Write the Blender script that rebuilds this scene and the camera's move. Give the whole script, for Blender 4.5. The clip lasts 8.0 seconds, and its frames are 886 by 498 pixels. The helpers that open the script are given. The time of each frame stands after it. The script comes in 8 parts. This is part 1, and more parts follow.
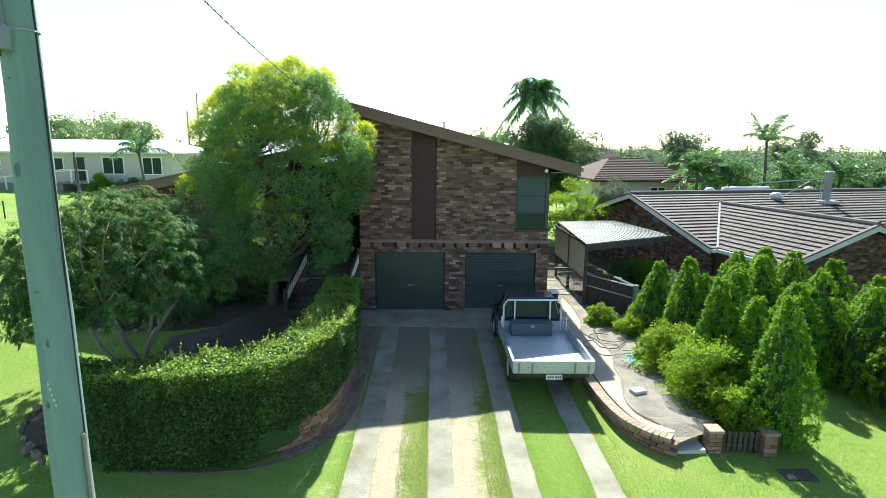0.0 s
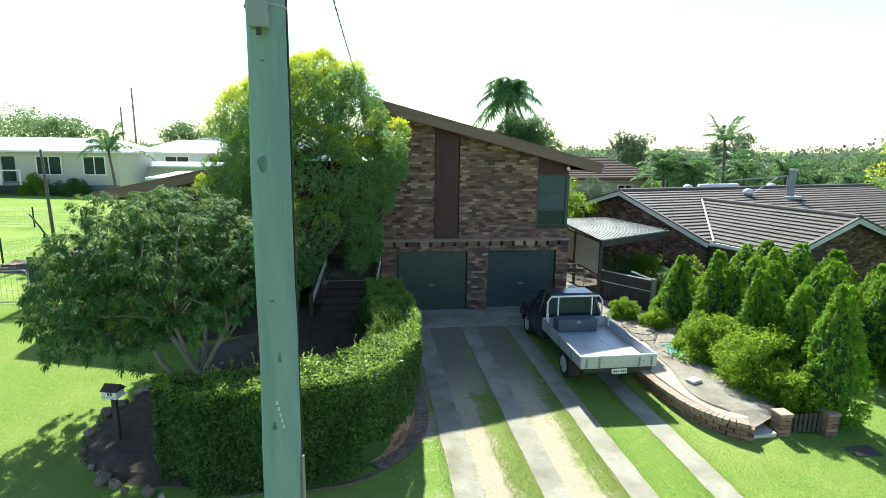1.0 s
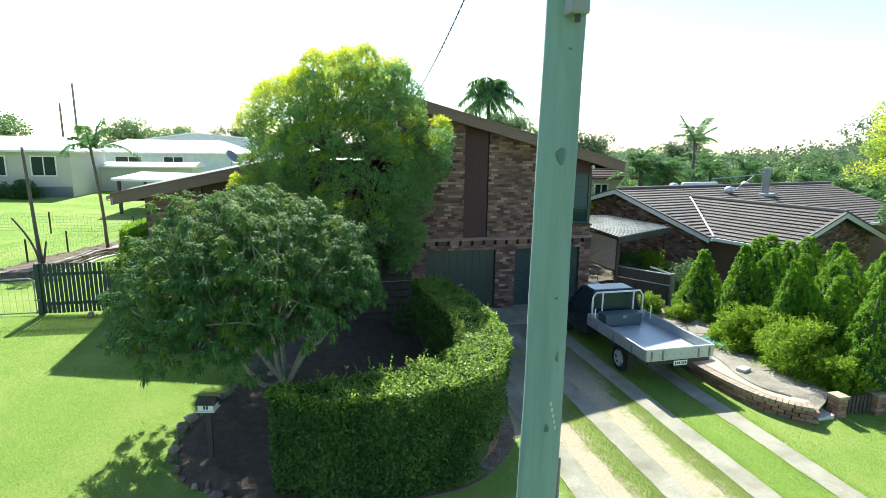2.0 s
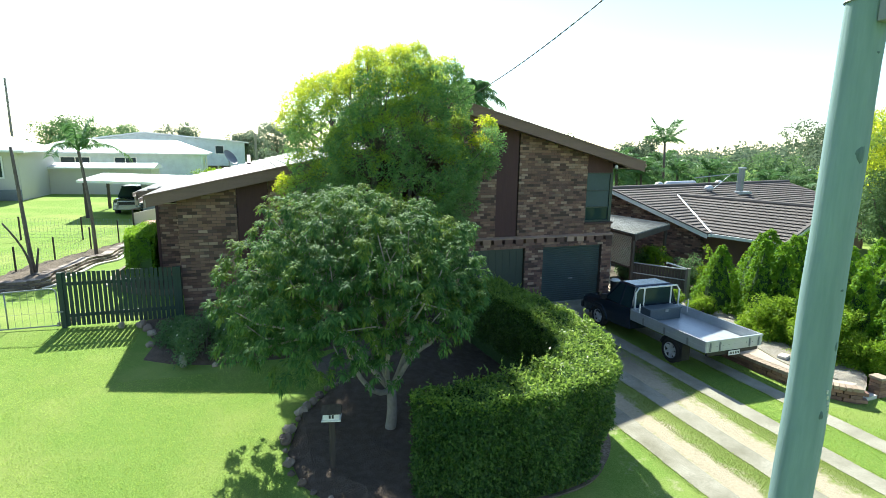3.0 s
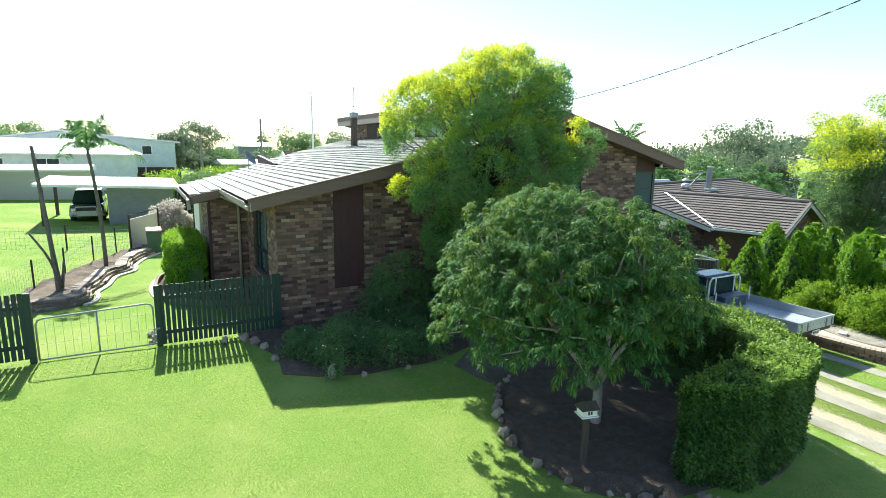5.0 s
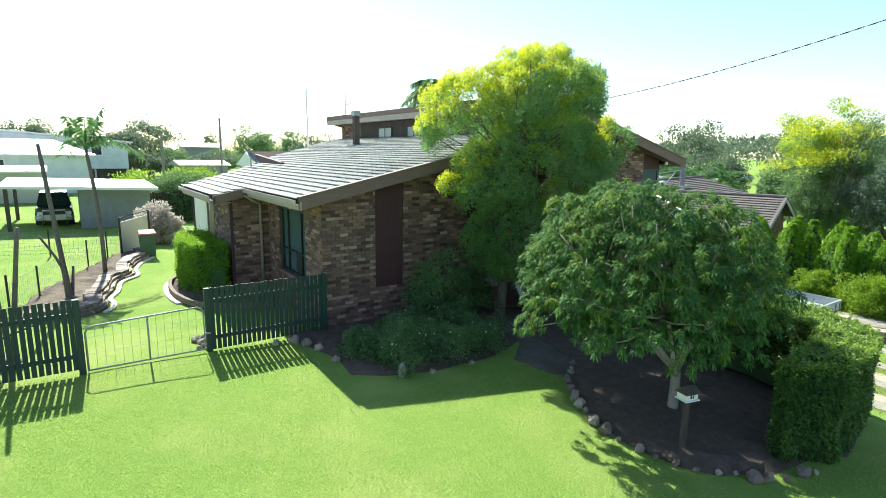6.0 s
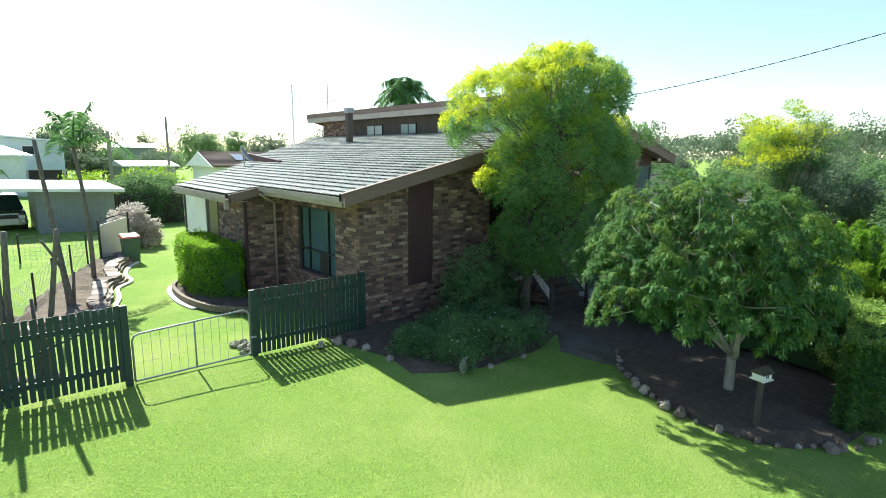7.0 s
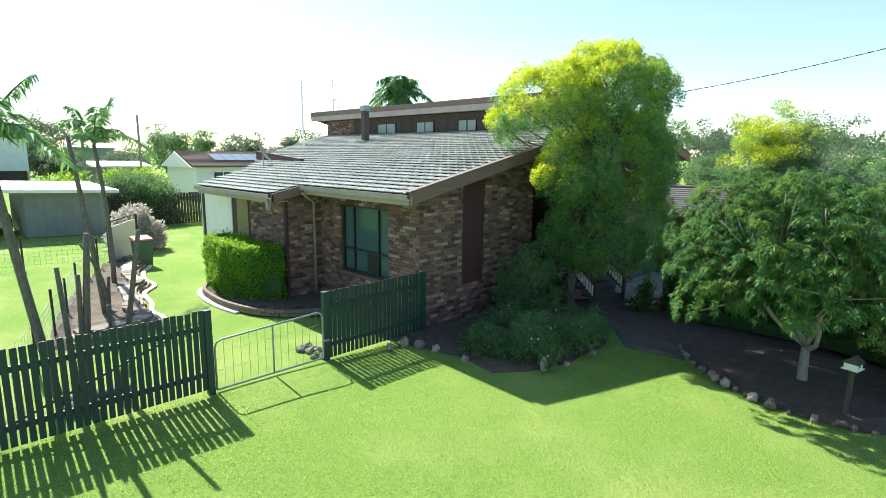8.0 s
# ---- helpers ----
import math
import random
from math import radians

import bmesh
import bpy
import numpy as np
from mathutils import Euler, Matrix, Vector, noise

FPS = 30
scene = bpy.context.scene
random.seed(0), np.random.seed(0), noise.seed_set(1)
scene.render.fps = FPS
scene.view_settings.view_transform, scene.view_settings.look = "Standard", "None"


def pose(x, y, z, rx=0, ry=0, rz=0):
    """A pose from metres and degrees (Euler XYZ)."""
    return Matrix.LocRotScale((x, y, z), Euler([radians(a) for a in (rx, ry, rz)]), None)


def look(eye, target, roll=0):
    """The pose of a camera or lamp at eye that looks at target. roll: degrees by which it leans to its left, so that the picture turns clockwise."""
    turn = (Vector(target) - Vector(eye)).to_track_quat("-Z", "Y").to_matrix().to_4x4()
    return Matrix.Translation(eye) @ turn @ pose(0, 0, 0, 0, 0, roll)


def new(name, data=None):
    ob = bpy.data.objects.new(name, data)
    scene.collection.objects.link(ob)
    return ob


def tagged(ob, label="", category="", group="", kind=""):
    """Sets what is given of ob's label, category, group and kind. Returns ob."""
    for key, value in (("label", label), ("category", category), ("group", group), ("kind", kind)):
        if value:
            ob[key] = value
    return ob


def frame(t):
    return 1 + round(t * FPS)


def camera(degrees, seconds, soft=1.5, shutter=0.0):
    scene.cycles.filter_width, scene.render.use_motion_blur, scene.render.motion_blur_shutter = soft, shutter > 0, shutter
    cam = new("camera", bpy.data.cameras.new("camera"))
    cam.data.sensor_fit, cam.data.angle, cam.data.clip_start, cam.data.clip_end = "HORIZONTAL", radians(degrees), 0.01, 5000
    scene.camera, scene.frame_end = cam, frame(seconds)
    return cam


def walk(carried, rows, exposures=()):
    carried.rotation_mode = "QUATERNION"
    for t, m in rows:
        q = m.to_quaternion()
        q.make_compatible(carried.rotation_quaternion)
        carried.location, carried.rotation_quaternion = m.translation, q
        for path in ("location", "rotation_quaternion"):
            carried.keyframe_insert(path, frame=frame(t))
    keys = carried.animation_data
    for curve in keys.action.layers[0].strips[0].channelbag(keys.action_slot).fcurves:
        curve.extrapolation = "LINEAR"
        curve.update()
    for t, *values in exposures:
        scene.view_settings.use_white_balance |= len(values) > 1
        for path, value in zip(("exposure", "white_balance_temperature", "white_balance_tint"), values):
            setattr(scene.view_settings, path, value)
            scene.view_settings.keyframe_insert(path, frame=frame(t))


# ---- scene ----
cam = camera(79.7, 8.0, soft=0.8)
METRES, EYE, TILT, LEAN, TURN = 21.0, 5.56, 0.0, 0.0, -1.1
ROWS = [
    (0.0, 0.0, 0.0, 0.0, 0.11, -10.92, -0.58),
    (0.5, -0.0641, 0.0065, -0.0021, -3.35, -10.92, -0.63),
    (1.0, -0.1364, 0.0174, -0.0044, -6.81, -10.87, -0.71),
    (1.5, -0.1992, 0.0293, -0.0068, -9.6, -10.81, -0.77),
    (3.0, -0.3953, 0.0825, -0.0121, -18.71, -10.59, -0.9),
    (3.5, -0.4543, 0.1029, -0.012, -20.73, -10.55, -0.9),
    (4.0, -0.5158, 0.1269, -0.0137, -22.81, -10.49, -0.94),
    (5.5, -0.6775, 0.2082, -0.0191, -31.1, -10.3, -0.9),
    (6.0, -0.729, 0.2378, -0.0229, -33.86, -10.21, -0.84),
    (6.5, -0.7747, 0.269, -0.0267, -37.64, -10.14, -0.76),
    (7.0, -0.8196, 0.3073, -0.03, -40.14, -10.08, -0.7),
    (7.5, -0.8587, 0.346, -0.0331, -41.98, -10.02, -0.67),
    (8.0, -0.8965, 0.3876, -0.0349, -43.97, -10.01, -0.62),
]
walk(cam, [(t, pose(0, 0, EYE, TILT, LEAN, TURN) @ pose(METRES * x, METRES * y, METRES * z, 90 + pitch, roll, yaw)) for t, x, y, z, yaw, pitch, roll in ROWS], [(0.0, 1.29, 6320, 4), (8.0, 1.29, 6320, 4)])

# ---- world, sun, exposure ----
SUN_EL, SUN_AZ = 42.5, 3.8            # height, and turn from +y towards +x, in degrees
world = bpy.data.worlds.new("sky")
scene.world = world
world.use_nodes = True
wt = world.node_tree
sky = wt.nodes.new("ShaderNodeTexSky")
sky.sky_type, sky.sun_disc = "NISHITA", False
sky.sun_elevation, sky.sun_rotation = radians(SUN_EL), radians(SUN_AZ)
sky.air_density, sky.dust_density, sky.ozone_density = 1.0, 0.40, 1.0
wt.nodes["Background"].inputs["Strength"].default_value = 0.100
wt.links.new(sky.outputs[0], wt.nodes["Background"].inputs["Color"])
sun_data = bpy.data.lights.new("sun", "SUN")
sun_data.energy, sun_data.angle, sun_data.color = 5.0, radians(0.6), (1.0, 0.97, 0.88)
sun = new("sun", sun_data)
sun.matrix_world = look((0, 60, 60), (0 - 60 * math.sin(radians(SUN_AZ)), 60 - 60 * math.cos(radians(SUN_AZ)), 60 - 60 * math.tan(radians(SUN_EL))))

# ---- materials ----


def nodes_of(name):
    m = bpy.data.materials.new(name)
    m.use_nodes = True
    return m, m.node_tree.nodes, m.node_tree.links, m.node_tree.nodes["Principled BSDF"]


def noise_node(n, l, scale, detail=4.0, rough=0.6, stretch=None):
    pos = n.new("ShaderNodeNewGeometry").outputs["Position"]
    if stretch:
        mp = n.new("ShaderNodeMapping")
        mp.inputs["Scale"].default_value = stretch
        l.new(pos, mp.inputs["Vector"])
        pos = mp.outputs[0]
    t = n.new("ShaderNodeTexNoise")
    t.inputs["Scale"].default_value, t.inputs["Detail"].default_value, t.inputs["Roughness"].default_value = scale, detail, rough
    l.new(pos, t.inputs["Vector"])
    return t.outputs["Fac"]


def ramp(n, l, fac, stops, sharp="LINEAR"):
    r = n.new("ShaderNodeValToRGB")
    r.color_ramp.interpolation = sharp
    el = r.color_ramp.elements
    while len(el) < len(stops):
        el.new(0.5)
    for e, (p, c) in zip(el, stops):
        e.position, e.color = p, (*c, 1)
    l.new(fac, r.inputs[0])
    return r.outputs[0]


def mixed(n, l, a, b, fac, mode="MIX"):
    m = n.new("ShaderNodeMix")
    m.data_type, m.blend_type = "RGBA", mode
    for s, v in ((m.inputs["Factor"], fac), (m.inputs[6], a), (m.inputs[7], b)):
        if isinstance(v, (int, float)):
            s.default_value = v
        elif isinstance(v, tuple):
            s.default_value = (*v, 1)
        else:
            l.new(v, s)
    return m.outputs[2]


def maths(n, l, op, a, b=0.0):
    m = n.new("ShaderNodeMath")
    m.operation = op
    for s, v in zip(m.inputs, (a, b)):
        if isinstance(v, (int, float)):
            s.default_value = v
        else:
            l.new(v, s)
    return m.outputs[0]


def bumped(n, l, p, height, strength, distance=0.02):
    b = n.new("ShaderNodeBump")
    b.inputs["Strength"].default_value, b.inputs["Distance"].default_value = strength, distance
    l.new(height, b.inputs["Height"])
    l.new(b.outputs[0], p.inputs["Normal"])


def surface(name, a, b, rough=0.7, metal=0.0, fine=40.0, coarse=1.5, bump=0.3, dist=0.01, dirt=None, dirt_amount=0.35, stretch=None, spec=0.5):
    """Two colours in a fine grain, a coarse stain over them, and a relief."""
    m, n, l, p = nodes_of(name)
    f = noise_node(n, l, fine, 3.0, 0.6, stretch)
    c = noise_node(n, l, coarse, 5.0, 0.65, stretch)
    col = mixed(n, l, a, b, ramp(n, l, f, [(0.3, (0, 0, 0)), (0.7, (1, 1, 1))]))
    stain = dirt or tuple(v * 0.6 for v in a)
    amount = maths(n, l, "MULTIPLY", ramp(n, l, c, [(0.42, (0, 0, 0)), (0.68, (1, 1, 1))]), dirt_amount)
    l.new(mixed(n, l, col, stain, amount), p.inputs["Base Color"])
    p.inputs["Roughness"].default_value, p.inputs["Metallic"].default_value = rough, metal
    p.inputs["Specular IOR Level"].default_value = spec
    if bump:
        bumped(n, l, p, f, bump, dist)
    return m


def piece(name, stops, rough=0.85, fine=60.0, bump=0.4, stain=(0.08, 0.07, 0.06), stain_amount=0.35):
    """For bricks, tiles and stones: each piece takes its own tone, with grain and stains across."""
    m, n, l, p = nodes_of(name)
    ob = n.new("ShaderNodeObjectInfo").outputs["Random"]
    isl = n.new("ShaderNodeNewGeometry").outputs["Random Per Island"]
    own = maths(n, l, "FRACT", maths(n, l, "ADD", ob, isl))
    col = ramp(n, l, own, stops)
    g = noise_node(n, l, fine, 4.0)
    col = mixed(n, l, col, (0.5, 0.5, 0.5), maths(n, l, "MULTIPLY", g, 0.5), "OVERLAY")
    c = noise_node(n, l, 0.9, 5.0, 0.7)
    col = mixed(n, l, col, stain, maths(n, l, "MULTIPLY", ramp(n, l, c, [(0.45, (0, 0, 0)), (0.7, (1, 1, 1))]), stain_amount))
    l.new(col, p.inputs["Base Color"])
    p.inputs["Roughness"].default_value = rough
    bumped(n, l, p, g, bump, 0.006)
    return m


def leaf(name, dark, mid, light, trans=0.35, gloss=0.45, tip=None, speck=0.6, spec=0.25):
    """A leaf lets light through; its tone varies from leaf to leaf and from clump to clump."""
    m, n, l, p = nodes_of(name)
    isl = n.new("ShaderNodeNewGeometry").outputs["Random Per Island"]
    big = noise_node(n, l, 1.3, 3.0)
    f = maths(n, l, "ADD", maths(n, l, "ADD", maths(n, l, "MULTIPLY", isl, speck), 0.3 - speck / 2), maths(n, l, "MULTIPLY", maths(n, l, "SUBTRACT", big, 0.3), 0.9))
    col = ramp(n, l, f, [(0.05, dark), (0.5, mid), (0.95, light)])
    l.new(col, p.inputs["Base Color"])
    p.inputs["Roughness"].default_value = gloss
    p.inputs["Specular IOR Level"].default_value = spec
    tr = n.new("ShaderNodeBsdfTranslucent")
    l.new(mixed(n, l, col, tip or tuple(min(1, v * 1.6) for v in light), 0.55), tr.inputs["Color"])
    mx = n.new("ShaderNodeMixShader")
    mx.inputs[0].default_value = trans
    l.new(p.outputs[0], mx.inputs[1])
    l.new(tr.outputs[0], mx.inputs[2])
    l.new(mx.outputs[0], n["Material Output"].inputs["Surface"])
    return m


def glassy(name, tint, rough=0.03):
    m, n, l, p = nodes_of(name)
    p.inputs["Base Color"].default_value = (*tint, 1)
    p.inputs["Roughness"].default_value = rough
    p.inputs["Specular IOR Level"].default_value = 0.22
    return m


BRICK = piece("clinker_brick", [(0.0, (0.060, 0.038, 0.035)), (0.16, (0.115, 0.064, 0.056)), (0.34, (0.200, 0.110, 0.086)), (0.50, (0.255, 0.150, 0.112)), (0.62, (0.13, 0.074, 0.066)), (0.76, (0.225, 0.130, 0.104)), (0.87, (0.30, 0.190, 0.143)), (0.95, (0.42, 0.30, 0.232)), (1.0, (0.085, 0.054, 0.050))])
MORTAR = surface("mortar", (0.085, 0.066, 0.055), (0.13, 0.10, 0.082), 0.95, fine=90, bump=0.4)
BLOCK = piece("tan_retaining_block", [(0.0, (0.15, 0.115, 0.085)), (0.5, (0.22, 0.17, 0.125)), (1.0, (0.18, 0.135, 0.10))])
RED_BRICK = piece("garden_brick", [(0.0, (0.16, 0.085, 0.06)), (0.35, (0.26, 0.14, 0.095)), (0.65, (0.34, 0.20, 0.135)), (0.85, (0.20, 0.115, 0.085)), (1.0, (0.40, 0.28, 0.20))])
PAVER = piece("pale_capping_brick", [(0.0, (0.26, 0.195, 0.145)), (0.5, (0.38, 0.30, 0.225)), (1.0, (0.30, 0.225, 0.165))], stain=(0.20, 0.155, 0.115), stain_amount=0.4)
TILE = piece("concrete_roof_tile", [(0.0, (0.32, 0.325, 0.30)), (0.5, (0.49, 0.495, 0.455)), (1.0, (0.40, 0.405, 0.37))], rough=0.55, stain=(0.20, 0.20, 0.17), stain_amount=0.55)
TILE_BROWN = piece("brown_roof_tile", [(0.0, (0.105, 0.088, 0.080)), (0.5, (0.15, 0.125, 0.112)), (1.0, (0.125, 0.11, 0.102))], rough=0.8, stain=(0.10, 0.09, 0.085), stain_amount=0.5)
TILE_RED = piece("faded_red_roof_tile", [(0.0, (0.10, 0.066, 0.054)), (0.5, (0.135, 0.09, 0.072)), (1.0, (0.12, 0.08, 0.066))], rough=0.95, stain=(0.08, 0.062, 0.055))
UNDERLAY = surface("roof_underlay", (0.06, 0.055, 0.05), (0.09, 0.08, 0.07), 0.9)
FASCIA = surface("weathered_brown_timber", (0.17, 0.105, 0.085), (0.21, 0.135, 0.11), 0.7, fine=14, stretch=(1, 1, 8), bump=0.25, dirt=(0.10, 0.07, 0.06))
FASCIA_PALE = surface("faded_mushroom_gutter", (0.34, 0.28, 0.245), (0.40, 0.33, 0.29), 0.55, fine=8, bump=0.1, dirt=(0.22, 0.18, 0.16))
MAROON = surface("maroon_cladding", (0.062, 0.024, 0.028), (0.075, 0.030, 0.033), 0.7, fine=25, stretch=(1, 1, 0.1), bump=0.1)
SOFFIT = surface("soffit_board", (0.42, 0.37, 0.33), (0.47, 0.42, 0.38), 0.8, bump=0.1)
DARK_GREEN = surface("bottle_green_paint", (0.010, 0.036, 0.028), (0.015, 0.046, 0.036), 0.6, fine=20, stretch=(1, 1, 0.15), bump=0.2, dirt=(0.035, 0.045, 0.038), dirt_amount=0.5)
GARAGE_GREEN = surface("dark_green_door_paint", (0.030, 0.050, 0.045), (0.036, 0.058, 0.052), 0.45, fine=6, bump=0.05)
ROLLER = surface("dark_steel_roller", (0.050, 0.075, 0.075), (0.060, 0.086, 0.086), 0.4, metal=0.2, fine=6, bump=0.05)
CONCRETE = surface("old_concrete", (0.265, 0.252, 0.200), (0.41, 0.388, 0.315), 0.95, fine=45, coarse=1.1, bump=0.4, dirt=(0.165, 0.155, 0.108), dirt_amount=0.75, spec=0.08)
LITTER = surface("stony_leaf_litter", (0.11, 0.085, 0.062), (0.36, 0.30, 0.235), 1.0, fine=28, coarse=3.0, bump=1.0, dist=0.03, dirt=(0.13, 0.095, 0.065), dirt_amount=0.7, spec=0.1)
EARTH = surface("bare_shaded_earth", (0.120, 0.104, 0.086), (0.190, 0.162, 0.132), 1.0, fine=40, coarse=2.0, bump=0.8, dist=0.03, dirt=(0.065, 0.065, 0.042), dirt_amount=0.6, spec=0.1)
PALE_CONCRETE = surface("pale_concrete", (0.58, 0.54, 0.47), (0.68, 0.64, 0.56), 0.9, fine=60, bump=0.3, dirt=(0.4, 0.35, 0.28))
MULCH = surface("dark_mulch", (0.064, 0.046, 0.033), (0.130, 0.094, 0.068), 1.0, fine=55, coarse=6, bump=1.0, dist=0.04, dirt=(0.19, 0.145, 0.115), dirt_amount=0.5)
GRAVEL = surface("grey_gravel", (0.24, 0.215, 0.18), (0.50, 0.46, 0.39), 1.0, fine=75, coarse=1.6, bump=1.0, dist=0.03, dirt=(0.19, 0.16, 0.12), dirt_amount=0.6, spec=0.2)
SAND = surface("sandy_path", (0.45, 0.37, 0.28), (0.58, 0.49, 0.38), 1.0, fine=60, coarse=2, bump=0.7, dist=0.02, dirt=(0.34, 0.27, 0.2))
SOIL = surface("bare_bank_soil", (0.145, 0.115, 0.088), (0.25, 0.205, 0.16), 1.0, fine=30, coarse=2, bump=0.9, dist=0.04, dirt=(0.09, 0.075, 0.055), dirt_amount=0.6, spec=0.1)
STONE = piece("border_stone", [(0.0, (0.13, 0.095, 0.075)), (0.5, (0.24, 0.185, 0.15)), (1.0, (0.40, 0.34, 0.28))], fine=18, bump=0.9)
WHITE_PAINT = surface("white_paint", (0.78, 0.77, 0.74), (0.82, 0.81, 0.78), 0.5, bump=0.1, dirt=(0.6, 0.58, 0.54), dirt_amount=0.25)
CREAM = surface("cream_wall", (0.50, 0.475, 0.41), (0.56, 0.53, 0.46), 0.7, bump=0.1, dirt=(0.5, 0.46, 0.39), dirt_amount=0.3)
PALE_BLUE = surface("pale_blue_boards", (0.60, 0.66, 0.68), (0.65, 0.71, 0.73), 0.6, bump=0.1)
AGED_TIN = surface("aged_roof_sheet", (0.15, 0.165, 0.16), (0.28, 0.30, 0.295), 0.65, metal=0.15, fine=2.5, coarse=0.8, bump=0.05, dirt=(0.10, 0.105, 0.10), dirt_amount=0.8)
TIN = surface("galvanised_roof", (0.62, 0.64, 0.66), (0.70, 0.72, 0.74), 0.42, metal=0.35, fine=3, coarse=0.4, bump=0.05, dirt=(0.45, 0.46, 0.47), dirt_amount=0.4)
GREY_STEEL = surface("grey_sheet_steel", (0.20, 0.225, 0.24), (0.23, 0.255, 0.27), 0.5, metal=0.1, fine=5, bump=0.05)
GALV = surface("galvanised_tube", (0.26, 0.28, 0.285), (0.34, 0.36, 0.365), 0.5, metal=0.4, fine=30, bump=0.05)
DARK_STEEL = surface("dark_rusted_steel", (0.035, 0.030, 0.028), (0.06, 0.045, 0.04), 0.7, metal=0.3, fine=40)
ALU = surface("brushed_aluminium", (0.42, 0.455, 0.48), (0.50, 0.535, 0.56), 0.42, metal=0.35, fine=30, coarse=2.2, bump=0.06, dirt=(0.38, 0.40, 0.42), dirt_amount=0.5)
ALLOY = surface("silver_alloy", (0.62, 0.63, 0.65), (0.68, 0.69, 0.70), 0.35, metal=0.3, bump=0.0)
POLE_WOOD = surface("green_treated_pole", (0.175, 0.275, 0.272), (0.225, 0.330, 0.325), 0.85, fine=26, coarse=1.6, stretch=(1, 1, 0.10), bump=0.35, dist=0.010, dirt=(0.115, 0.185, 0.190), dirt_amount=0.7)
POLE_KNOT = surface("dark_pole_knot", (0.06, 0.11, 0.115), (0.11, 0.17, 0.17), 0.9, fine=30, stretch=(1, 1, 0.2), bump=0.7)
BARK = surface("grey_bark", (0.10, 0.085, 0.07), (0.19, 0.165, 0.14), 0.95, fine=22, coarse=3, stretch=(1, 1, 0.35), bump=0.9, dist=0.02)
PALE_BARK = surface("pale_bark", (0.24, 0.215, 0.185), (0.34, 0.31, 0.27), 0.95, fine=18, coarse=3, stretch=(1, 1, 0.6), bump=0.7, dist=0.02)
TIMBER_DARK = surface("dark_fence_timber", (0.068, 0.056, 0.050), (0.110, 0.092, 0.080), 0.85, fine=20, stretch=(1, 1, 0.1), bump=0.4, spec=0.2)
TIMBER_GREY = surface("grey_timber", (0.20, 0.18, 0.16), (0.28, 0.26, 0.23), 0.9, fine=20, stretch=(1, 1, 0.1), bump=0.5)
NAVY = surface("navy_car_paint", (0.014, 0.026, 0.045), (0.018, 0.031, 0.052), 0.16, metal=0.2, fine=200, bump=0.0, dirt=(0.03, 0.034, 0.04), dirt_amount=0.3, spec=0.8)
RUBBER = surface("tyre_rubber", (0.018, 0.018, 0.018), (0.028, 0.027, 0.026), 0.85, fine=40)
BLACK = surface("black_plastic", (0.015, 0.015, 0.016), (0.022, 0.022, 0.022), 0.5, fine=50, bump=0.1)
WHITE_CAR = surface("silver_car_paint", (0.42, 0.43, 0.44), (0.46, 0.47, 0.48), 0.25, metal=0.4, fine=100, bump=0.0)
RED_LENS = surface("red_lens", (0.35, 0.012, 0.010), (0.4, 0.016, 0.012), 0.15, bump=0.0)
TOOLBOX = surface("grey_blue_toolbox", (0.075, 0.105, 0.125), (0.095, 0.125, 0.145), 0.45, metal=0.3, fine=25, bump=0.1)
GLASS = glassy("dark_window_glass", (0.02, 0.04, 0.045))
BLIND = surface("blue_grey_blind", (0.045, 0.075, 0.084), (0.052, 0.084, 0.093), 0.6, fine=8, bump=0.02)
TEAL_GLASS = glassy("curtained_window_glass", (0.065, 0.115, 0.12), 0.06)
# Opaque pale tint puts the sky's brightness into the panes.
SKYLIT = glassy("skylit_glass", (0.30, 0.37, 0.38), 0.05)
BIN_GREEN = surface("green_plastic", (0.04, 0.085, 0.055), (0.05, 0.10, 0.065), 0.5, bump=0.1)
BIN_RED = surface("faded_red_plastic", (0.48, 0.12, 0.085), (0.55, 0.17, 0.12), 0.5, bump=0.1)
YELLOW = surface("mustard_panel", (0.20, 0.175, 0.06), (0.24, 0.21, 0.075), 0.6, bump=0.1)
SOLAR = surface("solar_glass", (0.22, 0.25, 0.28), (0.26, 0.29, 0.32), 0.15, metal=0.3, bump=0.0)

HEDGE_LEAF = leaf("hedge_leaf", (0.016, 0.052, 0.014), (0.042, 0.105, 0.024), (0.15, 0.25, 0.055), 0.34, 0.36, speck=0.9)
# Top leaf: young growth, with the sunlit top's paleness put into its colour.
HEDGE_TIP = leaf("sunlit_young_hedge_leaf", (0.060, 0.135, 0.022), (0.140, 0.245, 0.038), (0.30, 0.41, 0.080), 0.45, 0.38, speck=0.85)
TREE_LEAF = leaf("fine_tree_leaf", (0.082, 0.200, 0.086), (0.175, 0.335, 0.118), (0.29, 0.43, 0.13), 0.48, 0.45, (0.22, 0.38, 0.085), speck=0.8)
BOX_LEAF = leaf("bright_box_leaf", (0.060, 0.160, 0.012), (0.130, 0.290, 0.018), (0.27, 0.42, 0.03), 0.5, 0.5)
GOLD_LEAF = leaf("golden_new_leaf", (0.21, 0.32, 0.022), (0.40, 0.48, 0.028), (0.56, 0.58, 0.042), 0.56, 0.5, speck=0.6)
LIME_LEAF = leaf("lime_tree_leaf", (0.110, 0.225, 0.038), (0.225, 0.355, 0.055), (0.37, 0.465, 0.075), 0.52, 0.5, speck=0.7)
MANGO_LEAF = leaf("long_drooping_leaf", (0.030, 0.090, 0.034), (0.074, 0.172, 0.054), (0.18, 0.30, 0.075), 0.34, 0.6, (0.18, 0.30, 0.04), speck=0.7, spec=0.10)
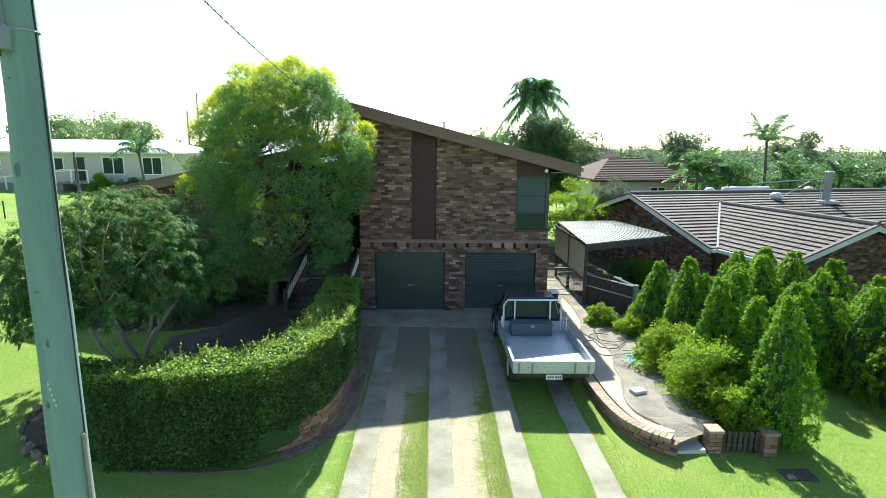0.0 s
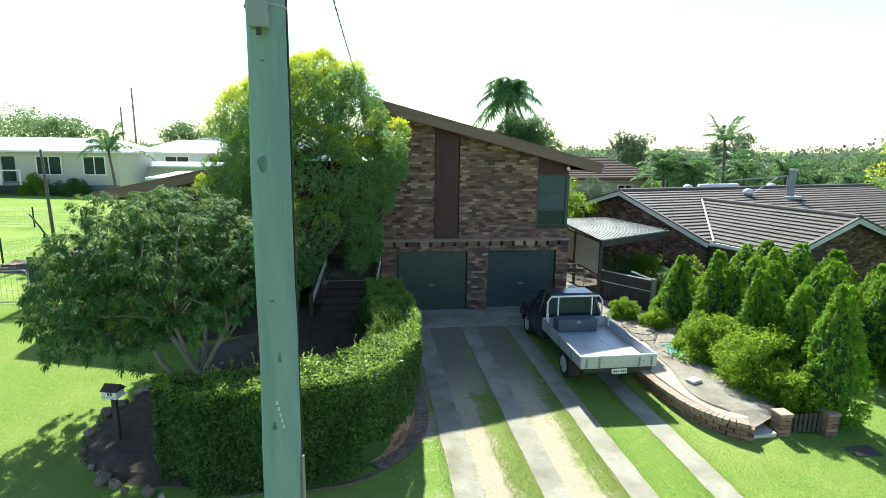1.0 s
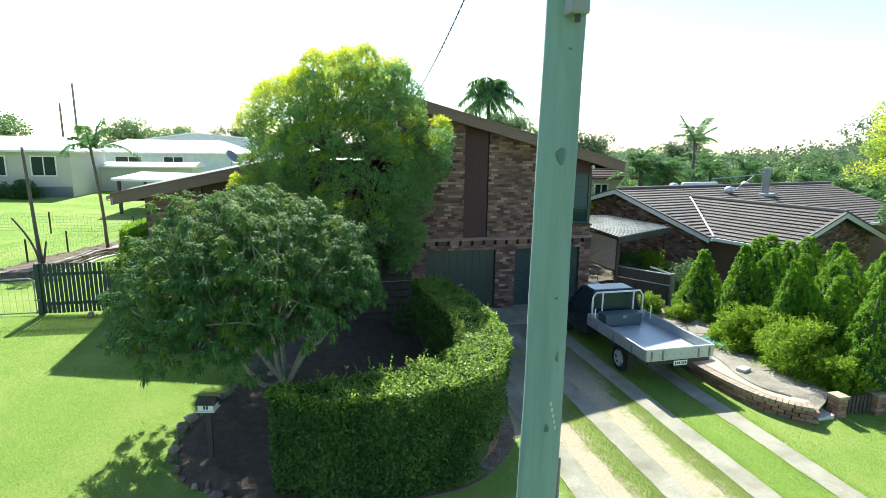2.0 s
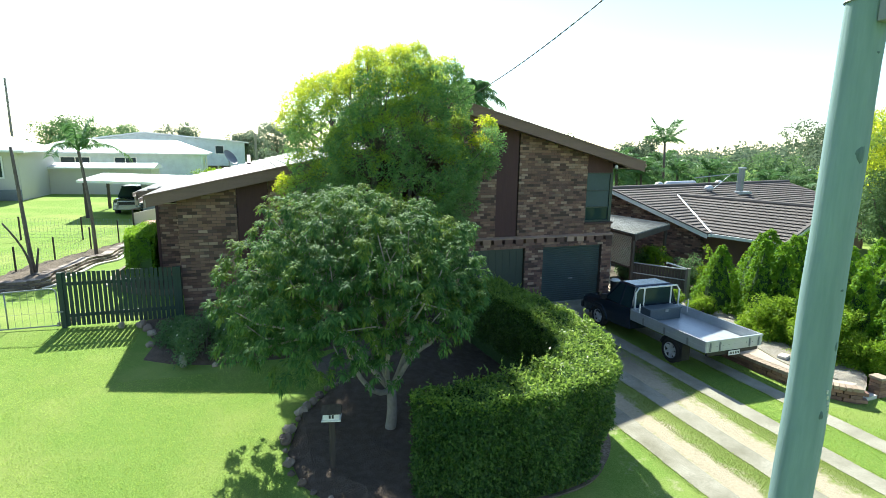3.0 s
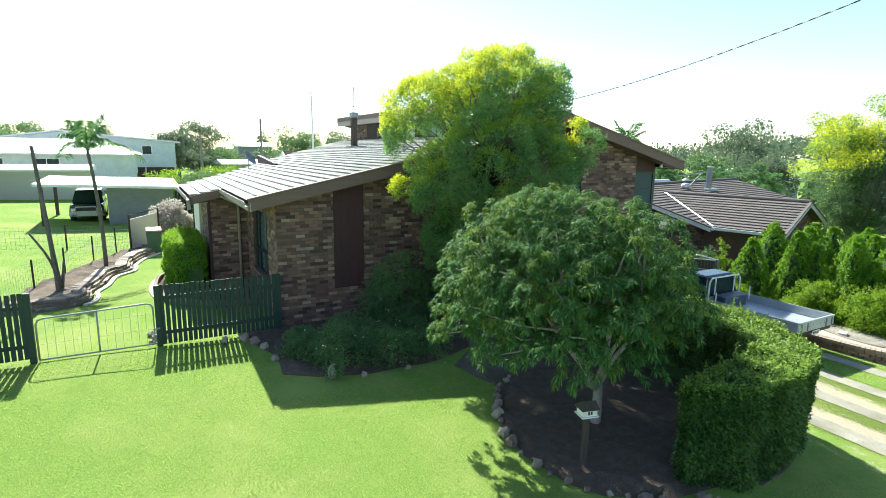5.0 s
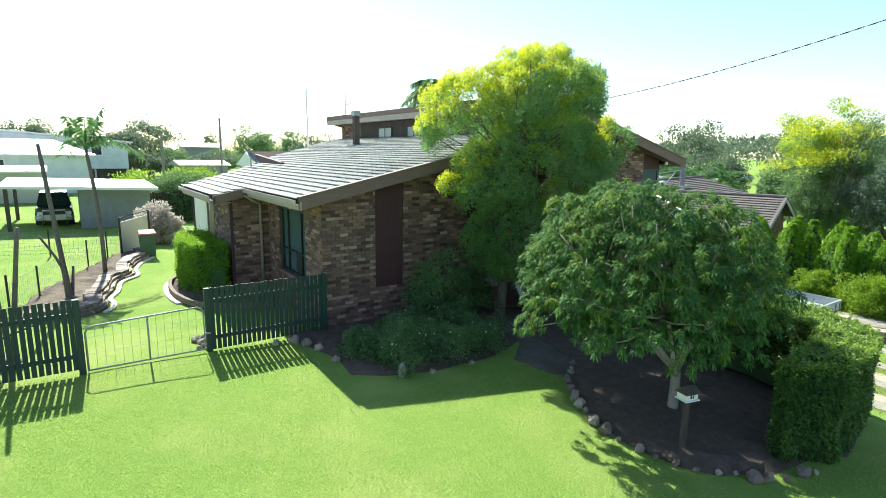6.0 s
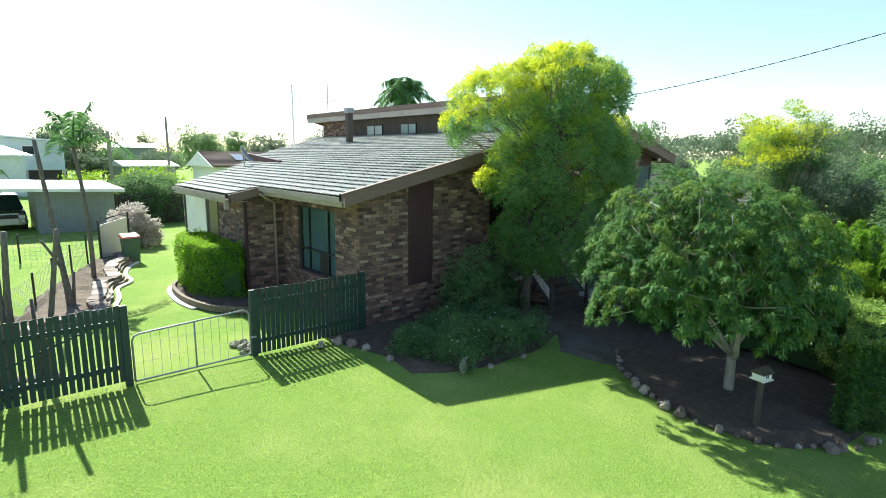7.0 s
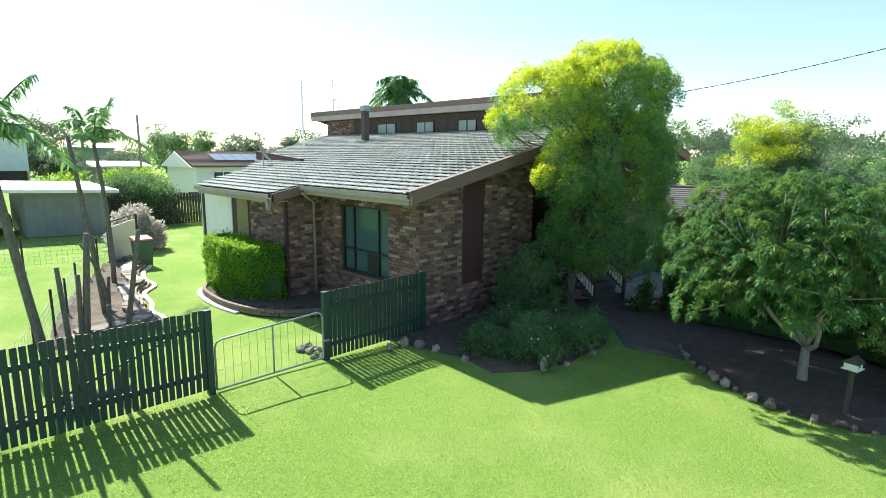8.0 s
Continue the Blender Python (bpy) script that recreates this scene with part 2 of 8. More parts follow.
MANGO_TIP = leaf("young_mango_leaf", (0.060, 0.130, 0.025), (0.120, 0.215, 0.040), (0.24, 0.31, 0.065), 0.38, 0.6, (0.28, 0.36, 0.05), speck=0.7, spec=0.10)
CONIFER_LEAF = leaf("bright_cypress_leaf", (0.040, 0.130, 0.012), (0.125, 0.290, 0.018), (0.29, 0.47, 0.030), 0.42, 0.6, (0.32, 0.50, 0.02), speck=0.5)
SHRUB_LEAF = leaf("yellow_green_leaf", (0.060, 0.145, 0.012), (0.145, 0.27, 0.020), (0.28, 0.40, 0.035), 0.45)
DULL_LEAF = leaf("dull_green_leaf", (0.052, 0.120, 0.052), (0.108, 0.200, 0.080), (0.18, 0.275, 0.105), 0.32, 0.6, spec=0.15)
GUM_LEAF = leaf("grey_green_leaf", (0.070, 0.108, 0.068), (0.125, 0.172, 0.105), (0.19, 0.24, 0.155), 0.30, 0.7, spec=0.1)
# Greyed, pale leaf tone: distance haze put into the colour.
FAR_LEAF = leaf("hazed_wood_leaf", (0.085, 0.120, 0.088), (0.125, 0.168, 0.118), (0.175, 0.215, 0.15), 0.28, 0.9, speck=0.4, spec=0.0)
PALM_LEAF = leaf("palm_frond_leaf", (0.040, 0.115, 0.042), (0.085, 0.195, 0.066), (0.17, 0.30, 0.10), 0.34, 0.4)
DRY_LEAF = leaf("dry_twig_leaf", (0.27, 0.235, 0.20), (0.40, 0.355, 0.31), (0.55, 0.50, 0.44), 0.4)
GRASS_BLADE = leaf("grass_blade", (0.15, 0.245, 0.042), (0.26, 0.375, 0.078), (0.39, 0.48, 0.13), 0.5, 0.8, speck=0.6, spec=0.1)
DRY_BLADE = leaf("worn_grass_blade", (0.14, 0.215, 0.045), (0.24, 0.32, 0.080), (0.38, 0.42, 0.15), 0.4, 0.8, spec=0.1)
FLOWER = leaf("white_petal", (0.5, 0.5, 0.45), (0.65, 0.65, 0.6), (0.8, 0.8, 0.75), 0.3)
CORE = surface("dark_core_fill", (0.030, 0.068, 0.018), (0.052, 0.105, 0.026), 1.0, fine=12, bump=0.8, dist=0.05)


def lawn_material():
    """Mown couch grass; worn to pale dirt in the driveway's two wheel lanes."""
    m, n, l, p = nodes_of("mown_lawn")
    blade = noise_node(n, l, 42.0, 5.0, 0.75)
    tuft = noise_node(n, l, 5.5, 4.0, 0.7)
    broad = noise_node(n, l, 0.35, 4.0, 0.6)
    g = ramp(n, l, blade, [(0.26, (0.090, 0.172, 0.030)), (0.5, (0.190, 0.300, 0.062)), (0.74, (0.31, 0.415, 0.108))])
    g = mixed(n, l, g, (0.30, 0.37, 0.10), maths(n, l, "MULTIPLY", ramp(n, l, tuft, [(0.5, (0, 0, 0)), (0.75, (1, 1, 1))]), 0.45))
    g = mixed(n, l, g, (0.36, 0.39, 0.13), maths(n, l, "MULTIPLY", ramp(n, l, broad, [(0.46, (0, 0, 0)), (0.7, (1, 1, 1))]), 0.6))
    xyz = n.new("ShaderNodeSeparateXYZ")
    l.new(n.new("ShaderNodeNewGeometry").outputs["Position"], xyz.inputs[0])
    x, y = xyz.outputs[0], xyz.outputs[1]

    def lane(cx, half):
        d = maths(n, l, "ABSOLUTE", maths(n, l, "SUBTRACT", x, cx))
        return maths(n, l, "SUBTRACT", 1.0, maths(n, l, "DIVIDE", d, half))
    patch = noise_node(n, l, 1.7, 5.0, 0.75)
    worn = maths(n, l, "MAXIMUM", lane(-0.85, 0.50), lane(0.63, 0.62))
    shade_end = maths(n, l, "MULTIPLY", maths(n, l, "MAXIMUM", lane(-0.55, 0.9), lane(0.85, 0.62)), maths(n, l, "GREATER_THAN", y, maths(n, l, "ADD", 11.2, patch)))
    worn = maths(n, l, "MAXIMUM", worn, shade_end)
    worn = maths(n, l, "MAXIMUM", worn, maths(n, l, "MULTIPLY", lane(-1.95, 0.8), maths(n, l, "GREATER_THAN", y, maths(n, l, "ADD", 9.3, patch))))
    along = maths(n, l, "MULTIPLY", maths(n, l, "LESS_THAN", y, 16.2), maths(n, l, "MULTIPLY", maths(n, l, "GREATER_THAN", y, -6.0), maths(n, l, "GREATER_THAN", lane(-0.35, 2.3), 0.0)))
    w = maths(n, l, "MULTIPLY", maths(n, l, "ADD", maths(n, l, "MULTIPLY", worn, 0.66), maths(n, l, "ADD", maths(n, l, "MULTIPLY", maths(n, l, "SUBTRACT", patch, 0.55), 1.5), maths(n, l, "MULTIPLY", maths(n, l, "SUBTRACT", tuft, 0.5), 0.5))), along)
    mask = ramp(n, l, w, [(0.04, (0, 0, 0)), (0.34, (1, 1, 1))])
    dirt = mixed(n, l, (0.32, 0.275, 0.190), (0.60, 0.52, 0.385), noise_node(n, l, 22.0, 4.0))
    # House shadow put into the dirt colour: darker towards the garage.
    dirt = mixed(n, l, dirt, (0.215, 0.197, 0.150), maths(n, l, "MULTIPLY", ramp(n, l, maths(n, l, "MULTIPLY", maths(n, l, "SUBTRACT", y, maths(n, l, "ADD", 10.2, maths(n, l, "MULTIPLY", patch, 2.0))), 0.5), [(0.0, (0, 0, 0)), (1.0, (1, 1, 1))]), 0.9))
    thin = maths(n, l, "MULTIPLY", maths(n, l, "MULTIPLY", maths(n, l, "GREATER_THAN", lane(0.1, 1.55), 0.0), along), maths(n, l, "MULTIPLY", tuft, 0.7))
    g = mixed(n, l, g, (0.25, 0.25, 0.10), thin)
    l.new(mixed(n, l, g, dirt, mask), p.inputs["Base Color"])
    p.inputs["Roughness"].default_value = 0.9
    p.inputs["Specular IOR Level"].default_value = 0.04
    bumped(n, l, p, blade, 0.9, 0.03)
    return m


LAWN = lawn_material()

# ---- building tools ----


def gz(x, y):
    """Height of the ground."""
    lawn = 0.29 - 0.02 * (max(-40.0, x) + 7.5) + 0.03 * (max(-6.0, min(y, 18.0)) - 9.5)
    drive = -0.016 * (17.6 - max(-6.0, min(y, 17.6))) - 0.012 * min(x, 14.0) - 0.04 * max(0.0, min(x, 15.0) - 3.5)
    k = min(1.0, max(0.0, (x + 5.2) / 3.0))
    k = k * k * (3 - 2 * k)
    return lawn * (1 - k) + drive * k


class Geo:
    """Collects the faces of one mesh."""

    def __init__(self):
        self.v, self.f = [], []

    def add(self, verts, faces, m=None):
        o = len(self.v)
        self.v += [tuple(m @ Vector(p)) for p in verts] if m is not None else [tuple(p) for p in verts]
        self.f += [tuple(i + o for i in f) for f in faces]
        return self

    def box(self, lo, hi, m=None):
        (a, b, c), (d, e, f) = lo, hi
        return self.add([(a, b, c), (d, b, c), (d, e, c), (a, e, c), (a, b, f), (d, b, f), (d, e, f), (a, e, f)],
                        [(3, 2, 1, 0), (4, 5, 6, 7), (0, 1, 5, 4), (1, 2, 6, 5), (2, 3, 7, 6), (3, 0, 4, 7)], m)

    def hexa(self, p):
        """Eight corners: four below, four above, each round counter-clockwise."""
        return self.add(p, [(3, 2, 1, 0), (4, 5, 6, 7), (0, 1, 5, 4), (1, 2, 6, 5), (2, 3, 7, 6), (3, 0, 4, 7)])

    def prism(self, outline, z0, z1, m=None):
        """A flat outline in x, y (counter-clockwise), raised from z0 to z1; either may be a function of x and y."""
        n = len(outline)
        zf = [(z if callable(z) else (lambda x, y, z=z: z)) for z in (z0, z1)]
        v = [(x, y, zf[0](x, y)) for x, y in outline] + [(x, y, zf[1](x, y)) for x, y in outline]
        return self.add(v, [tuple(reversed(range(n))), tuple(range(n, 2 * n))] + [(i, (i + 1) % n, n + (i + 1) % n, n + i) for i in range(n)], m)

    def tube(self, path, radii, sides=8, cap=True):
        path = [Vector(p) for p in path]
        if not hasattr(radii, "__len__"):
            radii = [radii] * len(path)
        o, side = len(self.v), None
        for i, (p, r) in enumerate(zip(path, radii)):
            d = (path[min(i + 1, len(path) - 1)] - path[max(i - 1, 0)]).normalized()
            if side is None:
                side = d.orthogonal().normalized()
            side = (side - d * side.dot(d)).normalized()
            up = d.cross(side)
            for k in range(sides):
                a = 2 * math.pi * k / sides
                self.v.append(tuple(p + (side * math.cos(a) + up * math.sin(a)) * r))
        for i in range(len(path) - 1):
            for k in range(sides):
                a, b = o + i * sides + k, o + i * sides + (k + 1) % sides
                self.f.append((a, b, b + sides, a + sides))
        if cap:
            self.f.append(tuple(o + k for k in reversed(range(sides))))
            e = o + (len(path) - 1) * sides
            self.f.append(tuple(e + k for k in range(sides)))
        return self

    def lathe(self, profile, m=None, sides=24):
        """Turns a profile of (radius, height) about z."""
        v = [(r * math.cos(2 * math.pi * k / sides), r * math.sin(2 * math.pi * k / sides), z) for r, z in profile for k in range(sides)]
        f = [(i * sides + k, i * sides + (k + 1) % sides, (i + 1) * sides + (k + 1) % sides, (i + 1) * sides + k) for i in range(len(profile) - 1) for k in range(sides)]
        return self.add(v, f, m)

    def mesh(self, name):
        me = bpy.data.meshes.new(name)
        me.from_pydata(self.v, [], self.f)
        return me


def thing(name, loc=(0, 0, 0), label="", category="", group="", kind=""):
    ob = new(name)
    ob.empty_display_size = 0.2
    ob.location = loc
    return tagged(ob, label, category, group, kind)


def part(name, geo, material, parent=None, label="", smooth=False, bevel=0.0, kind=""):
    """Links a Geo, in world places, as one mesh under a thing or a part."""
    me = geo if isinstance(geo, bpy.types.Mesh) else geo.mesh(name)
    if material and not me.materials:
        me.materials.append(material)
    if smooth:
        me.polygons.foreach_set("use_smooth", [True] * len(me.polygons))
    ob = new(name, me)
    if parent:
        ob.parent = parent
        if not parent.parent:
            ob.matrix_parent_inverse = Matrix.Translation(-parent.location)
    if bevel:
        b = ob.modifiers.new("edge", "BEVEL")
        b.width, b.segments, b.limit_method, b.angle_limit = bevel, 2, "ANGLE", radians(40)
    if label:
        ob["label"] = label
    if kind:
        ob["kind"] = kind
    return ob


def solo(name, geo, material, label, category, group="", kind="", smooth=False, bevel=0.0):
    """A thing of one mesh."""
    return tagged(part(name, geo, material, None, "", smooth, bevel), label, category, group, kind)


def place(ob, x, y, z, turn=0.0, scale=1.0):
    ob.matrix_basis = pose(x, y, z, 0, 0, turn) @ Matrix.Scale(scale, 4)
    return ob


RECOLOURED = {}


def pieces(name, mesh, material, spots, parent, most=300):
    """Alike pieces on one shared mesh, each an object: spots are matrices in the parent's world."""
    if not mesh.materials:
        mesh.materials.append(material)
    if mesh.materials[0] != material:
        key = (mesh.name, material.name)
        if key not in RECOLOURED:
            RECOLOURED[key] = mesh.copy()
            RECOLOURED[key].materials[0] = material
        mesh = RECOLOURED[key]
    off = parent.location if not parent.parent else Vector((0, 0, 0))
    for m in spots[:most]:
        ob = new(name, mesh)
        ob.parent = parent
        ob.matrix_parent_inverse = Matrix.Translation(-off)
        ob.matrix_basis = m
    if len(spots) > most:
        co = np.empty(len(mesh.vertices) * 3)
        mesh.vertices.foreach_get("co", co)
        co = np.c_[co.reshape(-1, 3), np.ones(len(mesh.vertices))]
        faces = [tuple(p.vertices) for p in mesh.polygons]
        g = Geo()
        for m in spots[most:]:
            o = len(g.v)
            g.v += (co @ np.array(m).T)[:, :3].tolist()
            g.f += [tuple(i + o for i in f) for f in faces]
        part(name + "s", g, material, parent, kind="stuff")


RNG = np.random.default_rng(7)


def unit(a):
    return a / np.maximum(1e-9, np.linalg.norm(a, axis=1, keepdims=True))


def leaves(points, ways, length, width, droop=0.25, jitter=0.6, name="leaves", facing=None, loose=0.5):
    """Many small leaves, each a pointed blade folded along its rib, at the points and growing in the ways; with their faces turned to facing, where it is given."""
    n = len(points)
    a = unit(ways + RNG.normal(0, jitter, (n, 3)))
    b = unit(np.cross(a, RNG.normal(0, 1, (n, 3)) if facing is None else facing + RNG.normal(0, loose, (n, 3))))
    c = np.cross(a, b)
    ln = length * RNG.uniform(0.65, 1.25, (n, 1))
    wd = width * RNG.uniform(0.7, 1.2, (n, 1))
    fall = np.array([[0, 0, -1.0]]) * ln * droop
    base = points
    mid = points + a * ln * 0.45
    tipp = points + a * ln + fall
    left = mid + b * wd * 0.5 + c * wd * 0.18
    right = mid - b * wd * 0.5 + c * wd * 0.18
    v = np.stack([base, right, tipp, left], 1).reshape(-1, 3)
    me = bpy.data.meshes.new(name)
    me.vertices.add(4 * n)
    me.vertices.foreach_set("co", v.astype(np.float32).ravel())
    me.loops.add(4 * n)
    me.loops.foreach_set("vertex_index", np.arange(4 * n, dtype=np.int32))
    me.polygons.add(n)
    me.polygons.foreach_set("loop_start", np.arange(0, 4 * n, 4, dtype=np.int32))
    me.update(calc_edges=True)
    return me


def long_leaves(points, ways, length, width, droop=0.5, name="leaves"):
    """Long leaves that arch over: each has three joints and hangs towards its tip."""
    n = len(points)
    a = unit(ways)
    b = unit(np.cross(a, np.array([[0, 0, 1.0]]) + RNG.normal(0, 0.25, (n, 3))))
    ln = length * RNG.uniform(0.65, 1.2, (n, 1))
    wd = width * RNG.uniform(0.75, 1.2, (n, 1))
    down = np.array([[0, 0, -1.0]]) * ln * droop * RNG.uniform(0.6, 1.3, (n, 1))
    q1, q2, q3 = points + a * ln * 0.32 + down * 0.08, points + a * ln * 0.66 + down * 0.42, points + a * ln * 0.9 + down
    v = np.stack([points, q1 - b * wd * 0.42, q1 + b * wd * 0.42, q2 - b * wd * 0.5, q2 + b * wd * 0.5, q3], 1).reshape(-1, 3)
    k = np.arange(n)[:, None] * 6
    loops = (k + np.array([[0, 1, 2, 1, 3, 4, 2, 3, 5, 4]])).astype(np.int32).ravel()
    starts = (np.arange(n)[:, None] * 10 + np.array([[0, 3, 7]])).astype(np.int32).ravel()
    me = bpy.data.meshes.new(name)
    me.vertices.add(6 * n)
    me.vertices.foreach_set("co", v.astype(np.float32).ravel())
    me.loops.add(10 * n)
    me.loops.foreach_set("vertex_index", loops)
    me.polygons.add(3 * n)
    me.polygons.foreach_set("loop_start", starts)
    me.update(calc_edges=True)
    return me


def clumps(centres, radii, per, squash=0.8, shell=0.55):
    """Points in the outer part of many balls, and the ways out of them."""
    c = np.repeat(np.asarray(centres, float), per, 0)
    r = np.repeat(np.asarray(radii, float), per)[:, None]
    d = unit(RNG.normal(0, 1, c.shape))
    d[:, 2] *= squash
    return c + d * r * RNG.uniform(shell, 1.0, (len(c), 1)) ** 0.6, d


def limb(g, a, b, r0, r1, bend=0.15, steps=5, sides=7):
    a, b = Vector(a), Vector(b)
    off = Vector(RNG.normal(0, 1, 3)) * bend * (b - a).length
    pts = [a.lerp(b, t) + off * math.sin(math.pi * t) for t in np.linspace(0, 1, steps)]
    g.tube(pts, [r0 + (r1 - r0) * t for t in np.linspace(0, 1, steps)], sides)
    return pts


def smooth_line(points, n):
    """A Catmull-Rom line through plan points."""
    p = [Vector((*q, 0)) if len(q) == 2 else Vector(q) for q in points]
    p = [p[0] * 2 - p[1]] + p + [p[-1] * 2 - p[-2]]
    out = []
    for i in range(1, len(p) - 2):
        for k in range(n):
            t = k / n
            out.append(0.5 * (2 * p[i] + (p[i + 1] - p[i - 1]) * t + (2 * p[i - 1] - 5 * p[i] + 4 * p[i + 1] - p[i + 2]) * t * t + (3 * p[i] - p[i - 1] - 3 * p[i + 1] + p[i + 2]) * t ** 3))
    return out + [p[-2]]


def ribbon(g, line, left, right, lift, depth=0.0):
    """A strip along a plan line that lies on the ground."""
    o = len(g.v)
    for i, p in enumerate(line):
        d = (line[min(i + 1, len(line) - 1)] - line[max(i - 1, 0)]).normalized()
        s = Vector((-d.y, d.x, 0))
        for w in (left, -right):
            q = p + s * w
            g.v.append((q.x, q.y, gz(q.x, q.y) + lift))
    for i in range(len(line) - 1):
        a = o + 2 * i
        g.f.append((a, a + 1, a + 3, a + 2))
    if depth:
        m = len(line) * 2
        for j in range(m):
            x, y, z = g.v[o + j]
            g.v.append((x, y, z - depth))
        for i in range(len(line) - 1):
            a = o + 2 * i
            g.f += [(a + m, a, a + 2, a + 2 + m), (a + 1, a + 1 + m, a + 3 + m, a + 3)]
        e = o + m - 2
        g.f += [(o + m, o + m + 1, o + 1, o), (e, e + 1, e + 1 + m, e + m)]


def patch_on_ground(outline, lift, step=0.35, slope=0.25, rough=0.03):
    """A bed over an outline, laid on the ground with a soft uneven top."""
    bm = bmesh.new()
    vs = [bm.verts.new((x, y, 0)) for x, y in outline]
    bm.faces.new(vs)
    xs, ys = [p[0] for p in outline], [p[1] for p in outline]
    for axis, lo, hi in ((0, min(xs), max(xs)), (1, min(ys), max(ys))):
        k = lo + step
        while k < hi:
            nrm = (1, 0, 0) if axis == 0 else (0, 1, 0)
            co = (k, 0, 0) if axis == 0 else (0, k, 0)
            bmesh.ops.bisect_plane(bm, geom=bm.verts[:] + bm.edges[:] + bm.faces[:], plane_co=co, plane_no=nrm)
            k += step
    edge = {v for v in bm.verts if v.is_boundary}
    for v in bm.verts:
        x, y = v.co.x, v.co.y
        v.co.z = gz(x, y) + (-0.02 if v in edge else lift + rough * noise.noise(Vector((x * 1.7, y * 1.7, 3))) * 2)
    bmesh.ops.recalc_face_normals(bm, faces=bm.faces[:])
    me = bpy.data.meshes.new("bed")
    bm.to_mesh(me)
    bm.free()
    if me.polygons and me.polygons[0].normal.z < 0:
        me.flip_normals()
    return me

# ---- ground ----


def build_ground():
    def steps(lo, hi, fine_lo, fine_hi, fine):
        out, x, s = [], fine_lo, fine
        while x > lo:
            s *= 1.35
            x -= s
            out.append(max(lo, x))
        out.reverse()
        out += list(np.arange(fine_lo, fine_hi, fine))
        x, s = fine_hi, fine
        while x < hi:
            out.append(x)
            s *= 1.35
            x += s
        return out + [hi]
    xs, ys = steps(-2500, 2500, -20, 14, 0.5), steps(-400, 4500, 3, 34, 0.5)
    g = Geo()
    for y in ys:
        for x in xs:
            bump = 0.02 * noise.noise(Vector((x * 0.6, y * 0.6, 0))) if abs(x) < 40 and y < 60 and not -2.6 < x < 4.2 else 0
            g.v.append((x, y, gz(x, y) + bump - 0.02))
    w = len(xs)
    g.f = [(j * w + i, j * w + i + 1, (j + 1) * w + i + 1, (j + 1) * w + i) for j in range(len(ys) - 1) for i in range(w - 1)]
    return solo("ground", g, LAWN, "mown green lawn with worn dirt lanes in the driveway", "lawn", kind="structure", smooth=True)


ground = build_ground()


def build_driveway():
    drive = thing("driveway", (0, 10, gz(0, 10)), "old concrete driveway of parallel wheel strips", "driveway", kind="structure")
    for x0, x1 in ((-1.53, -1.04), (-0.07, 0.39), (1.36, 1.84), (2.79, 3.27)):
        y = -4.0
        while y < 16.0:
            e = min(16.0, y + 3.1)
            g = Geo()
            n = 26
            for k in range(n + 1):
                yy = y + (e - y) * k / n
                w0 = 0.022 * noise.noise(Vector((x0, yy * 1.7, 5))) + 0.022 * noise.noise(Vector((x0, yy * 7.1, 2)))
                w1 = 0.022 * noise.noise(Vector((x1, yy * 1.7, 9))) + 0.022 * noise.noise(Vector((x1, yy * 7.1, 4)))
                for x in (x0 + w0, x1 + w1):
                    for dz in (-0.12, -0.009):
                        g.v.append((x, yy, gz(x, yy) + dz))
            for k in range(n):
                a = 4 * k
                g.f += [(a + 1, a + 3, a + 7, a + 5), (a, a + 1, a + 5, a + 4), (a + 2, a + 6, a + 7, a + 3)]
            g.f += [(0, 2, 3, 1), (4 * n, 4 * n + 1, 4 * n + 3, 4 * n + 2)]
            part("slab", g, CONCRETE, drive)
            y = e
    for x0, x1 in ((-2.42, 0.75), (0.76, 3.95)):
        part("apron_slab", Geo().hexa([(x0, 16.01, -0.2), (x1, 16.01, -0.2), (x1, 17.72, -0.2), (x0, 17.72, -0.2), (x0, 16.01, gz(x0, 16) + 0.014), (x1, 16.01, gz(x1, 16) + 0.014), (x1, 17.72, 0.02), (x0, 17.72, 0.02)]), CONCRETE, drive)


build_driveway()
# Dark sheet over the lawn, toned for the shade between the houses.
tagged(part("side_yard", patch_on_ground([(4.4, 19.6), (9.8, 18.6), (12.5, 27.0), (11.0, 31.0), (4.4, 31.0)], 0.03), EARTH, None), "bare shaded ground between the two houses", "ground", kind="structure")

# ---- brickwork and tiles ----
brick_mesh = Geo().box((-0.115, -0.02, -0.038), (0.115, 0.02, 0.038)).mesh("brick")


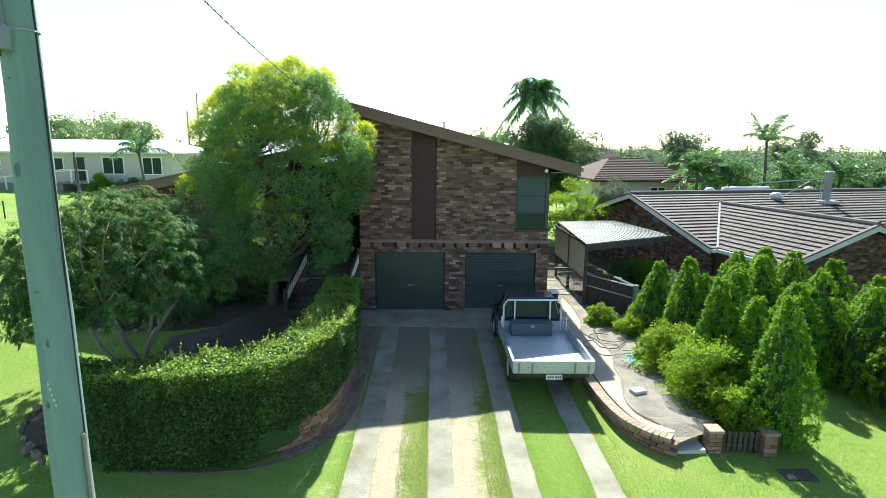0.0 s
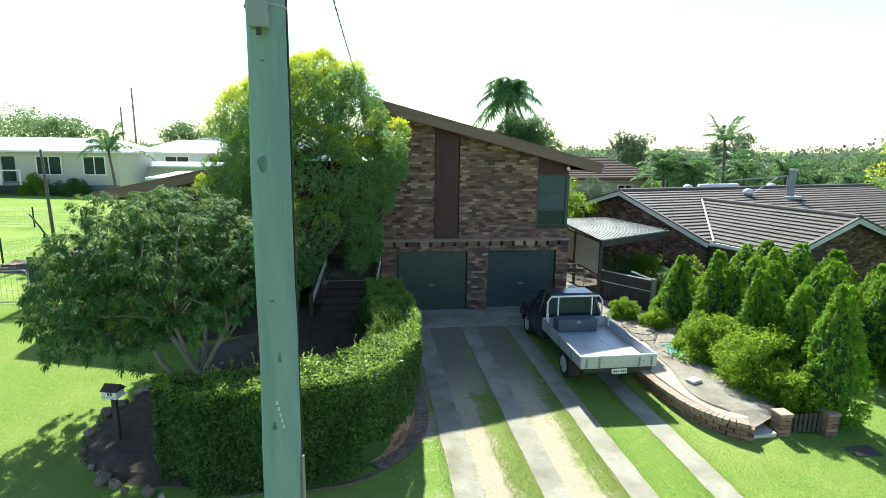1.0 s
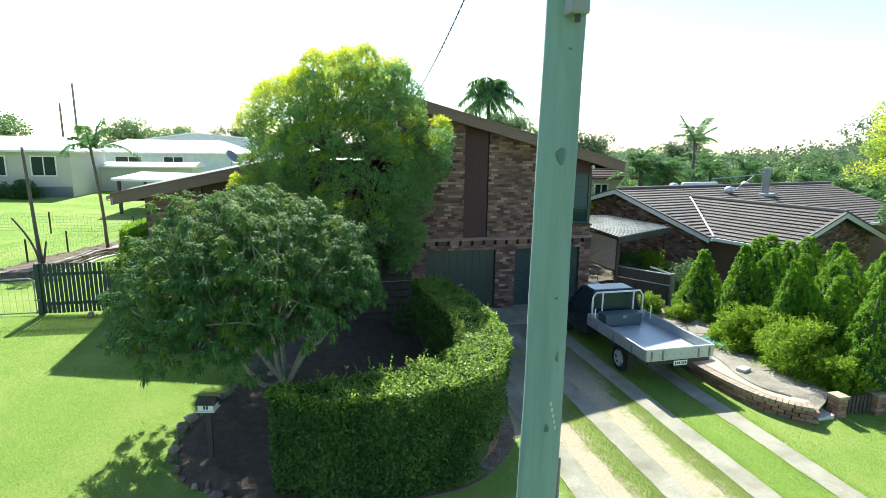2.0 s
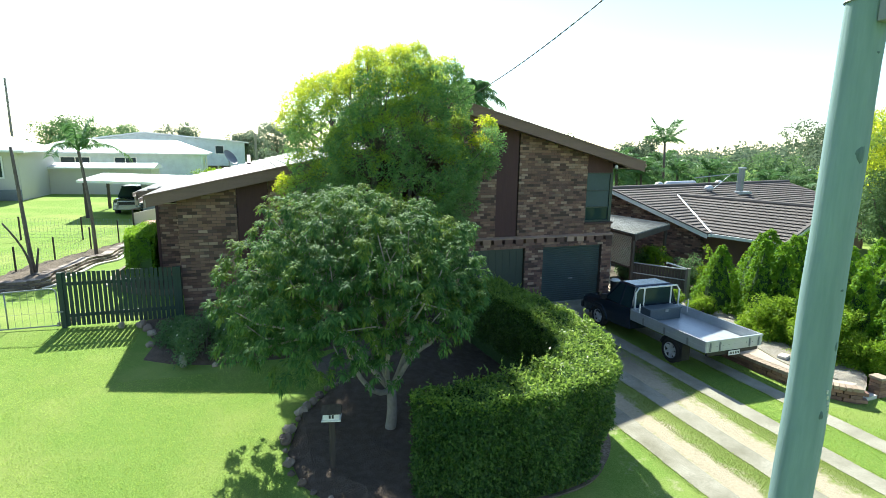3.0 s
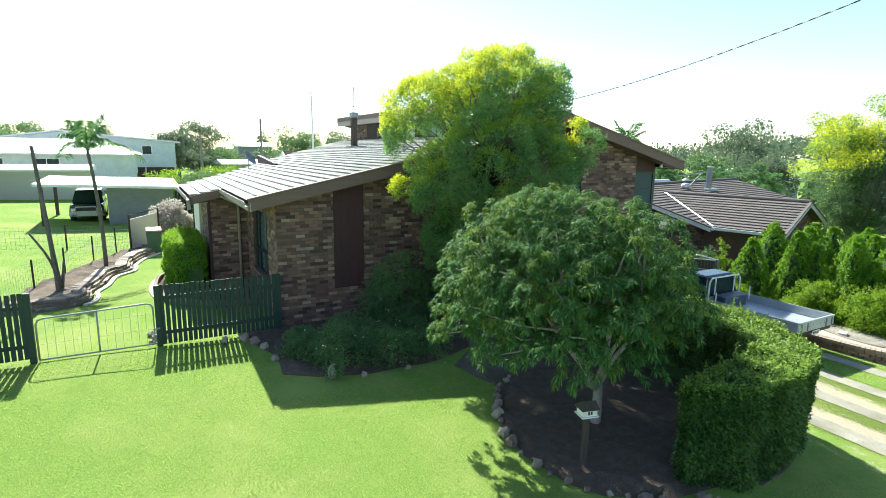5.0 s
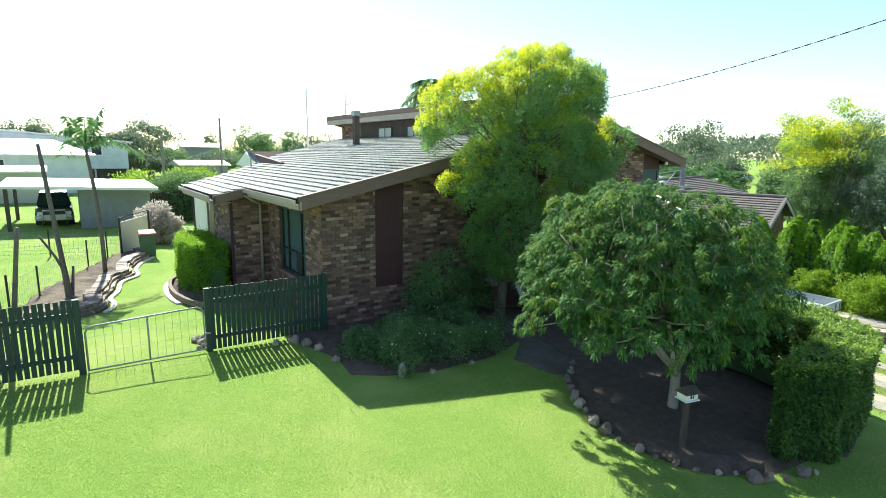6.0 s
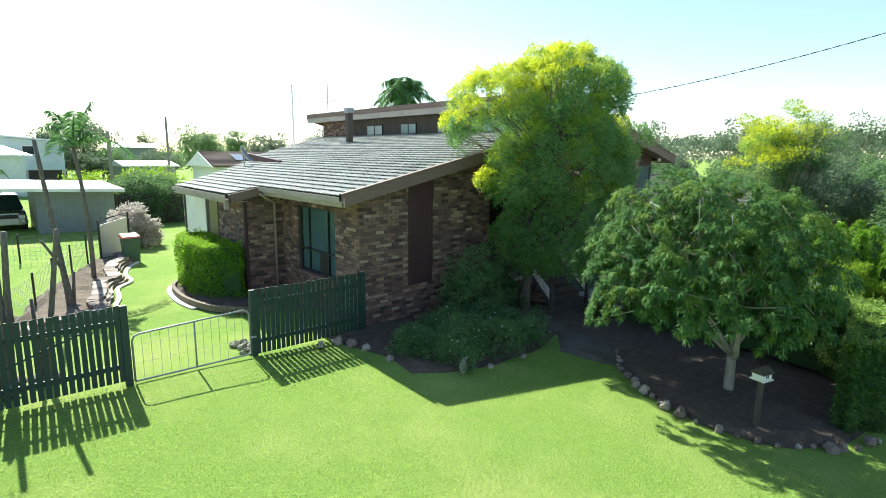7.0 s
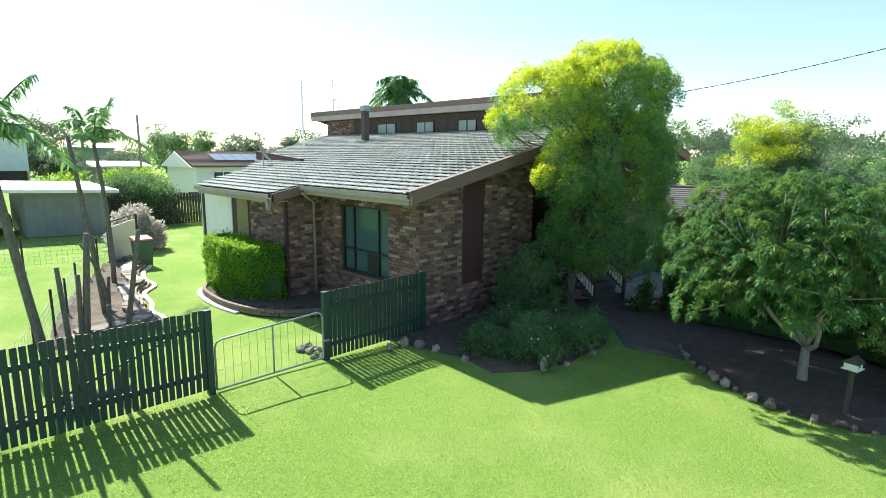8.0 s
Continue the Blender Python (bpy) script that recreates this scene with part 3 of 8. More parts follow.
def brick_face(wall, axis, plane, out, u0, u1, zb, zt, holes=(), material=BRICK, focus=None, most=300, course=0.086):
    """Lays bricks in stretcher bond on a wall that runs along axis ('x' or 'y') at plane, facing out (+1 or -1).
    zb, zt: lower and upper limits as functions of u; holes: (u0, u1, z0, z1)."""
    spots = []
    nrm = Vector((0, out, 0)) if axis == "x" else Vector((out, 0, 0))
    run = Vector((1, 0, 0)) if axis == "x" else Vector((0, 1, 0))
    if run.cross(nrm).z < 0:
        nrm_col = -nrm
    else:
        nrm_col = nrm
    lo = min(zb(u0), zb(u1))
    hi = max(zt(u0), zt(u1))
    i = 0
    while lo + i * course < hi:
        z = lo + i * course + 0.043
        off = 0.12 if i % 2 else 0.0
        u = u0 - off
        while u < u1:
            a, b = max(u, u0), min(u + 0.23, u1)
            u += 0.24
            cuts = [(a, b)]
            for h0, h1, z0, z1 in holes:
                if z0 < z < z1:
                    cuts = [c for p, q in cuts for c in ((p, min(q, h0)), (max(p, h1), q)) if c[1] - c[0] > 0.03]
            for p, q in cuts:
                m = (p + q) / 2
                if q - p < 0.04 or z > zt(m) or z < zb(m):
                    continue
                at = run * m + nrm * (-0.011 + random.uniform(-0.002, 0.003)) + Vector((0, 0, z))
                if axis == "x":
                    at.y += plane
                else:
                    at.x += plane
                rot = Matrix((run, nrm_col, Vector((0, 0, 1)))).transposed().to_4x4()
                spots.append(Matrix.Translation(at) @ rot @ Matrix.Diagonal(((q - p) / 0.23, 1, 1, 1)))
        i += 1
    f = focus if focus is not None else (u0 + u1) / 2
    k = 0 if axis == "x" else 1
    spots.sort(key=lambda m: abs(m.translation[k] - f))
    pieces("brick", brick_mesh, material, spots, wall, most)


def tile_mesh(w=0.30, ln=0.345, roll=0.022):
    """A concrete tile with a thin nose that stands clear of the course below."""
    prof = [(0.0, 0.010), (0.18, 0.0), (0.36, 0.0), (0.5, roll), (0.64, 0.0), (0.82, 0.0), (1.0, 0.010)]
    g = Geo()
    for y, dz in ((0.0, 0.058), (ln, 0.002), (0.004, 0.034), (0.16, 0.014)):
        for t, h in prof:
            g.v.append(((t - 0.5) * w * 0.998, y, h + dz))
    n = len(prof)
    for i in range(n - 1):
        g.f += [(i, i + 1, n + i + 1, n + i), (2 * n + i, 2 * n + i + 1, i + 1, i), (3 * n + i, 3 * n + i + 1, 2 * n + i + 1, 2 * n + i)]
    return g.mesh("tile")


def tiled(roof, origin, across, up, outline, material, mesh, first=300, pw=0.30, pl=0.315):
    """Tiles over a plane: origin at the eave, across along it, up the slope; outline: polygon in (across, up) metres."""
    a, u = Vector(across).normalized(), Vector(up).normalized()
    nrm = a.cross(u)
    rot = Matrix((a, u, nrm)).transposed().to_4x4()
    lo = [min(p[k] for p in outline) for k in (0, 1)]
    hi = [max(p[k] for p in outline) for k in (0, 1)]

    def inside(x, y):
        c = False
        for (x0, y0), (x1, y1) in zip(outline, outline[1:] + outline[:1]):
            if (y0 > y) != (y1 > y) and x < (x1 - x0) * (y - y0) / (y1 - y0) + x0:
                c = not c
        return c
    spots = []
    j = 0
    while lo[1] + j * pl < hi[1]:
        i = 0
        while lo[0] + i * pw < hi[0]:
            x, y = lo[0] + (i + 0.5) * pw, lo[1] + j * pl
            if inside(x, y + pl * 0.5):
                wob = random.uniform(-0.004, 0.004)
                spots.append(Matrix.Translation(Vector(origin) + a * x + u * (y + wob) + nrm * 0.02) @ rot @ pose(0, 0, 0, random.uniform(-0.5, 0.5), random.uniform(-0.6, 0.6), 0))
            i += 1
        j += 1
    pieces("tile", mesh, material, spots, roof, first)


# ---- the brick house ----
house = thing("house", (-3.0, 24.0, 0.3), "split-level dark brick house with skillion tiled roofs", "house")


def main_roof(x):
    return 6.93 - 0.2555 * (x + 3.05)


def wing_roof(x):
    return 3.97 + 0.22 * (x + 10.85)


def wall_under(g, x0, x1, y0, y1, z0, top):
    g.hexa([(x0, y0, z0), (x1, y0, z0), (x1, y1, z0), (x0, y1, z0), (x0, y0, top(x0)), (x1, y0, top(x1)), (x1, y1, top(x1)), (x0, y1, top(x0))])


GB, GT = -0.05, 2.06                     # garage door foot and head
LOW, UP = 17.58, 17.66                   # faces of the lower and the upper storey


def build_main_block():
    under = lambda x: main_roof(x) - 0.22
    g = Geo()
    for x0, x1, z0, z1 in ((-2.45, -1.96, GB, GT), (0.40, 1.10, GB, GT), (3.50, 3.92, GB, GT), (-2.45, 3.92, GT, 2.235)):
        g.box((x0, LOW + 0.012, z0), (x1, LOW + 0.26, z1))
    for x0, x1 in ((-2.45, -0.72), (0.10, 2.75)):
        wall_under(g, x0, x1, UP + 0.012, UP + 0.26, 2.42, under)
    g.box((2.75, UP + 0.012, 2.42), (3.88, UP + 0.26, 2.86))
    g.box((-2.45, LOW + 0.16, 2.235), (3.92, LOW + 0.26, 2.42))
    w = part("front_wall", g, MORTAR, house, "mottled brown clinker brick wall")
    flat = lambda z: (lambda u: z)
    brick_face(w, "x", LOW, -1, -2.45, 3.92, flat(0.0), flat(2.24), [(-1.96, 0.40, -1, GT), (1.10, 3.50, -1, GT)], focus=1.6, most=150)
    brick_face(w, "x", UP, -1, -2.45, 2.75, flat(2.42), under, [(-0.72, 0.10, 2, 9)], focus=1.2, most=150)
    brick_face(w, "x", UP, -1, 2.75, 3.88, flat(2.42), flat(2.86), most=40)
    # corbelled course: header bricks with dark gaps, and the sloping ledge over them
    spots = []
    x = -2.40
    while x < 3.9:
        spots.append(Matrix.Translation((x + 0.15, LOW + 0.05, 2.312)) @ Matrix.Diagonal((1.26, 5.0, 1.95, 1)))
        x += 0.40
    pieces("corbel_brick", brick_mesh, BRICK, spots, w)
    led = Geo()
    led.add([(-2.45, LOW - 0.05, 2.39), (3.94, LOW - 0.05, 2.39), (3.94, UP + 0.005, 2.39), (-2.45, UP + 0.005, 2.39), (-2.45, LOW - 0.05, 2.42), (3.94, LOW - 0.05, 2.42), (3.94, UP + 0.005, 2.475), (-2.45, UP + 0.005, 2.475)],
            [(3, 2, 1, 0), (4, 5, 6, 7), (0, 1, 5, 4), (1, 2, 6, 5), (2, 3, 7, 6), (3, 0, 4, 7)])
    part("brick_ledge", led, BRICK, house)
    # other walls of the block
    g = Geo()
    wall_under(g, 3.66, 3.88, UP + 0.27, 33.4, -0.3, lambda x: under(3.66) - 0.05)
    part("side_wall_east", g, BRICK, house)
    g = Geo()
    wall_under(g, -2.45, 3.88, 33.2, 33.42, -0.3, under)
    part("back_wall", g, BRICK, house)
    g = Geo()
    g.box((-2.44, UP + 0.27, -0.2), (-2.22, 33.18, 5.72))
    g.box((-2.44, UP + 0.27, 5.72), (-2.22, 33.18, 6.56))
    sw = part("side_wall_west", g, MORTAR, house)
    brick_face(sw, "y", -2.45, -1, UP + 0.02, 18.9, flat(0.3), flat(5.3), most=60)
    brick_face(sw, "y", -2.45, -1, 31.0, 33.4, flat(5.75), flat(6.5), most=100)
    # maroon panel between the brick piers
    g = Geo()
    wall_under(g, -0.70, 0.08, UP + 0.06, UP + 0.2, 2.47, under)
    p = part("panel", g, MAROON, house, "dark maroon upright cladding panel")
    for k in range(4):
        x = -0.70 + 0.195 * (k + 0.02)
        gg = Geo()
        wall_under(gg, x, x + 0.1925, UP + 0.045, UP + 0.062, 2.48, under)
        part("board", gg, MAROON, p)
    # corner window and what is over it
    g = Geo()
    wall_under(g, 2.76, 3.84, UP + 0.05, UP + 0.2, 4.60, under)
    part("panel", g, MAROON, house)
    win = part("window", Geo().box((2.80, UP + 0.10, 2.92), (3.80, UP + 0.12, 4.56)), GLASS, house, "dark aluminium corner window")
    fr = Geo()
    for x0, x1, z0, z1 in ((2.76, 2.82, 2.87, 4.60), (3.76, 3.88, 2.87, 4.60), (2.82, 3.76, 2.87, 2.93), (2.82, 3.76, 4.55, 4.60), (2.82, 3.76, 3.37, 3.42), (2.82, 3.76, 3.96, 3.99)):
        fr.box((x0, UP + 0.05, z0), (x1, UP + 0.16, z1))
    part("frame", fr, GARAGE_GREEN, win, bevel=0.006)
    part("sill", Geo().box((2.72, UP - 0.06, 2.80), (3.92, UP + 0.10, 2.865)), BRICK, win, bevel=0.01)
    part("blind", Geo().box((2.83, UP + 0.083, 3.42), (3.75, UP + 0.094, 4.55)), BLIND, win)


build_main_block()


def build_garage_doors():
    d = part("garage_door", Geo().box((-1.94, LOW + 0.10, -0.02), (0.38, LOW + 0.15, GT)), GARAGE_GREEN, house, "dark green panel garage door, closed", bevel=0.01)
    for k in range(9):
        x = -1.93 + k * 0.2575
        part("panel", Geo().box((x, LOW + 0.088, 0.0), (x + 0.245, LOW + 0.101, GT - 0.02)), GARAGE_GREEN, d)
    part("handle", Geo().box((-0.86, LOW + 0.05, 0.86), (-0.70, LOW + 0.09, 0.91)), GALV, d, "small chrome handle", bevel=0.01)
    g = Geo()
    n = 27
    for k in range(n):
        z = -0.02 + (GT + 0.02) * k / n
        h = (GT + 0.02) / n
        for q, dy in ((0.0, 0.0), (0.3, -0.018), (0.7, -0.018), (0.99, 0.0)):
            for x in (1.12, 3.48):
                g.v.append((x, LOW + 0.12 + dy, z + h * q))
    for i in range(n * 4 - 1):
        a = 2 * i
        g.f.append((a, a + 1, a + 3, a + 2))
    d = part("garage_door", g, ROLLER, house, "ribbed dark steel roller garage door, closed")
    part("handle", Geo().box((2.22, LOW + 0.06, 0.86), (2.40, LOW + 0.10, 0.90)), GALV, d, bevel=0.01)
    part("bottom_rail", Geo().box((1.12, LOW + 0.09, -0.03), (3.48, LOW + 0.14, 0.05)), GALV, d)
    for x0, x1 in ((-1.96, 0.40), (1.10, 3.50)):
        part("door_recess", Geo().box((x0, LOW + 0.2, -0.05), (x1, LOW + 0.24, GT)), BLACK, house)


build_garage_doors()


def build_main_roof():
    y0, y1, x0, x1 = 17.18, 34.0, -3.05, 4.72
    r = thing("roof", (0, 25, 6))
    g = Geo()
    g.hexa([(x0, y0, main_roof(x0) - 0.10), (x1, y0, main_roof(x1) - 0.10), (x1, y1, main_roof(x1) - 0.10), (x0, y1, main_roof(x0) - 0.10),
            (x0, y0, main_roof(x0) - 0.04), (x1, y0, main_roof(x1) - 0.04), (x1, y1, main_roof(x1) - 0.04), (x0, y1, main_roof(x0) - 0.04)])
    bpy.data.objects.remove(r)
    r = part("roof", g, UNDERLAY, house, "low skillion roof of grey tiles")
    sl = math.hypot(x1 - x0, main_roof(x0) - main_roof(x1))
    tiled(r, (x1, y0, main_roof(x1) - 0.04), (0, 1, 0), (x0 - x1, 0, main_roof(x0) - main_roof(x1)), [(0, 0), (y1 - y0, 0), (y1 - y0, sl), (0, sl)], TILE_BROWN, tile_mesh(), 200)

    def sloped(ya, yb, xa, xb, top, deep):
        return Geo().hexa([(xa, ya, main_roof(xa) + top - deep), (xb, ya, main_roof(xb) + top - deep), (xb, yb, main_roof(xb) + top - deep), (xa, yb, main_roof(xa) + top - deep),
                           (xa, ya, main_roof(xa) + top), (xb, ya, main_roof(xb) + top), (xb, yb, main_roof(xb) + top), (xa, yb, main_roof(xa) + top)])
    part("barge_board", sloped(y0 - 0.04, y0, x0 - 0.03, x1 + 0.03, 0.03, 0.31), FASCIA, house, "weathered brown barge board", bevel=0.008)
    part("barge_cap", sloped(y0 - 0.06, y0 + 0.1, x0 - 0.03, x1 + 0.03, 0.075, 0.05), FASCIA, house)
    part("barge_board", sloped(y1, y1 + 0.04, x0 - 0.03, x1 + 0.03, 0.03, 0.31), FASCIA, house)
    part("soffit", sloped(y0 + 0.005, UP - 0.002, x0 + 0.06, x1 - 0.06, -0.22, 0.02), FASCIA, house)
    z = main_roof(x0)
    part("fascia", Geo().box((x0 - 0.04, y0, z - 0.16), (x0, y1, z + 0.05)), FASCIA, house, "weathered brown upper fascia")
    part("fascia", Geo().box((x0 - 0.02, y0, z - 0.40), (x0 + 0.02, y1, z - 0.165)), FASCIA_PALE, house, "faded mushroom-pink lower fascia")
    part("soffit", Geo().box((x0 + 0.02, 17.5, z - 0.36), (-2.44, y1, z - 0.33)), SOFFIT, house)
    z = main_roof(x1)
    gut = Geo()
    gut.box((x1, y0, z - 0.14), (x1 + 0.11, y1, z - 0.12))
    gut.box((x1 + 0.1, y0, z - 0.14), (x1 + 0.115, y1, z - 0.02))
    gut.box((x1, y0, z - 0.12), (x1 + 0.012, y1, z - 0.02))
    part("gutter", gut, FASCIA_PALE, house)
    part("fascia", Geo().box((x1 - 0.03, y0 + 0.01, z - 0.24), (x1 - 0.002, y1, z - 0.05)), FASCIA, house)
    part("soffit", Geo().box((3.89, 17.7, z - 0.2), (x1 - 0.04, y1, z - 0.18)), SOFFIT, house)
    # clerestory band over the lower roof
    cl = part("clerestory", Geo().box((-2.475, 18.9, 5.70), (-2.445, 31.0, 6.54)), TIMBER_DARK, house, "dark clerestory band with small windows")
    for ya, yb in ((27.71, 29.05), (25.18, 26.32), (22.77, 23.79), (20.0, 21.2)):
        wn = part("window", Geo().box((-2.50, ya + 0.04, 5.83), (-2.485, yb - 0.04, 6.23)), SKYLIT, cl)
        f = Geo()
        f.box((-2.52, ya, 5.80), (-2.478, ya + 0.04, 6.26)).box((-2.52, yb - 0.04, 5.80), (-2.478, yb, 6.26)).box((-2.52, ya, 5.78), (-2.478, yb, 5.83)).box((-2.52, ya, 6.23), (-2.478, yb, 6.27))
        f.box((-2.52, (ya + yb) / 2 - 0.02, 5.83), (-2.478, (ya + yb) / 2 + 0.02, 6.23))
        part("window_frame", f, BLACK, cl)


build_main_roof()


def build_wing():
    under = lambda x: wing_roof(x) - 0.2
    flat = lambda z: (lambda u: z)
    F = 17.75
    g = Geo()
    wall_under(g, -10.15, -8.66, F + 0.012, F + 0.26, 0.2, under)
    wall_under(g, -7.80, -5.60, F + 0.012, F + 0.26, 0.2, under)
    g.box((-8.66, F + 0.012, 0.2), (-7.80, F + 0.26, 1.46))
    w = part("front_wall", g, MORTAR, house, "mottled brown clinker brick wall")
    brick_face(w, "x", F, -1, -10.15, -5.60, flat(0.36), under, [(-8.66, -7.80, 1.46, 9)], focus=-10.0)
    g = Geo()
    wall_under(g, -8.65, -7.81, F + 0.05, F + 0.2, 1.47, under)
    p = part("panel", g, MAROON, house, "dark maroon upright cladding panel")
    for k in range(4):
        x = -8.65 + 0.21 * (k + 0.02)
        gg = Geo()
        wall_under(gg, x, x + 0.2075, F + 0.035, F + 0.052, 1.48, under)
        part("board", gg, MAROON, p)
    # side wall with the wide window
    X = -10.15
    top = under(X) - 0.02
    g = Geo()
    g.box((X + 0.012, F + 0.27, 0.2), (X + 0.26, 18.92, top)).box((X + 0.012, 21.04, 0.2), (X + 0.26, 22.3, top)).box((X + 0.012, 18.92, 0.2), (X + 0.26, 21.04, 1.58)).box((X + 0.012, 18.92, 3.46), (X + 0.26, 21.04, top))
    w = part("side_wall", g, MORTAR, house, "mottled brown clinker brick wall")
    brick_face(w, "y", X, -1, F + 0.02, 22.3, flat(0.36), flat(top), [(18.92, 21.04, 1.58, 3.46)], focus=18.0)
    win = part("window", Geo().box((X + 0.13, 18.95, 1.62), (X + 0.145, 21.0, 3.44)), TEAL_GLASS, house, "wide teal-curtained sliding window")
    f = Geo()
    for ya, yb, z0, z1 in ((18.92, 18.98, 1.58, 3.46), (20.98, 21.04, 1.58, 3.46), (18.98, 20.98, 1.58, 1.64), (18.98, 20.98, 3.40, 3.46), (18.98, 20.98, 2.20, 2.25), (19.42, 19.46, 1.64, 3.40), (20.50, 20.54, 1.64, 3.40)):
        f.box((X + 0.07, ya, z0), (X + 0.16, yb, z1))
    part("frame", f, BLACK, win, bevel=0.005)
    part("sill", Geo().box((X - 0.06, 18.86, 1.50), (X + 0.12, 21.10, 1.575)), BRICK, win, bevel=0.01)
    # Black plate stands for the unlit room behind the open pane.
    part("open_pane", Geo().box((X + 0.115, 19.52, 1.66), (X + 0.125, 19.98, 2.19)), BLACK, win, "black plate for the dark opening of the lower pane")
    part("head_panel", Geo().box((X + 0.05, 18.94, 3.465), (X + 0.2, 21.02, top)), MAROON, house)
    # the part that steps out
    X2, Y2 = -11.30, 22.05
    top2 = under(X2) - 0.02
    g = Geo()
    wall_under(g, X2 + 0.012, X - 0.002, Y2 + 0.012, Y2 + 0.25, 0.2, under)
    w = part("return_wall", g, MORTAR, house)
    brick_face(w, "x", Y2, -1, X2, X, flat(0.5), under, most=150)
    g = Geo()
    g.box((X2 + 0.012, Y2 + 0.26, 0.2), (X2 + 0.25, 24.2, top2))
    w = part("side_wall", g, MORTAR, house)
    brick_face(w, "y", X2, -1, Y2 + 0.02, 24.2, flat(0.5), flat(top2), most=150)
    part("post", Geo().box((X2 - 0.03, 22.02, 0.4), (X2 + 0.06, 22.14, top2)), MAROON, house)
    part("door_frame", Geo().box((X2 + 0.05, 24.2, 0.5), (X2 + 0.2, 25.62, top2)), TIMBER_DARK, house)
    part("mustard_panel", Geo().box((X2 + 0.02, 24.42, 0.6), (X2 + 0.06, 25.2, top2 - 0.05)), YELLOW, house, "mustard-yellow side panel")
    part("white_panel", Geo().box((X2 + 0.03, 25.62, 0.5), (X2 + 0.2, 27.9, top2)), WHITE_PAINT, house, "pale sheeted side wall")
    part("corner_post", Geo().box((X2 - 0.01, 27.82, 0.5), (X2 + 0.1, 27.95, top2)), TIMBER_DARK, house)
    part("back_wall", Geo().box((X2 + 0.05, 28.0, 0.3), (-2.5, 28.2, 3.6)), CREAM, house)
    # entry recess
    part("entry_wall", Geo().box((-5.6, 20.9, 0.2), (-2.46, 21.1, 4.9)), MAROON, house)
    part("return_wall", Geo().box((-5.85, F + 0.27, 0.2), (-5.601, 20.9, 4.75)), BRICK, house)
    part("entry_door", Geo().box((-4.6, 20.84, 1.12), (-3.7, 20.895, 3.2)), TIMBER_DARK, house, bevel=0.01)
    # roof of the wing
    outline = [(-10.85, 17.34), (-10.85, 21.85), (-11.8, 21.85), (-11.8, 26.95), (-9.3, 28.3), (-7.2, 31.0), (-3.0, 33.6), (-2.46, 33.6), (-2.46, 17.34)]
    outline.reverse()
    r = part("roof", Geo().prism(outline, lambda x, y: wing_roof(x) - 0.10, lambda x, y: wing_roof(x) - 0.04), UNDERLAY, house, "low skillion roof of pale grey concrete tiles")
    k = math.hypot(1, 0.22)
    tiled(r, (-12.3, 17.34, wing_roof(-12.3) - 0.04), (0, -1, 0), (1, 0, 0.22), [(-(y - 17.34), (x + 12.3) * k) for x, y in outline], TILE, tile_mesh(), 300)

    def barge(xa, xb, ya, yb, deep, top, name="barge_board", mat=FASCIA):
        part(name, Geo().hexa([(xa, ya, wing_roof(xa) + top - deep), (xb, ya, wing_roof(xb) + top - deep), (xb, yb, wing_roof(xb) + top - deep), (xa, yb, wing_roof(xa) + top - deep),
                               (xa, ya, wing_roof(xa) + top), (xb, ya, wing_roof(xb) + top), (xb, yb, wing_roof(xb) + top), (xa, yb, wing_roof(xa) + top)]), mat, house, bevel=0.008)
    barge(-10.88, -2.5, 17.29, 17.33, 0.29, 0.03)
    barge(-10.88, -2.5, 17.27, 17.42, 0.045, 0.07, "barge_cap")
    barge(-11.83, -10.86, 21.80, 21.84, 0.26, 0.0)
    barge(-10.8, -2.5, 17.34, 17.74, 0.02, -0.19, "soffit", SOFFIT)

    def gutter(x, ya, yb):
        z = wing_roof(x)
        q = Geo()
        q.box((x - 0.125, ya, z - 0.135), (x - 0.11, yb, z - 0.01)).box((x - 0.11, ya, z - 0.135), (x - 0.005, yb, z - 0.12))
        part("gutter", q, FASCIA_PALE, house)
        part("fascia", Geo().box((x, ya, z - 0.26), (x + 0.03, yb, z - 0.05)), FASCIA_PALE, house)
    gutter(-10.85, 17.28, 21.8)
    gutter(-11.8, 21.80, 26.95)
    z = wing_roof(-10.85)
    part("soffit", Geo().box((-10.82, 17.8, z - 0.21), (-10.152, 21.84, z - 0.19)), SOFFIT, house)
    z = wing_roof(-11.8)
    part("soffit", Geo().box((-11.77, 21.86, z - 0.23), (-11.302, 26.9, z - 0.21)), SOFFIT, house)
    dp = Geo().tube([(-10.95, 21.7, 3.75), (-10.6, 21.9, 3.55), (-10.42, 22.0, 3.45), (-10.42, 22.0, 0.5)], 0.04, 8)
    part("downpipe", dp, FASCIA_PALE, house, smooth=True)
    part("downpipe", Geo().box((-11.9, 21.9, wing_roof(-11.8) - 0.42), (-11.8, 22.0, wing_roof(-11.8) - 0.12)), FASCIA_PALE, house)
    # low parapet over the far end, and the flue
    part("parapet", Geo().hexa([(-8.35, 26.2, 4.45), (-8.2, 26.2, 4.45), (-8.2, 29.7, 4.45), (-8.35, 29.7, 4.45), (-8.35, 26.2, 4.64), (-8.2, 26.2, 4.64), (-8.2, 29.7, 4.92), (-8.35, 29.7, 4.92)]), MAROON, house, "purple-red low parapet")


build_wing()


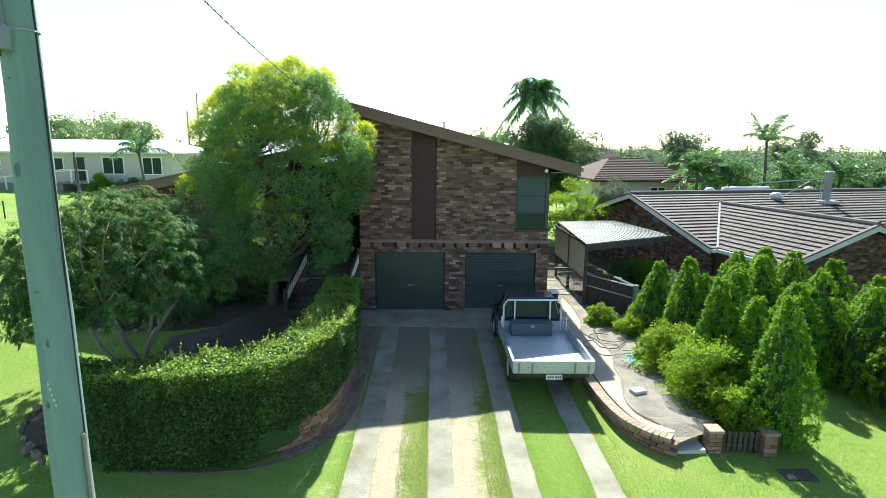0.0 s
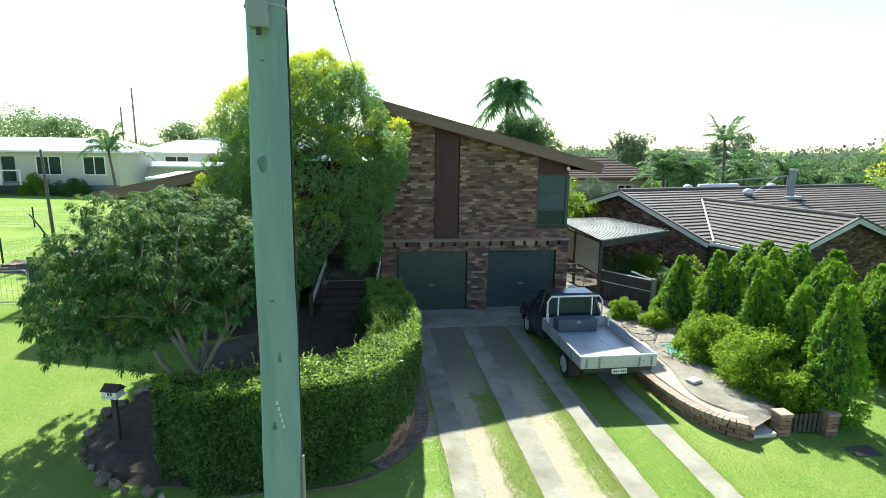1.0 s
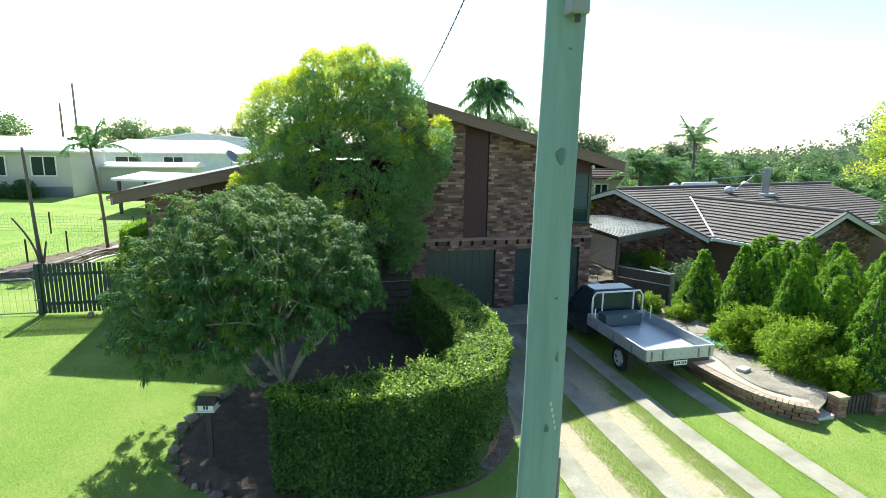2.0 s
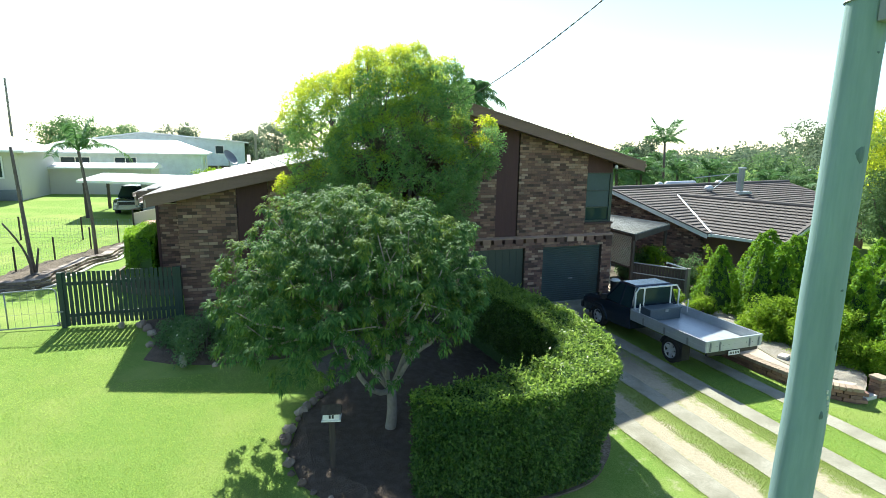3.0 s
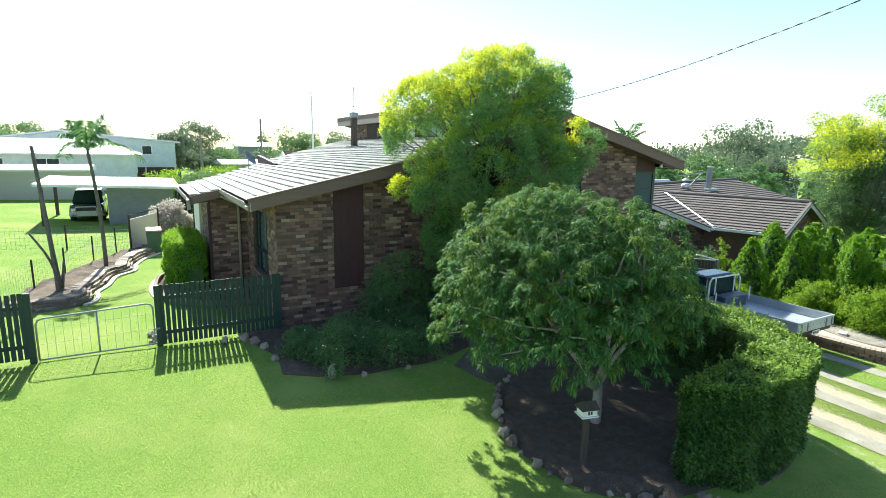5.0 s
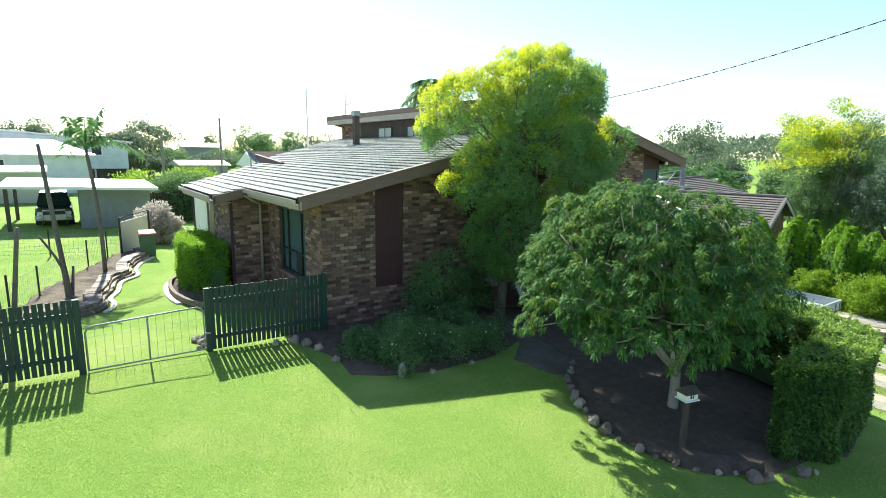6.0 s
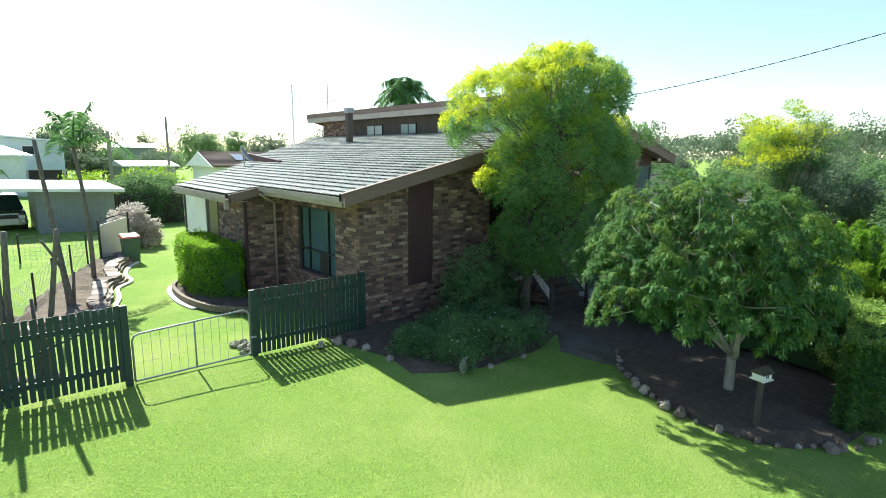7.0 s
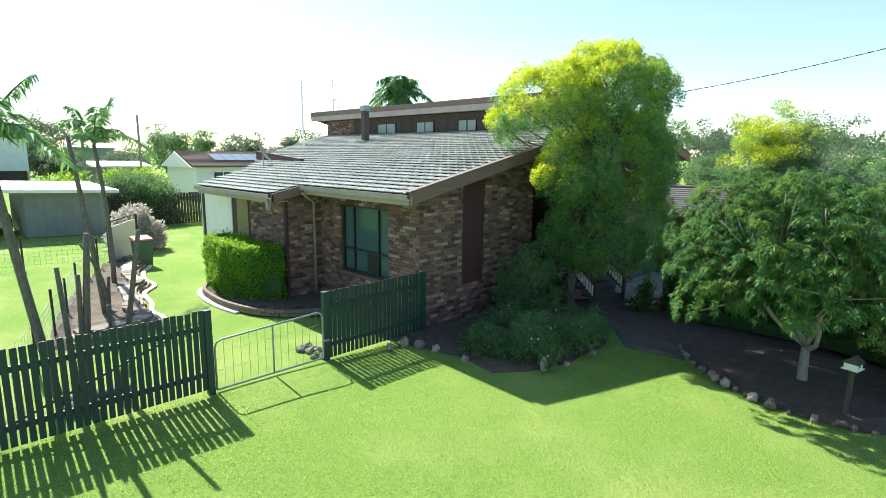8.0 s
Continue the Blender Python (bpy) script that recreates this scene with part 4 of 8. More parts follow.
def build_flue():
    f = thing("flue", (-4.55, 27.3, wing_roof(-4.55)), "grey square metal flue with a cowl on the roof", "flue")
    z = wing_roof(-4.55)
    part("pipe", Geo().box((-4.67, 27.18, z - 0.1), (-4.43, 27.42, z + 1.28)), TIMBER_DARK, f, bevel=0.01)
    part("cowl", Geo().box((-4.71, 27.14, z + 1.30), (-4.39, 27.46, z + 1.52)), GALV, f, bevel=0.02)
    part("flashing", Geo().box((-4.85, 27.0, z - 0.02), (-4.25, 27.6, z + 0.06)), GALV, f)


build_flue()


def build_lamp():
    b = thing("eave_light", (3.66, 17.3, 4.8), "small white globe light under the roof corner", "lamp")
    g = Geo()
    g.lathe([(0.0, -0.07), (0.045, -0.05), (0.065, 0.0), (0.045, 0.05), (0.02, 0.07)], pose(3.66, 17.3, 4.82), 14)
    part("globe", g, WHITE_PAINT, b, smooth=True)
    part("stem", Geo().tube([(3.66, 17.3, 4.88), (3.66, 17.3, 5.02)], 0.015, 6), BLACK, b)


build_lamp()


def build_steps():
    s = thing("entry_steps", (-3.65, 16.2, 0.2), "dark timber entry steps up to the landing", "steps")
    for k in range(6):
        z = 0.32 + 0.165 * k
        y = 15.85 + 0.27 * k
        x = -4.50 + 0.062 * k
        part("tread", Geo().box((x, y, z - 0.05), (x + 1.72, y + 0.30, z)), TIMBER_DARK, s, bevel=0.006)
        part("riser", Geo().box((x + 0.02, y + 0.26, z - 0.02), (x + 1.70, y + 0.285, z + 0.13)), TIMBER_DARK, s)
    part("landing", Geo().box((-5.58, 17.45, 1.05), (-2.48, 20.9, 1.17)), CONCRETE, s)
    part("landing_wall", Geo().box((-4.7, 17.5, 0.0), (-2.5, 17.6, 1.05)), BRICK, s)
    for xa, xb in ((-4.60, -4.24), (-2.78, -2.50)):
        r = thing("stair_rail", (xa, 16.0, 0.4), "dark stair rail with white upright balusters", "railing", "stair rails")
        a, b = Vector((xa, 16.12, 0.66)), Vector((xb, 17.58, 1.66))
        for h, t in ((0.44, 0.05), (0.04, 0.045)):
            part("rail", Geo().hexa([(p.x + dx, p.y, p.z + h + dz) for dz in (-t, 0) for p, dx in ((a, -0.03), (a, 0.03), (b, 0.03), (b, -0.03))]), TIMBER_DARK, r)
        part("post", Geo().box((xa - 0.05, a.y - 0.09, 0.1), (xa + 0.05, a.y, a.z + 0.50)), TIMBER_DARK, r, bevel=0.006)
        part("post", Geo().box((xb - 0.05, b.y, 0.3), (xb + 0.05, b.y + 0.09, b.z + 0.50)), TIMBER_DARK, r, bevel=0.006)
        n = 13
        for k in range(n):
            q = a.lerp(b, (k + 0.5) / n)
            part("baluster", Geo().box((q.x - 0.016, q.y - 0.03, q.z + 0.035), (q.x + 0.016, q.y + 0.03, q.z + 0.395)), WHITE_PAINT, r)


build_steps()

# ---- front garden ----


def in_poly(x, y, poly):
    c = False
    for (x0, y0), (x1, y1) in zip(poly, poly[1:] + poly[:1]):
        if (y0 > y) != (y1 > y) and x < (x1 - x0) * (y - y0) / (y1 - y0) + x0:
            c = not c
    return c


def hedge_thing(name, poly, base, top, count, label, category, mat, size, tip, shrink=0.10, bulge=0.10, taper=0.0, shoots=0):
    """A clipped hedge: a dark solid core and a skin of small leaves over its sides and top."""
    cx, cy = sum(p[0] for p in poly) / len(poly), sum(p[1] for p in poly) / len(poly)
    h = thing(name, (cx, cy, base), label, category)
    line = [Vector((*p, 0)) for p in poly]
    n = len(line)
    inner = []
    for i in range(n):
        d = (line[(i + 1) % n] - line[i - 1]).normalized()
        q = line[i] + Vector((-d.y, d.x, 0)) * (shrink + taper)
        inner.append((q.x, q.y))
    # Solid fill blocks the view through; its dark colour is the shade inside.
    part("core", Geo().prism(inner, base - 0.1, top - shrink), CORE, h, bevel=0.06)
    seg = [(line[i], line[(i + 1) % n]) for i in range(n)]
    lens = np.array([(b - a).length for a, b in seg])
    side_area = lens.sum() * (top - base)
    xs, ys = [p[0] for p in poly], [p[1] for p in poly]
    tops = [(x, y) for x, y in zip(RNG.uniform(min(xs), max(xs), 60000), RNG.uniform(min(ys), max(ys), 60000)) if in_poly(x, y, poly)]
    top_area = (max(xs) - min(xs)) * (max(ys) - min(ys)) * len(tops) / 60000
    n_side = int(count * side_area / (side_area + top_area))
    pts, ways = [], []
    pick = RNG.choice(n, n_side, p=lens / lens.sum())
    for i in pick:
        a, b = seg[i]
        p = a.lerp(b, RNG.random())
        d = (b - a).normalized()
        o = Vector((d.y, -d.x, 0))
        z = base + (top - base) * RNG.random() ** 0.9
        if name == "hedge" and p.x > -3.1 and p.y > 8.5 and z < 0.46 + 0.08 * noise.noise(p * 3):
            continue
        p = p - o * taper * (1 - (z - base) / (top - base)) ** 1.2
        q = p + o * (bulge * 1.6 * noise.noise(Vector((p.x * 1.9, p.y * 1.9, z * 1.9))) - 0.03 - 0.09 * max(0.0, (z - top + 0.25) / 0.25) ** 2 + RNG.normal(0, 0.025))
        pts.append((q.x, q.y, z))
        ways.append((o.x, o.y, 0.35))
    for x, y in tops[:count - n_side]:
        pts.append((x, y, top - 0.03 + bulge * 1.4 * noise.noise(Vector((x * 1.7, y * 1.7, 9))) + RNG.normal(0, 0.022)))
        ways.append((0, 0, 1.0))
    pts, out = np.array(pts), np.array(ways)
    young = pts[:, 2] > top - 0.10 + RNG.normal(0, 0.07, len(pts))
    side = np.cross(out, RNG.normal(0, 1, out.shape))
    for mask, piece_name, m, note in ((~young, "foliage", mat, ""), (young, "new_growth", tip, "lighter, sunlit-toned young leaves over the clipped top")):
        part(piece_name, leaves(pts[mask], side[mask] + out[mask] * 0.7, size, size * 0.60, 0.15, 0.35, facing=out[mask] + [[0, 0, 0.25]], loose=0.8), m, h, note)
    if shoots:
        # stray shoots that have grown out since the last clipping
        k = RNG.choice(np.flatnonzero(young), shoots)
        base = np.repeat(pts[k], 9, 0)
        up = np.repeat(out[k] * 0.5 + RNG.normal(0, 0.3, (shoots, 3)) + [[0, 0, 0.8]], 9, 0)
        s = np.tile(np.linspace(0.0, 1.0, 9), shoots)[:, None] * np.repeat(RNG.uniform(0.05, 0.14, shoots), 9)[:, None]
        part("shoot_growth", leaves(base + up * s, up + RNG.normal(0, 0.7, base.shape), size, size * 0.55, 0.15, 0.3), tip, h, "stray leafy shoots")
    return h


HEDGE = [(-6.25, 8.5), (-5.5, 8.0), (-4.2, 8.0), (-3.1, 8.3), (-2.45, 8.95), (-1.98, 9.9), (-1.76, 11.5), (-1.85, 13.0), (-2.1, 14.6), (-3.0, 14.8), (-2.85, 12.5), (-2.8, 11.0), (-3.05, 9.9), (-3.6, 9.25), (-4.3, 8.95), (-5.5, 8.85), (-6.25, 8.78)]
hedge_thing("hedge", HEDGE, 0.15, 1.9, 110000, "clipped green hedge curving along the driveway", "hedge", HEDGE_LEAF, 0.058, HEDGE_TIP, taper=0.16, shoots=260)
hedge_thing("box_hedge", [(-12.35, 22.3), (-11.45, 21.9), (-11.38, 24.6), (-11.6, 25.4), (-12.4, 25.2), (-12.6, 23.6)], 0.72, 2.28, 24000, "clipped square hedge beside the house wall", "hedge", BOX_LEAF, 0.060, BOX_LEAF, shoots=60)


def build_beds():
    bed = [(-7.75, 9.4), (-7.45, 8.95), (-6.6, 8.45), (-5.4, 8.3), (-4.2, 8.35), (-3.4, 8.7), (-2.7, 9.2), (-2.25, 9.8), (-2.05, 11.5), (-2.1, 13.0), (-2.2, 15.2), (-2.5, 17.4), (-5.0, 17.4), (-5.6, 14.6), (-6.0, 13.2), (-6.9, 12.4), (-7.6, 11.4), (-7.9, 10.3)]
    tagged(part("garden_bed", patch_on_ground(bed, 0.06), MULCH, None), "dark mulched garden bed under the trees", "garden bed", kind="structure")
    bed2 = [(-11.1, 17.25), (-10.65, 15.9), (-10.75, 14.9), (-10.1, 14.5), (-9.1, 14.2), (-7.4, 14.2), (-6.2, 14.7), (-5.6, 15.9), (-5.0, 17.6), (-10.2, 17.75), (-11.1, 17.7)]
    tagged(part("garden_bed", patch_on_ground(bed2, 0.06), MULCH, None), "dark garden bed along the house front", "garden bed", kind="structure")
    gap = [(-7.2, 13.85), (-6.95, 13.0), (-6.75, 12.45), (-5.9, 13.1), (-5.5, 14.5), (-5.1, 15.95), (-4.9, 17.3), (-5.3, 17.3), (-5.7, 15.8), (-6.3, 14.55)]
    tagged(part("earth_path", patch_on_ground(gap, 0.045), EARTH, None), "bare shaded earth path to the entry steps", "path", kind="structure")
    # stones that edge the beds
    rim = smooth_line([(-6.1, 13.0), (-6.95, 12.35), (-7.62, 11.4), (-7.92, 10.4), (-7.8, 9.5), (-7.4, 8.95), (-6.7, 8.35), (-5.9, 8.1)], 12)
    k, run = 0, 0.0
    while k < len(rim) - 1:
        p = rim[k]
        stone(p.x + random.uniform(-0.04, 0.04), p.y + random.uniform(-0.04, 0.04), random.choice((0.05, 0.06, 0.075, 0.09, 0.12)))
        run = 0.0
        want = random.uniform(0.17, 0.3)
        while k < len(rim) - 1 and run < want:
            run += (rim[k + 1] - rim[k]).length
            k += 1
    for x, y, s in ((-11.15, 17.2, 0.13), (-10.95, 16.9, 0.12), (-10.8, 16.5, 0.11), (-10.72, 15.7, 0.09), (-9.2, 14.15, 0.07), (-8.2, 14.1, 0.07)):
        stone(x, y, s)
    st = Geo()
    blob(st, (-9.86, 14.3, gz(-9.86, 14.3) + 0.12), (0.08, 0.07, 0.16), 5)
    solo("white_stone", st, CONCRETE, "upright whitish stone at the edge of the bed", "stone", smooth=True)
    st = Geo()
    blob(st, (-11.6, 17.15, gz(-11.6, 17.15) + 0.08), (0.08, 0.08, 0.10), 6)
    solo("pale_stone", st, CONCRETE, "rounded pale stone by the fence", "stone", smooth=True)


def blob(g, c, r, seed, lat=6, lon=9, rough=0.55):
    """An uneven rounded lump."""
    o = len(g.v)
    for i in range(lat + 1):
        th = math.pi * i / lat
        for j in range(lon):
            ph = 2 * math.pi * j / lon
            d = Vector((math.sin(th) * math.cos(ph), math.sin(th) * math.sin(ph), math.cos(th)))
            k = 1 + rough * noise.noise(d * 1.3 + Vector((seed * 3.1, seed * 1.7, 0)))
            g.v.append((c[0] + d.x * r[0] * k, c[1] + d.y * r[1] * k, c[2] + d.z * r[2] * k))
    for i in range(lat):
        for j in range(lon):
            a, b = o + i * lon + j, o + i * lon + (j + 1) % lon
            g.f.append((a + lon, b + lon, b, a))


def stone(x, y, s):
    g = Geo()
    blob(g, (x, y, gz(x, y) + s * 0.35), (s, s * random.uniform(0.7, 1.0), s * random.uniform(0.7, 1.0)), random.random() * 50)
    solo("border_stone", g, STONE, "rough stone edging the mulched bed", "stone", "bed border stones", smooth=False)


build_beds()
heap = Geo()
for k in range(16):
    q = random.uniform(0.04, 0.10)
    a, b = -13.02 + random.uniform(-0.12, 0.22), 18.0 + random.uniform(-0.35, 0.55)
    blob(heap, (a, b, gz(a, b) + q * 0.4), (q, q * 0.8, q * 0.8), k * 1.3, 5, 8)
solo("stone_heap", heap, CONCRETE, "small heap of pale rubble beside the fence post", "stones")


def build_hedge_wall():
    """Low red brick wall under the hedge along the drive."""
    line = smooth_line([(-4.1, 8.5), (-3.4, 8.8), (-2.75, 9.22), (-2.27, 9.78), (-2.03, 10.5), (-1.98, 11.6), (-2.02, 13.2), (-2.16, 15.2)], 16)
    w = thing("retaining_wall", (-1.6, 11, gz(-1.6, 11)), "low red brick wall under the hedge", "brick wall")
    spots, pos, i = [], 0.0, 0
    acc = [0.0]
    for a, b in zip(line, line[1:]):
        acc.append(acc[-1] + (b - a).length)

    def at(s):
        s = max(0.0, min(acc[-1] - 1e-4, s))
        j = next(j for j in range(len(acc) - 1) if acc[j + 1] >= s)
        t = (s - acc[j]) / max(1e-6, acc[j + 1] - acc[j])
        return line[j].lerp(line[j + 1], t), (line[j + 1] - line[j]).normalized()
    for c in range(6):
        s = 0.06 * (c % 2)
        while s < acc[-1]:
            p, d = at(s)
            z = gz(p.x, p.y) + 0.0 + c * 0.086
            spots.append(Matrix.Translation((p.x, p.y, z + 0.04)) @ Matrix.Rotation(math.atan2(d.y, d.x), 4, "Z") @ Matrix.Diagonal((1, 2.4, 1, 1)))
            s += 0.242
    pieces("brick", brick_mesh, RED_BRICK, spots, w)
    g = Geo()
    ribbon(g, line[28:], -0.02, 0.34, 0.006)
    k = Geo()
    ribbon(k, smooth_line([(-5.0, 8.05), (-4.1, 8.2), (-3.2, 8.5), (-2.5, 9.05), (-2.1, 9.6)], 10), 0.03, 0.03, 0.006, 0.1)
    tagged(part("kerb", k, SOIL, None), "thin weathered concrete edging before the hedge", "kerb", kind="structure")
    tagged(part("leaf_litter_strip", g, LITTER, None), "strip of stones and leaf litter beside the hedge wall", "gravel", kind="structure")


build_hedge_wall()


def big_tree():
    x, y = -5.2, 16.6
    t = thing("tree", (x, y, gz(x, y)), "dense fine-leaved tree with golden tips before the house", "tree")
    tr = Geo()
    base = Vector((x, y, gz(x, y) - 0.1))
    fork = base + Vector((0.15, -0.05, 1.5))
    limb(tr, base, fork, 0.17, 0.13, 0.03, 6, 10)
    # the lobes of the crown: centre, half sizes, share of golden tufts
    lobes = [((-4.40, 16.1, 6.55), (1.60, 1.55, 1.20), 0.95), ((-3.55, 16.1, 6.0), (1.15, 1.1, 1.0), 0.45), ((-6.05, 17.25, 6.0), (1.10, 1.2, 0.98), 0.95), ((-2.5, 15.7, 5.35), (0.72, 0.8, 0.75), 0.85),
             ((-4.35, 16.4, 4.6), (2.0, 1.85, 1.6), 0.12), ((-7.0, 15.95, 4.25), (0.42, 0.45, 0.4), 0.9), ((-6.1, 16.0, 4.6), (0.95, 0.9, 0.9), 0.35), ((-4.5, 15.9, 2.9), (1.85, 1.5, 1.2), 0.0), ((-5.1, 15.4, 5.3), (1.15, 0.9, 1.1), 0.2)]
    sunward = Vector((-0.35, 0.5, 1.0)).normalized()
    env, rad, golden = [], [], []
    for k in range(42000):
        c, h, share = lobes[k % len(lobes)]
        d = Vector(RNG.normal(0, 1, 3)).normalized()
        s = random.uniform(0.84, 1.04) if k % 6 else random.uniform(0.5, 0.84)
        q = Vector((c[0] + d.x * h[0] * s, c[1] + d.y * h[1] * s, c[2] + d.z * h[2] * s))
        depth = max(1 - math.sqrt(sum(((q[i] - o[0][i]) / o[1][i]) ** 2 for i in range(3))) for o in lobes if o[0] != c)
        if depth > 0.24 or q.z < (2.35 if q.x > -4.6 else 1.9) or noise.noise(q * 0.95 + Vector((7, 3, 1))) > 0.34:
            continue
        if q.y > 16.9 and q.z < wing_roof(q.x) + 0.45 or q.x > -2.7 and q.y > 16.7:
            continue
        if all((q - e).length > 0.52 for e in env):
            env.append(q)
            rad.append(random.uniform(0.30, 0.50))
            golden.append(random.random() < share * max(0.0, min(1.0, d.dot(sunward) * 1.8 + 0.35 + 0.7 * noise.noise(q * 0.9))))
    heads = []
    for k in range(12):
        a = k * 0.7
        e = fork + Vector((math.cos(a) * random.uniform(0.6, 1.5) + 0.6, math.sin(a) * random.uniform(0.3, 1.0) - 0.2, random.uniform(1.3, 3.6)))
        limb(tr, fork, e, 0.09, 0.045, 0.08, 6, 8)
        heads.append(e)
    for q in env:
        e = min(heads, key=lambda v: (v - q).length)
        limb(tr, e, q, 0.028, 0.007, 0.12, 4, 5)
    part("trunk", tr, BARK, t, smooth=True)
    per = 880
    c = np.repeat(np.array(env), per, 0)
    r = np.repeat(np.array(rad), per)[:, None]
    d = unit(RNG.normal(0, 1, c.shape))
    away = unit(c - np.array([[-4.5, 16.5, 4.2]])) + [[0, 0, 0.5]]
    d = np.where((d * away).sum(1)[:, None] < -0.35, -d, d)
    # each tuft is lumpy itself, and drawn out towards the light
    lump = np.array([noise.noise(Vector(v)) for v in (d * 2.3 + c * 3.1)])[:, None]
    pts = c + d * [[0.95, 0.95, 1.0]] * r * (RNG.uniform(0.45, 1.0, (len(c), 1)) ** 0.6 + 0.5 * lump)
    puff_gold = np.repeat(np.array(golden), per)
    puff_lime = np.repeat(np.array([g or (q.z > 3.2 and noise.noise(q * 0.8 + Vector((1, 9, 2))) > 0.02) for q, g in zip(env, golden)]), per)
    # Sunlight put into leaf colour: gold and lime on each tuft's sunward side.
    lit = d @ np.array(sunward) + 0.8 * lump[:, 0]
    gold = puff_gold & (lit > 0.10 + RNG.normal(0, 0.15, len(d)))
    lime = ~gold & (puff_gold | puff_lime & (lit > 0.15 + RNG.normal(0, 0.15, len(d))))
    clear = ~((pts[:, 1] > 17.25) & (pts[:, 2] < 3.97 + 0.22 * (pts[:, 0] + 10.85) + 0.08)) & ~((pts[:, 0] > -2.5) & (pts[:, 1] > 17.1)) & ~((pts[:, 0] > -3.2) & (pts[:, 1] > 17.1) & (pts[:, 2] > 6.3))
    side = unit(np.cross(d, RNG.normal(0, 1, d.shape)))
    for mask, name, mat, label in ((clear & ~gold & ~lime, "crown", TREE_LEAF, ""), (clear & lime, "young_foliage", LIME_LEAF, "lime-green leaves towards the sun"), (clear & gold, "new_growth", GOLD_LEAF, "golden-yellow new leaves towards the sun")):
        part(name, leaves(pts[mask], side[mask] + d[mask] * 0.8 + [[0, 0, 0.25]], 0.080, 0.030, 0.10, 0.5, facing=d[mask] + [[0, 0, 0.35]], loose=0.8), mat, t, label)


big_tree()


def rosettes(spots, outs, count, length, width, name="foliage"):
    """Whorls of long leaves that spread from a shoot's tip and hang, like small umbrellas."""
    pts, ways = [], []
    for p, o in zip(spots, outs):
        axis = (Vector(o) * 0.8 + Vector((0, 0, 0.7))).normalized()
        u = axis.orthogonal().normalized()
        w = axis.cross(u)
        a0 = random.random() * 6.28
        for k in range(int(count * random.uniform(0.75, 1.2))):
            a, lift = a0 + 2.399 * k, random.uniform(-0.25, 0.7)
            out = u * math.cos(a) + w * math.sin(a)
            pts.append(Vector(p) + axis * (0.05 * lift) + out * 0.01)
            ways.append(out + axis * lift)
    return long_leaves(np.array(pts), np.array(ways), length, width, 0.5, name)


def mango_tree():
    x, y = -6.12, 10.5
    t = thing("mango_tree", (x, y, gz(x, y)), "round mango tree with drooping glossy leaves in the mulched bed", "tree")
    base = Vector((x, y, gz(x, y) - 0.08))
    tr = Geo()
    fork = base + Vector((0.05, 0.02, 0.85))
    limb(tr, base, fork, 0.105, 0.085, 0.04, 6, 10)
    heads = []
    for k in range(6):
        a = k * 1.047 + 0.5
        e = fork + Vector((math.cos(a) * 0.9 - 0.15, math.sin(a) * 0.8 + 0.1, random.uniform(0.85, 1.4)))
        limb(tr, fork, e, 0.056, 0.032, 0.09, 6, 8)
        heads.append(e)
    spots, outs = [], []
    C = Vector((-6.57, 10.96, 2.71))
    heads_of_leaves, ways = [], []
    tries = 0
    while len(heads_of_leaves) < 230 and tries < 9000:
        tries += 1
        d = Vector(RNG.normal(0, 1, 3)).normalized()
        if d.z < -0.34:
            continue
        s = (0.86 + 0.10 * random.random()) if random.random() < 0.8 else random.uniform(0.55, 0.8)
        k = 0.97 + 0.12 * noise.noise(d * 2.2 + Vector((9, 5, 1))) + 0.12 * noise.noise(d * 5.0)
        up = 1.9 if d.z > 0 else 2.3 if d.x + 0.5 * d.y < -0.3 else 1.1
        p = C + Vector((d.x * 2.36, d.y * 2.34, d.z * up)) * s * k
        if all((p - q).length > 0.36 for q in heads_of_leaves):
            heads_of_leaves.append(p)
            ways.append(d)
    for p, d in zip(heads_of_leaves, ways):
        axis = (d * 0.6 + Vector((0, 0, 0.9))).normalized()
        r = random.uniform(0.19, 0.29)
        for k in range(11):
            o = Vector(RNG.normal(0, 1, 3)).normalized()
            if o.dot(axis) < -0.1:
                o = -o
            spots.append(p + o * r + axis * (0.02 - 0.10 * (1 - o.dot(axis))))
            outs.append((o + d * 0.4).normalized())
    for p in random.sample(spots, 110):
        e = min(heads, key=lambda q: (q - p).length)
        limb(tr, e, p.lerp(C, 0.10), 0.026, 0.008, 0.12, 4, 5)
    part("trunk", tr, PALE_BARK, t, smooth=True)
    young = [noise.noise(p * 1.6 + Vector((2, 7, 4))) + random.uniform(-0.3, 0.3) > 0.30 for p in spots]
    part("foliage", rosettes([p for p, v in zip(spots, young) if not v], [d for d, v in zip(outs, young) if not v], 27, 0.108, 0.021), MANGO_LEAF, t)
    part("new_growth", rosettes([p for p, v in zip(spots, young) if v], [d for d, v in zip(outs, young) if v], 26, 0.104, 0.020), MANGO_TIP, t, "paler yellow-green new leaves")
    core = [p.lerp(C, random.uniform(0.14, 0.34)) for p in random.sample(spots, min(800, len(spots)))]
    part("inner_foliage", rosettes(core, [(p - C).normalized() for p in core], 24, 0.13, 0.026), MANGO_LEAF, t)


mango_tree()


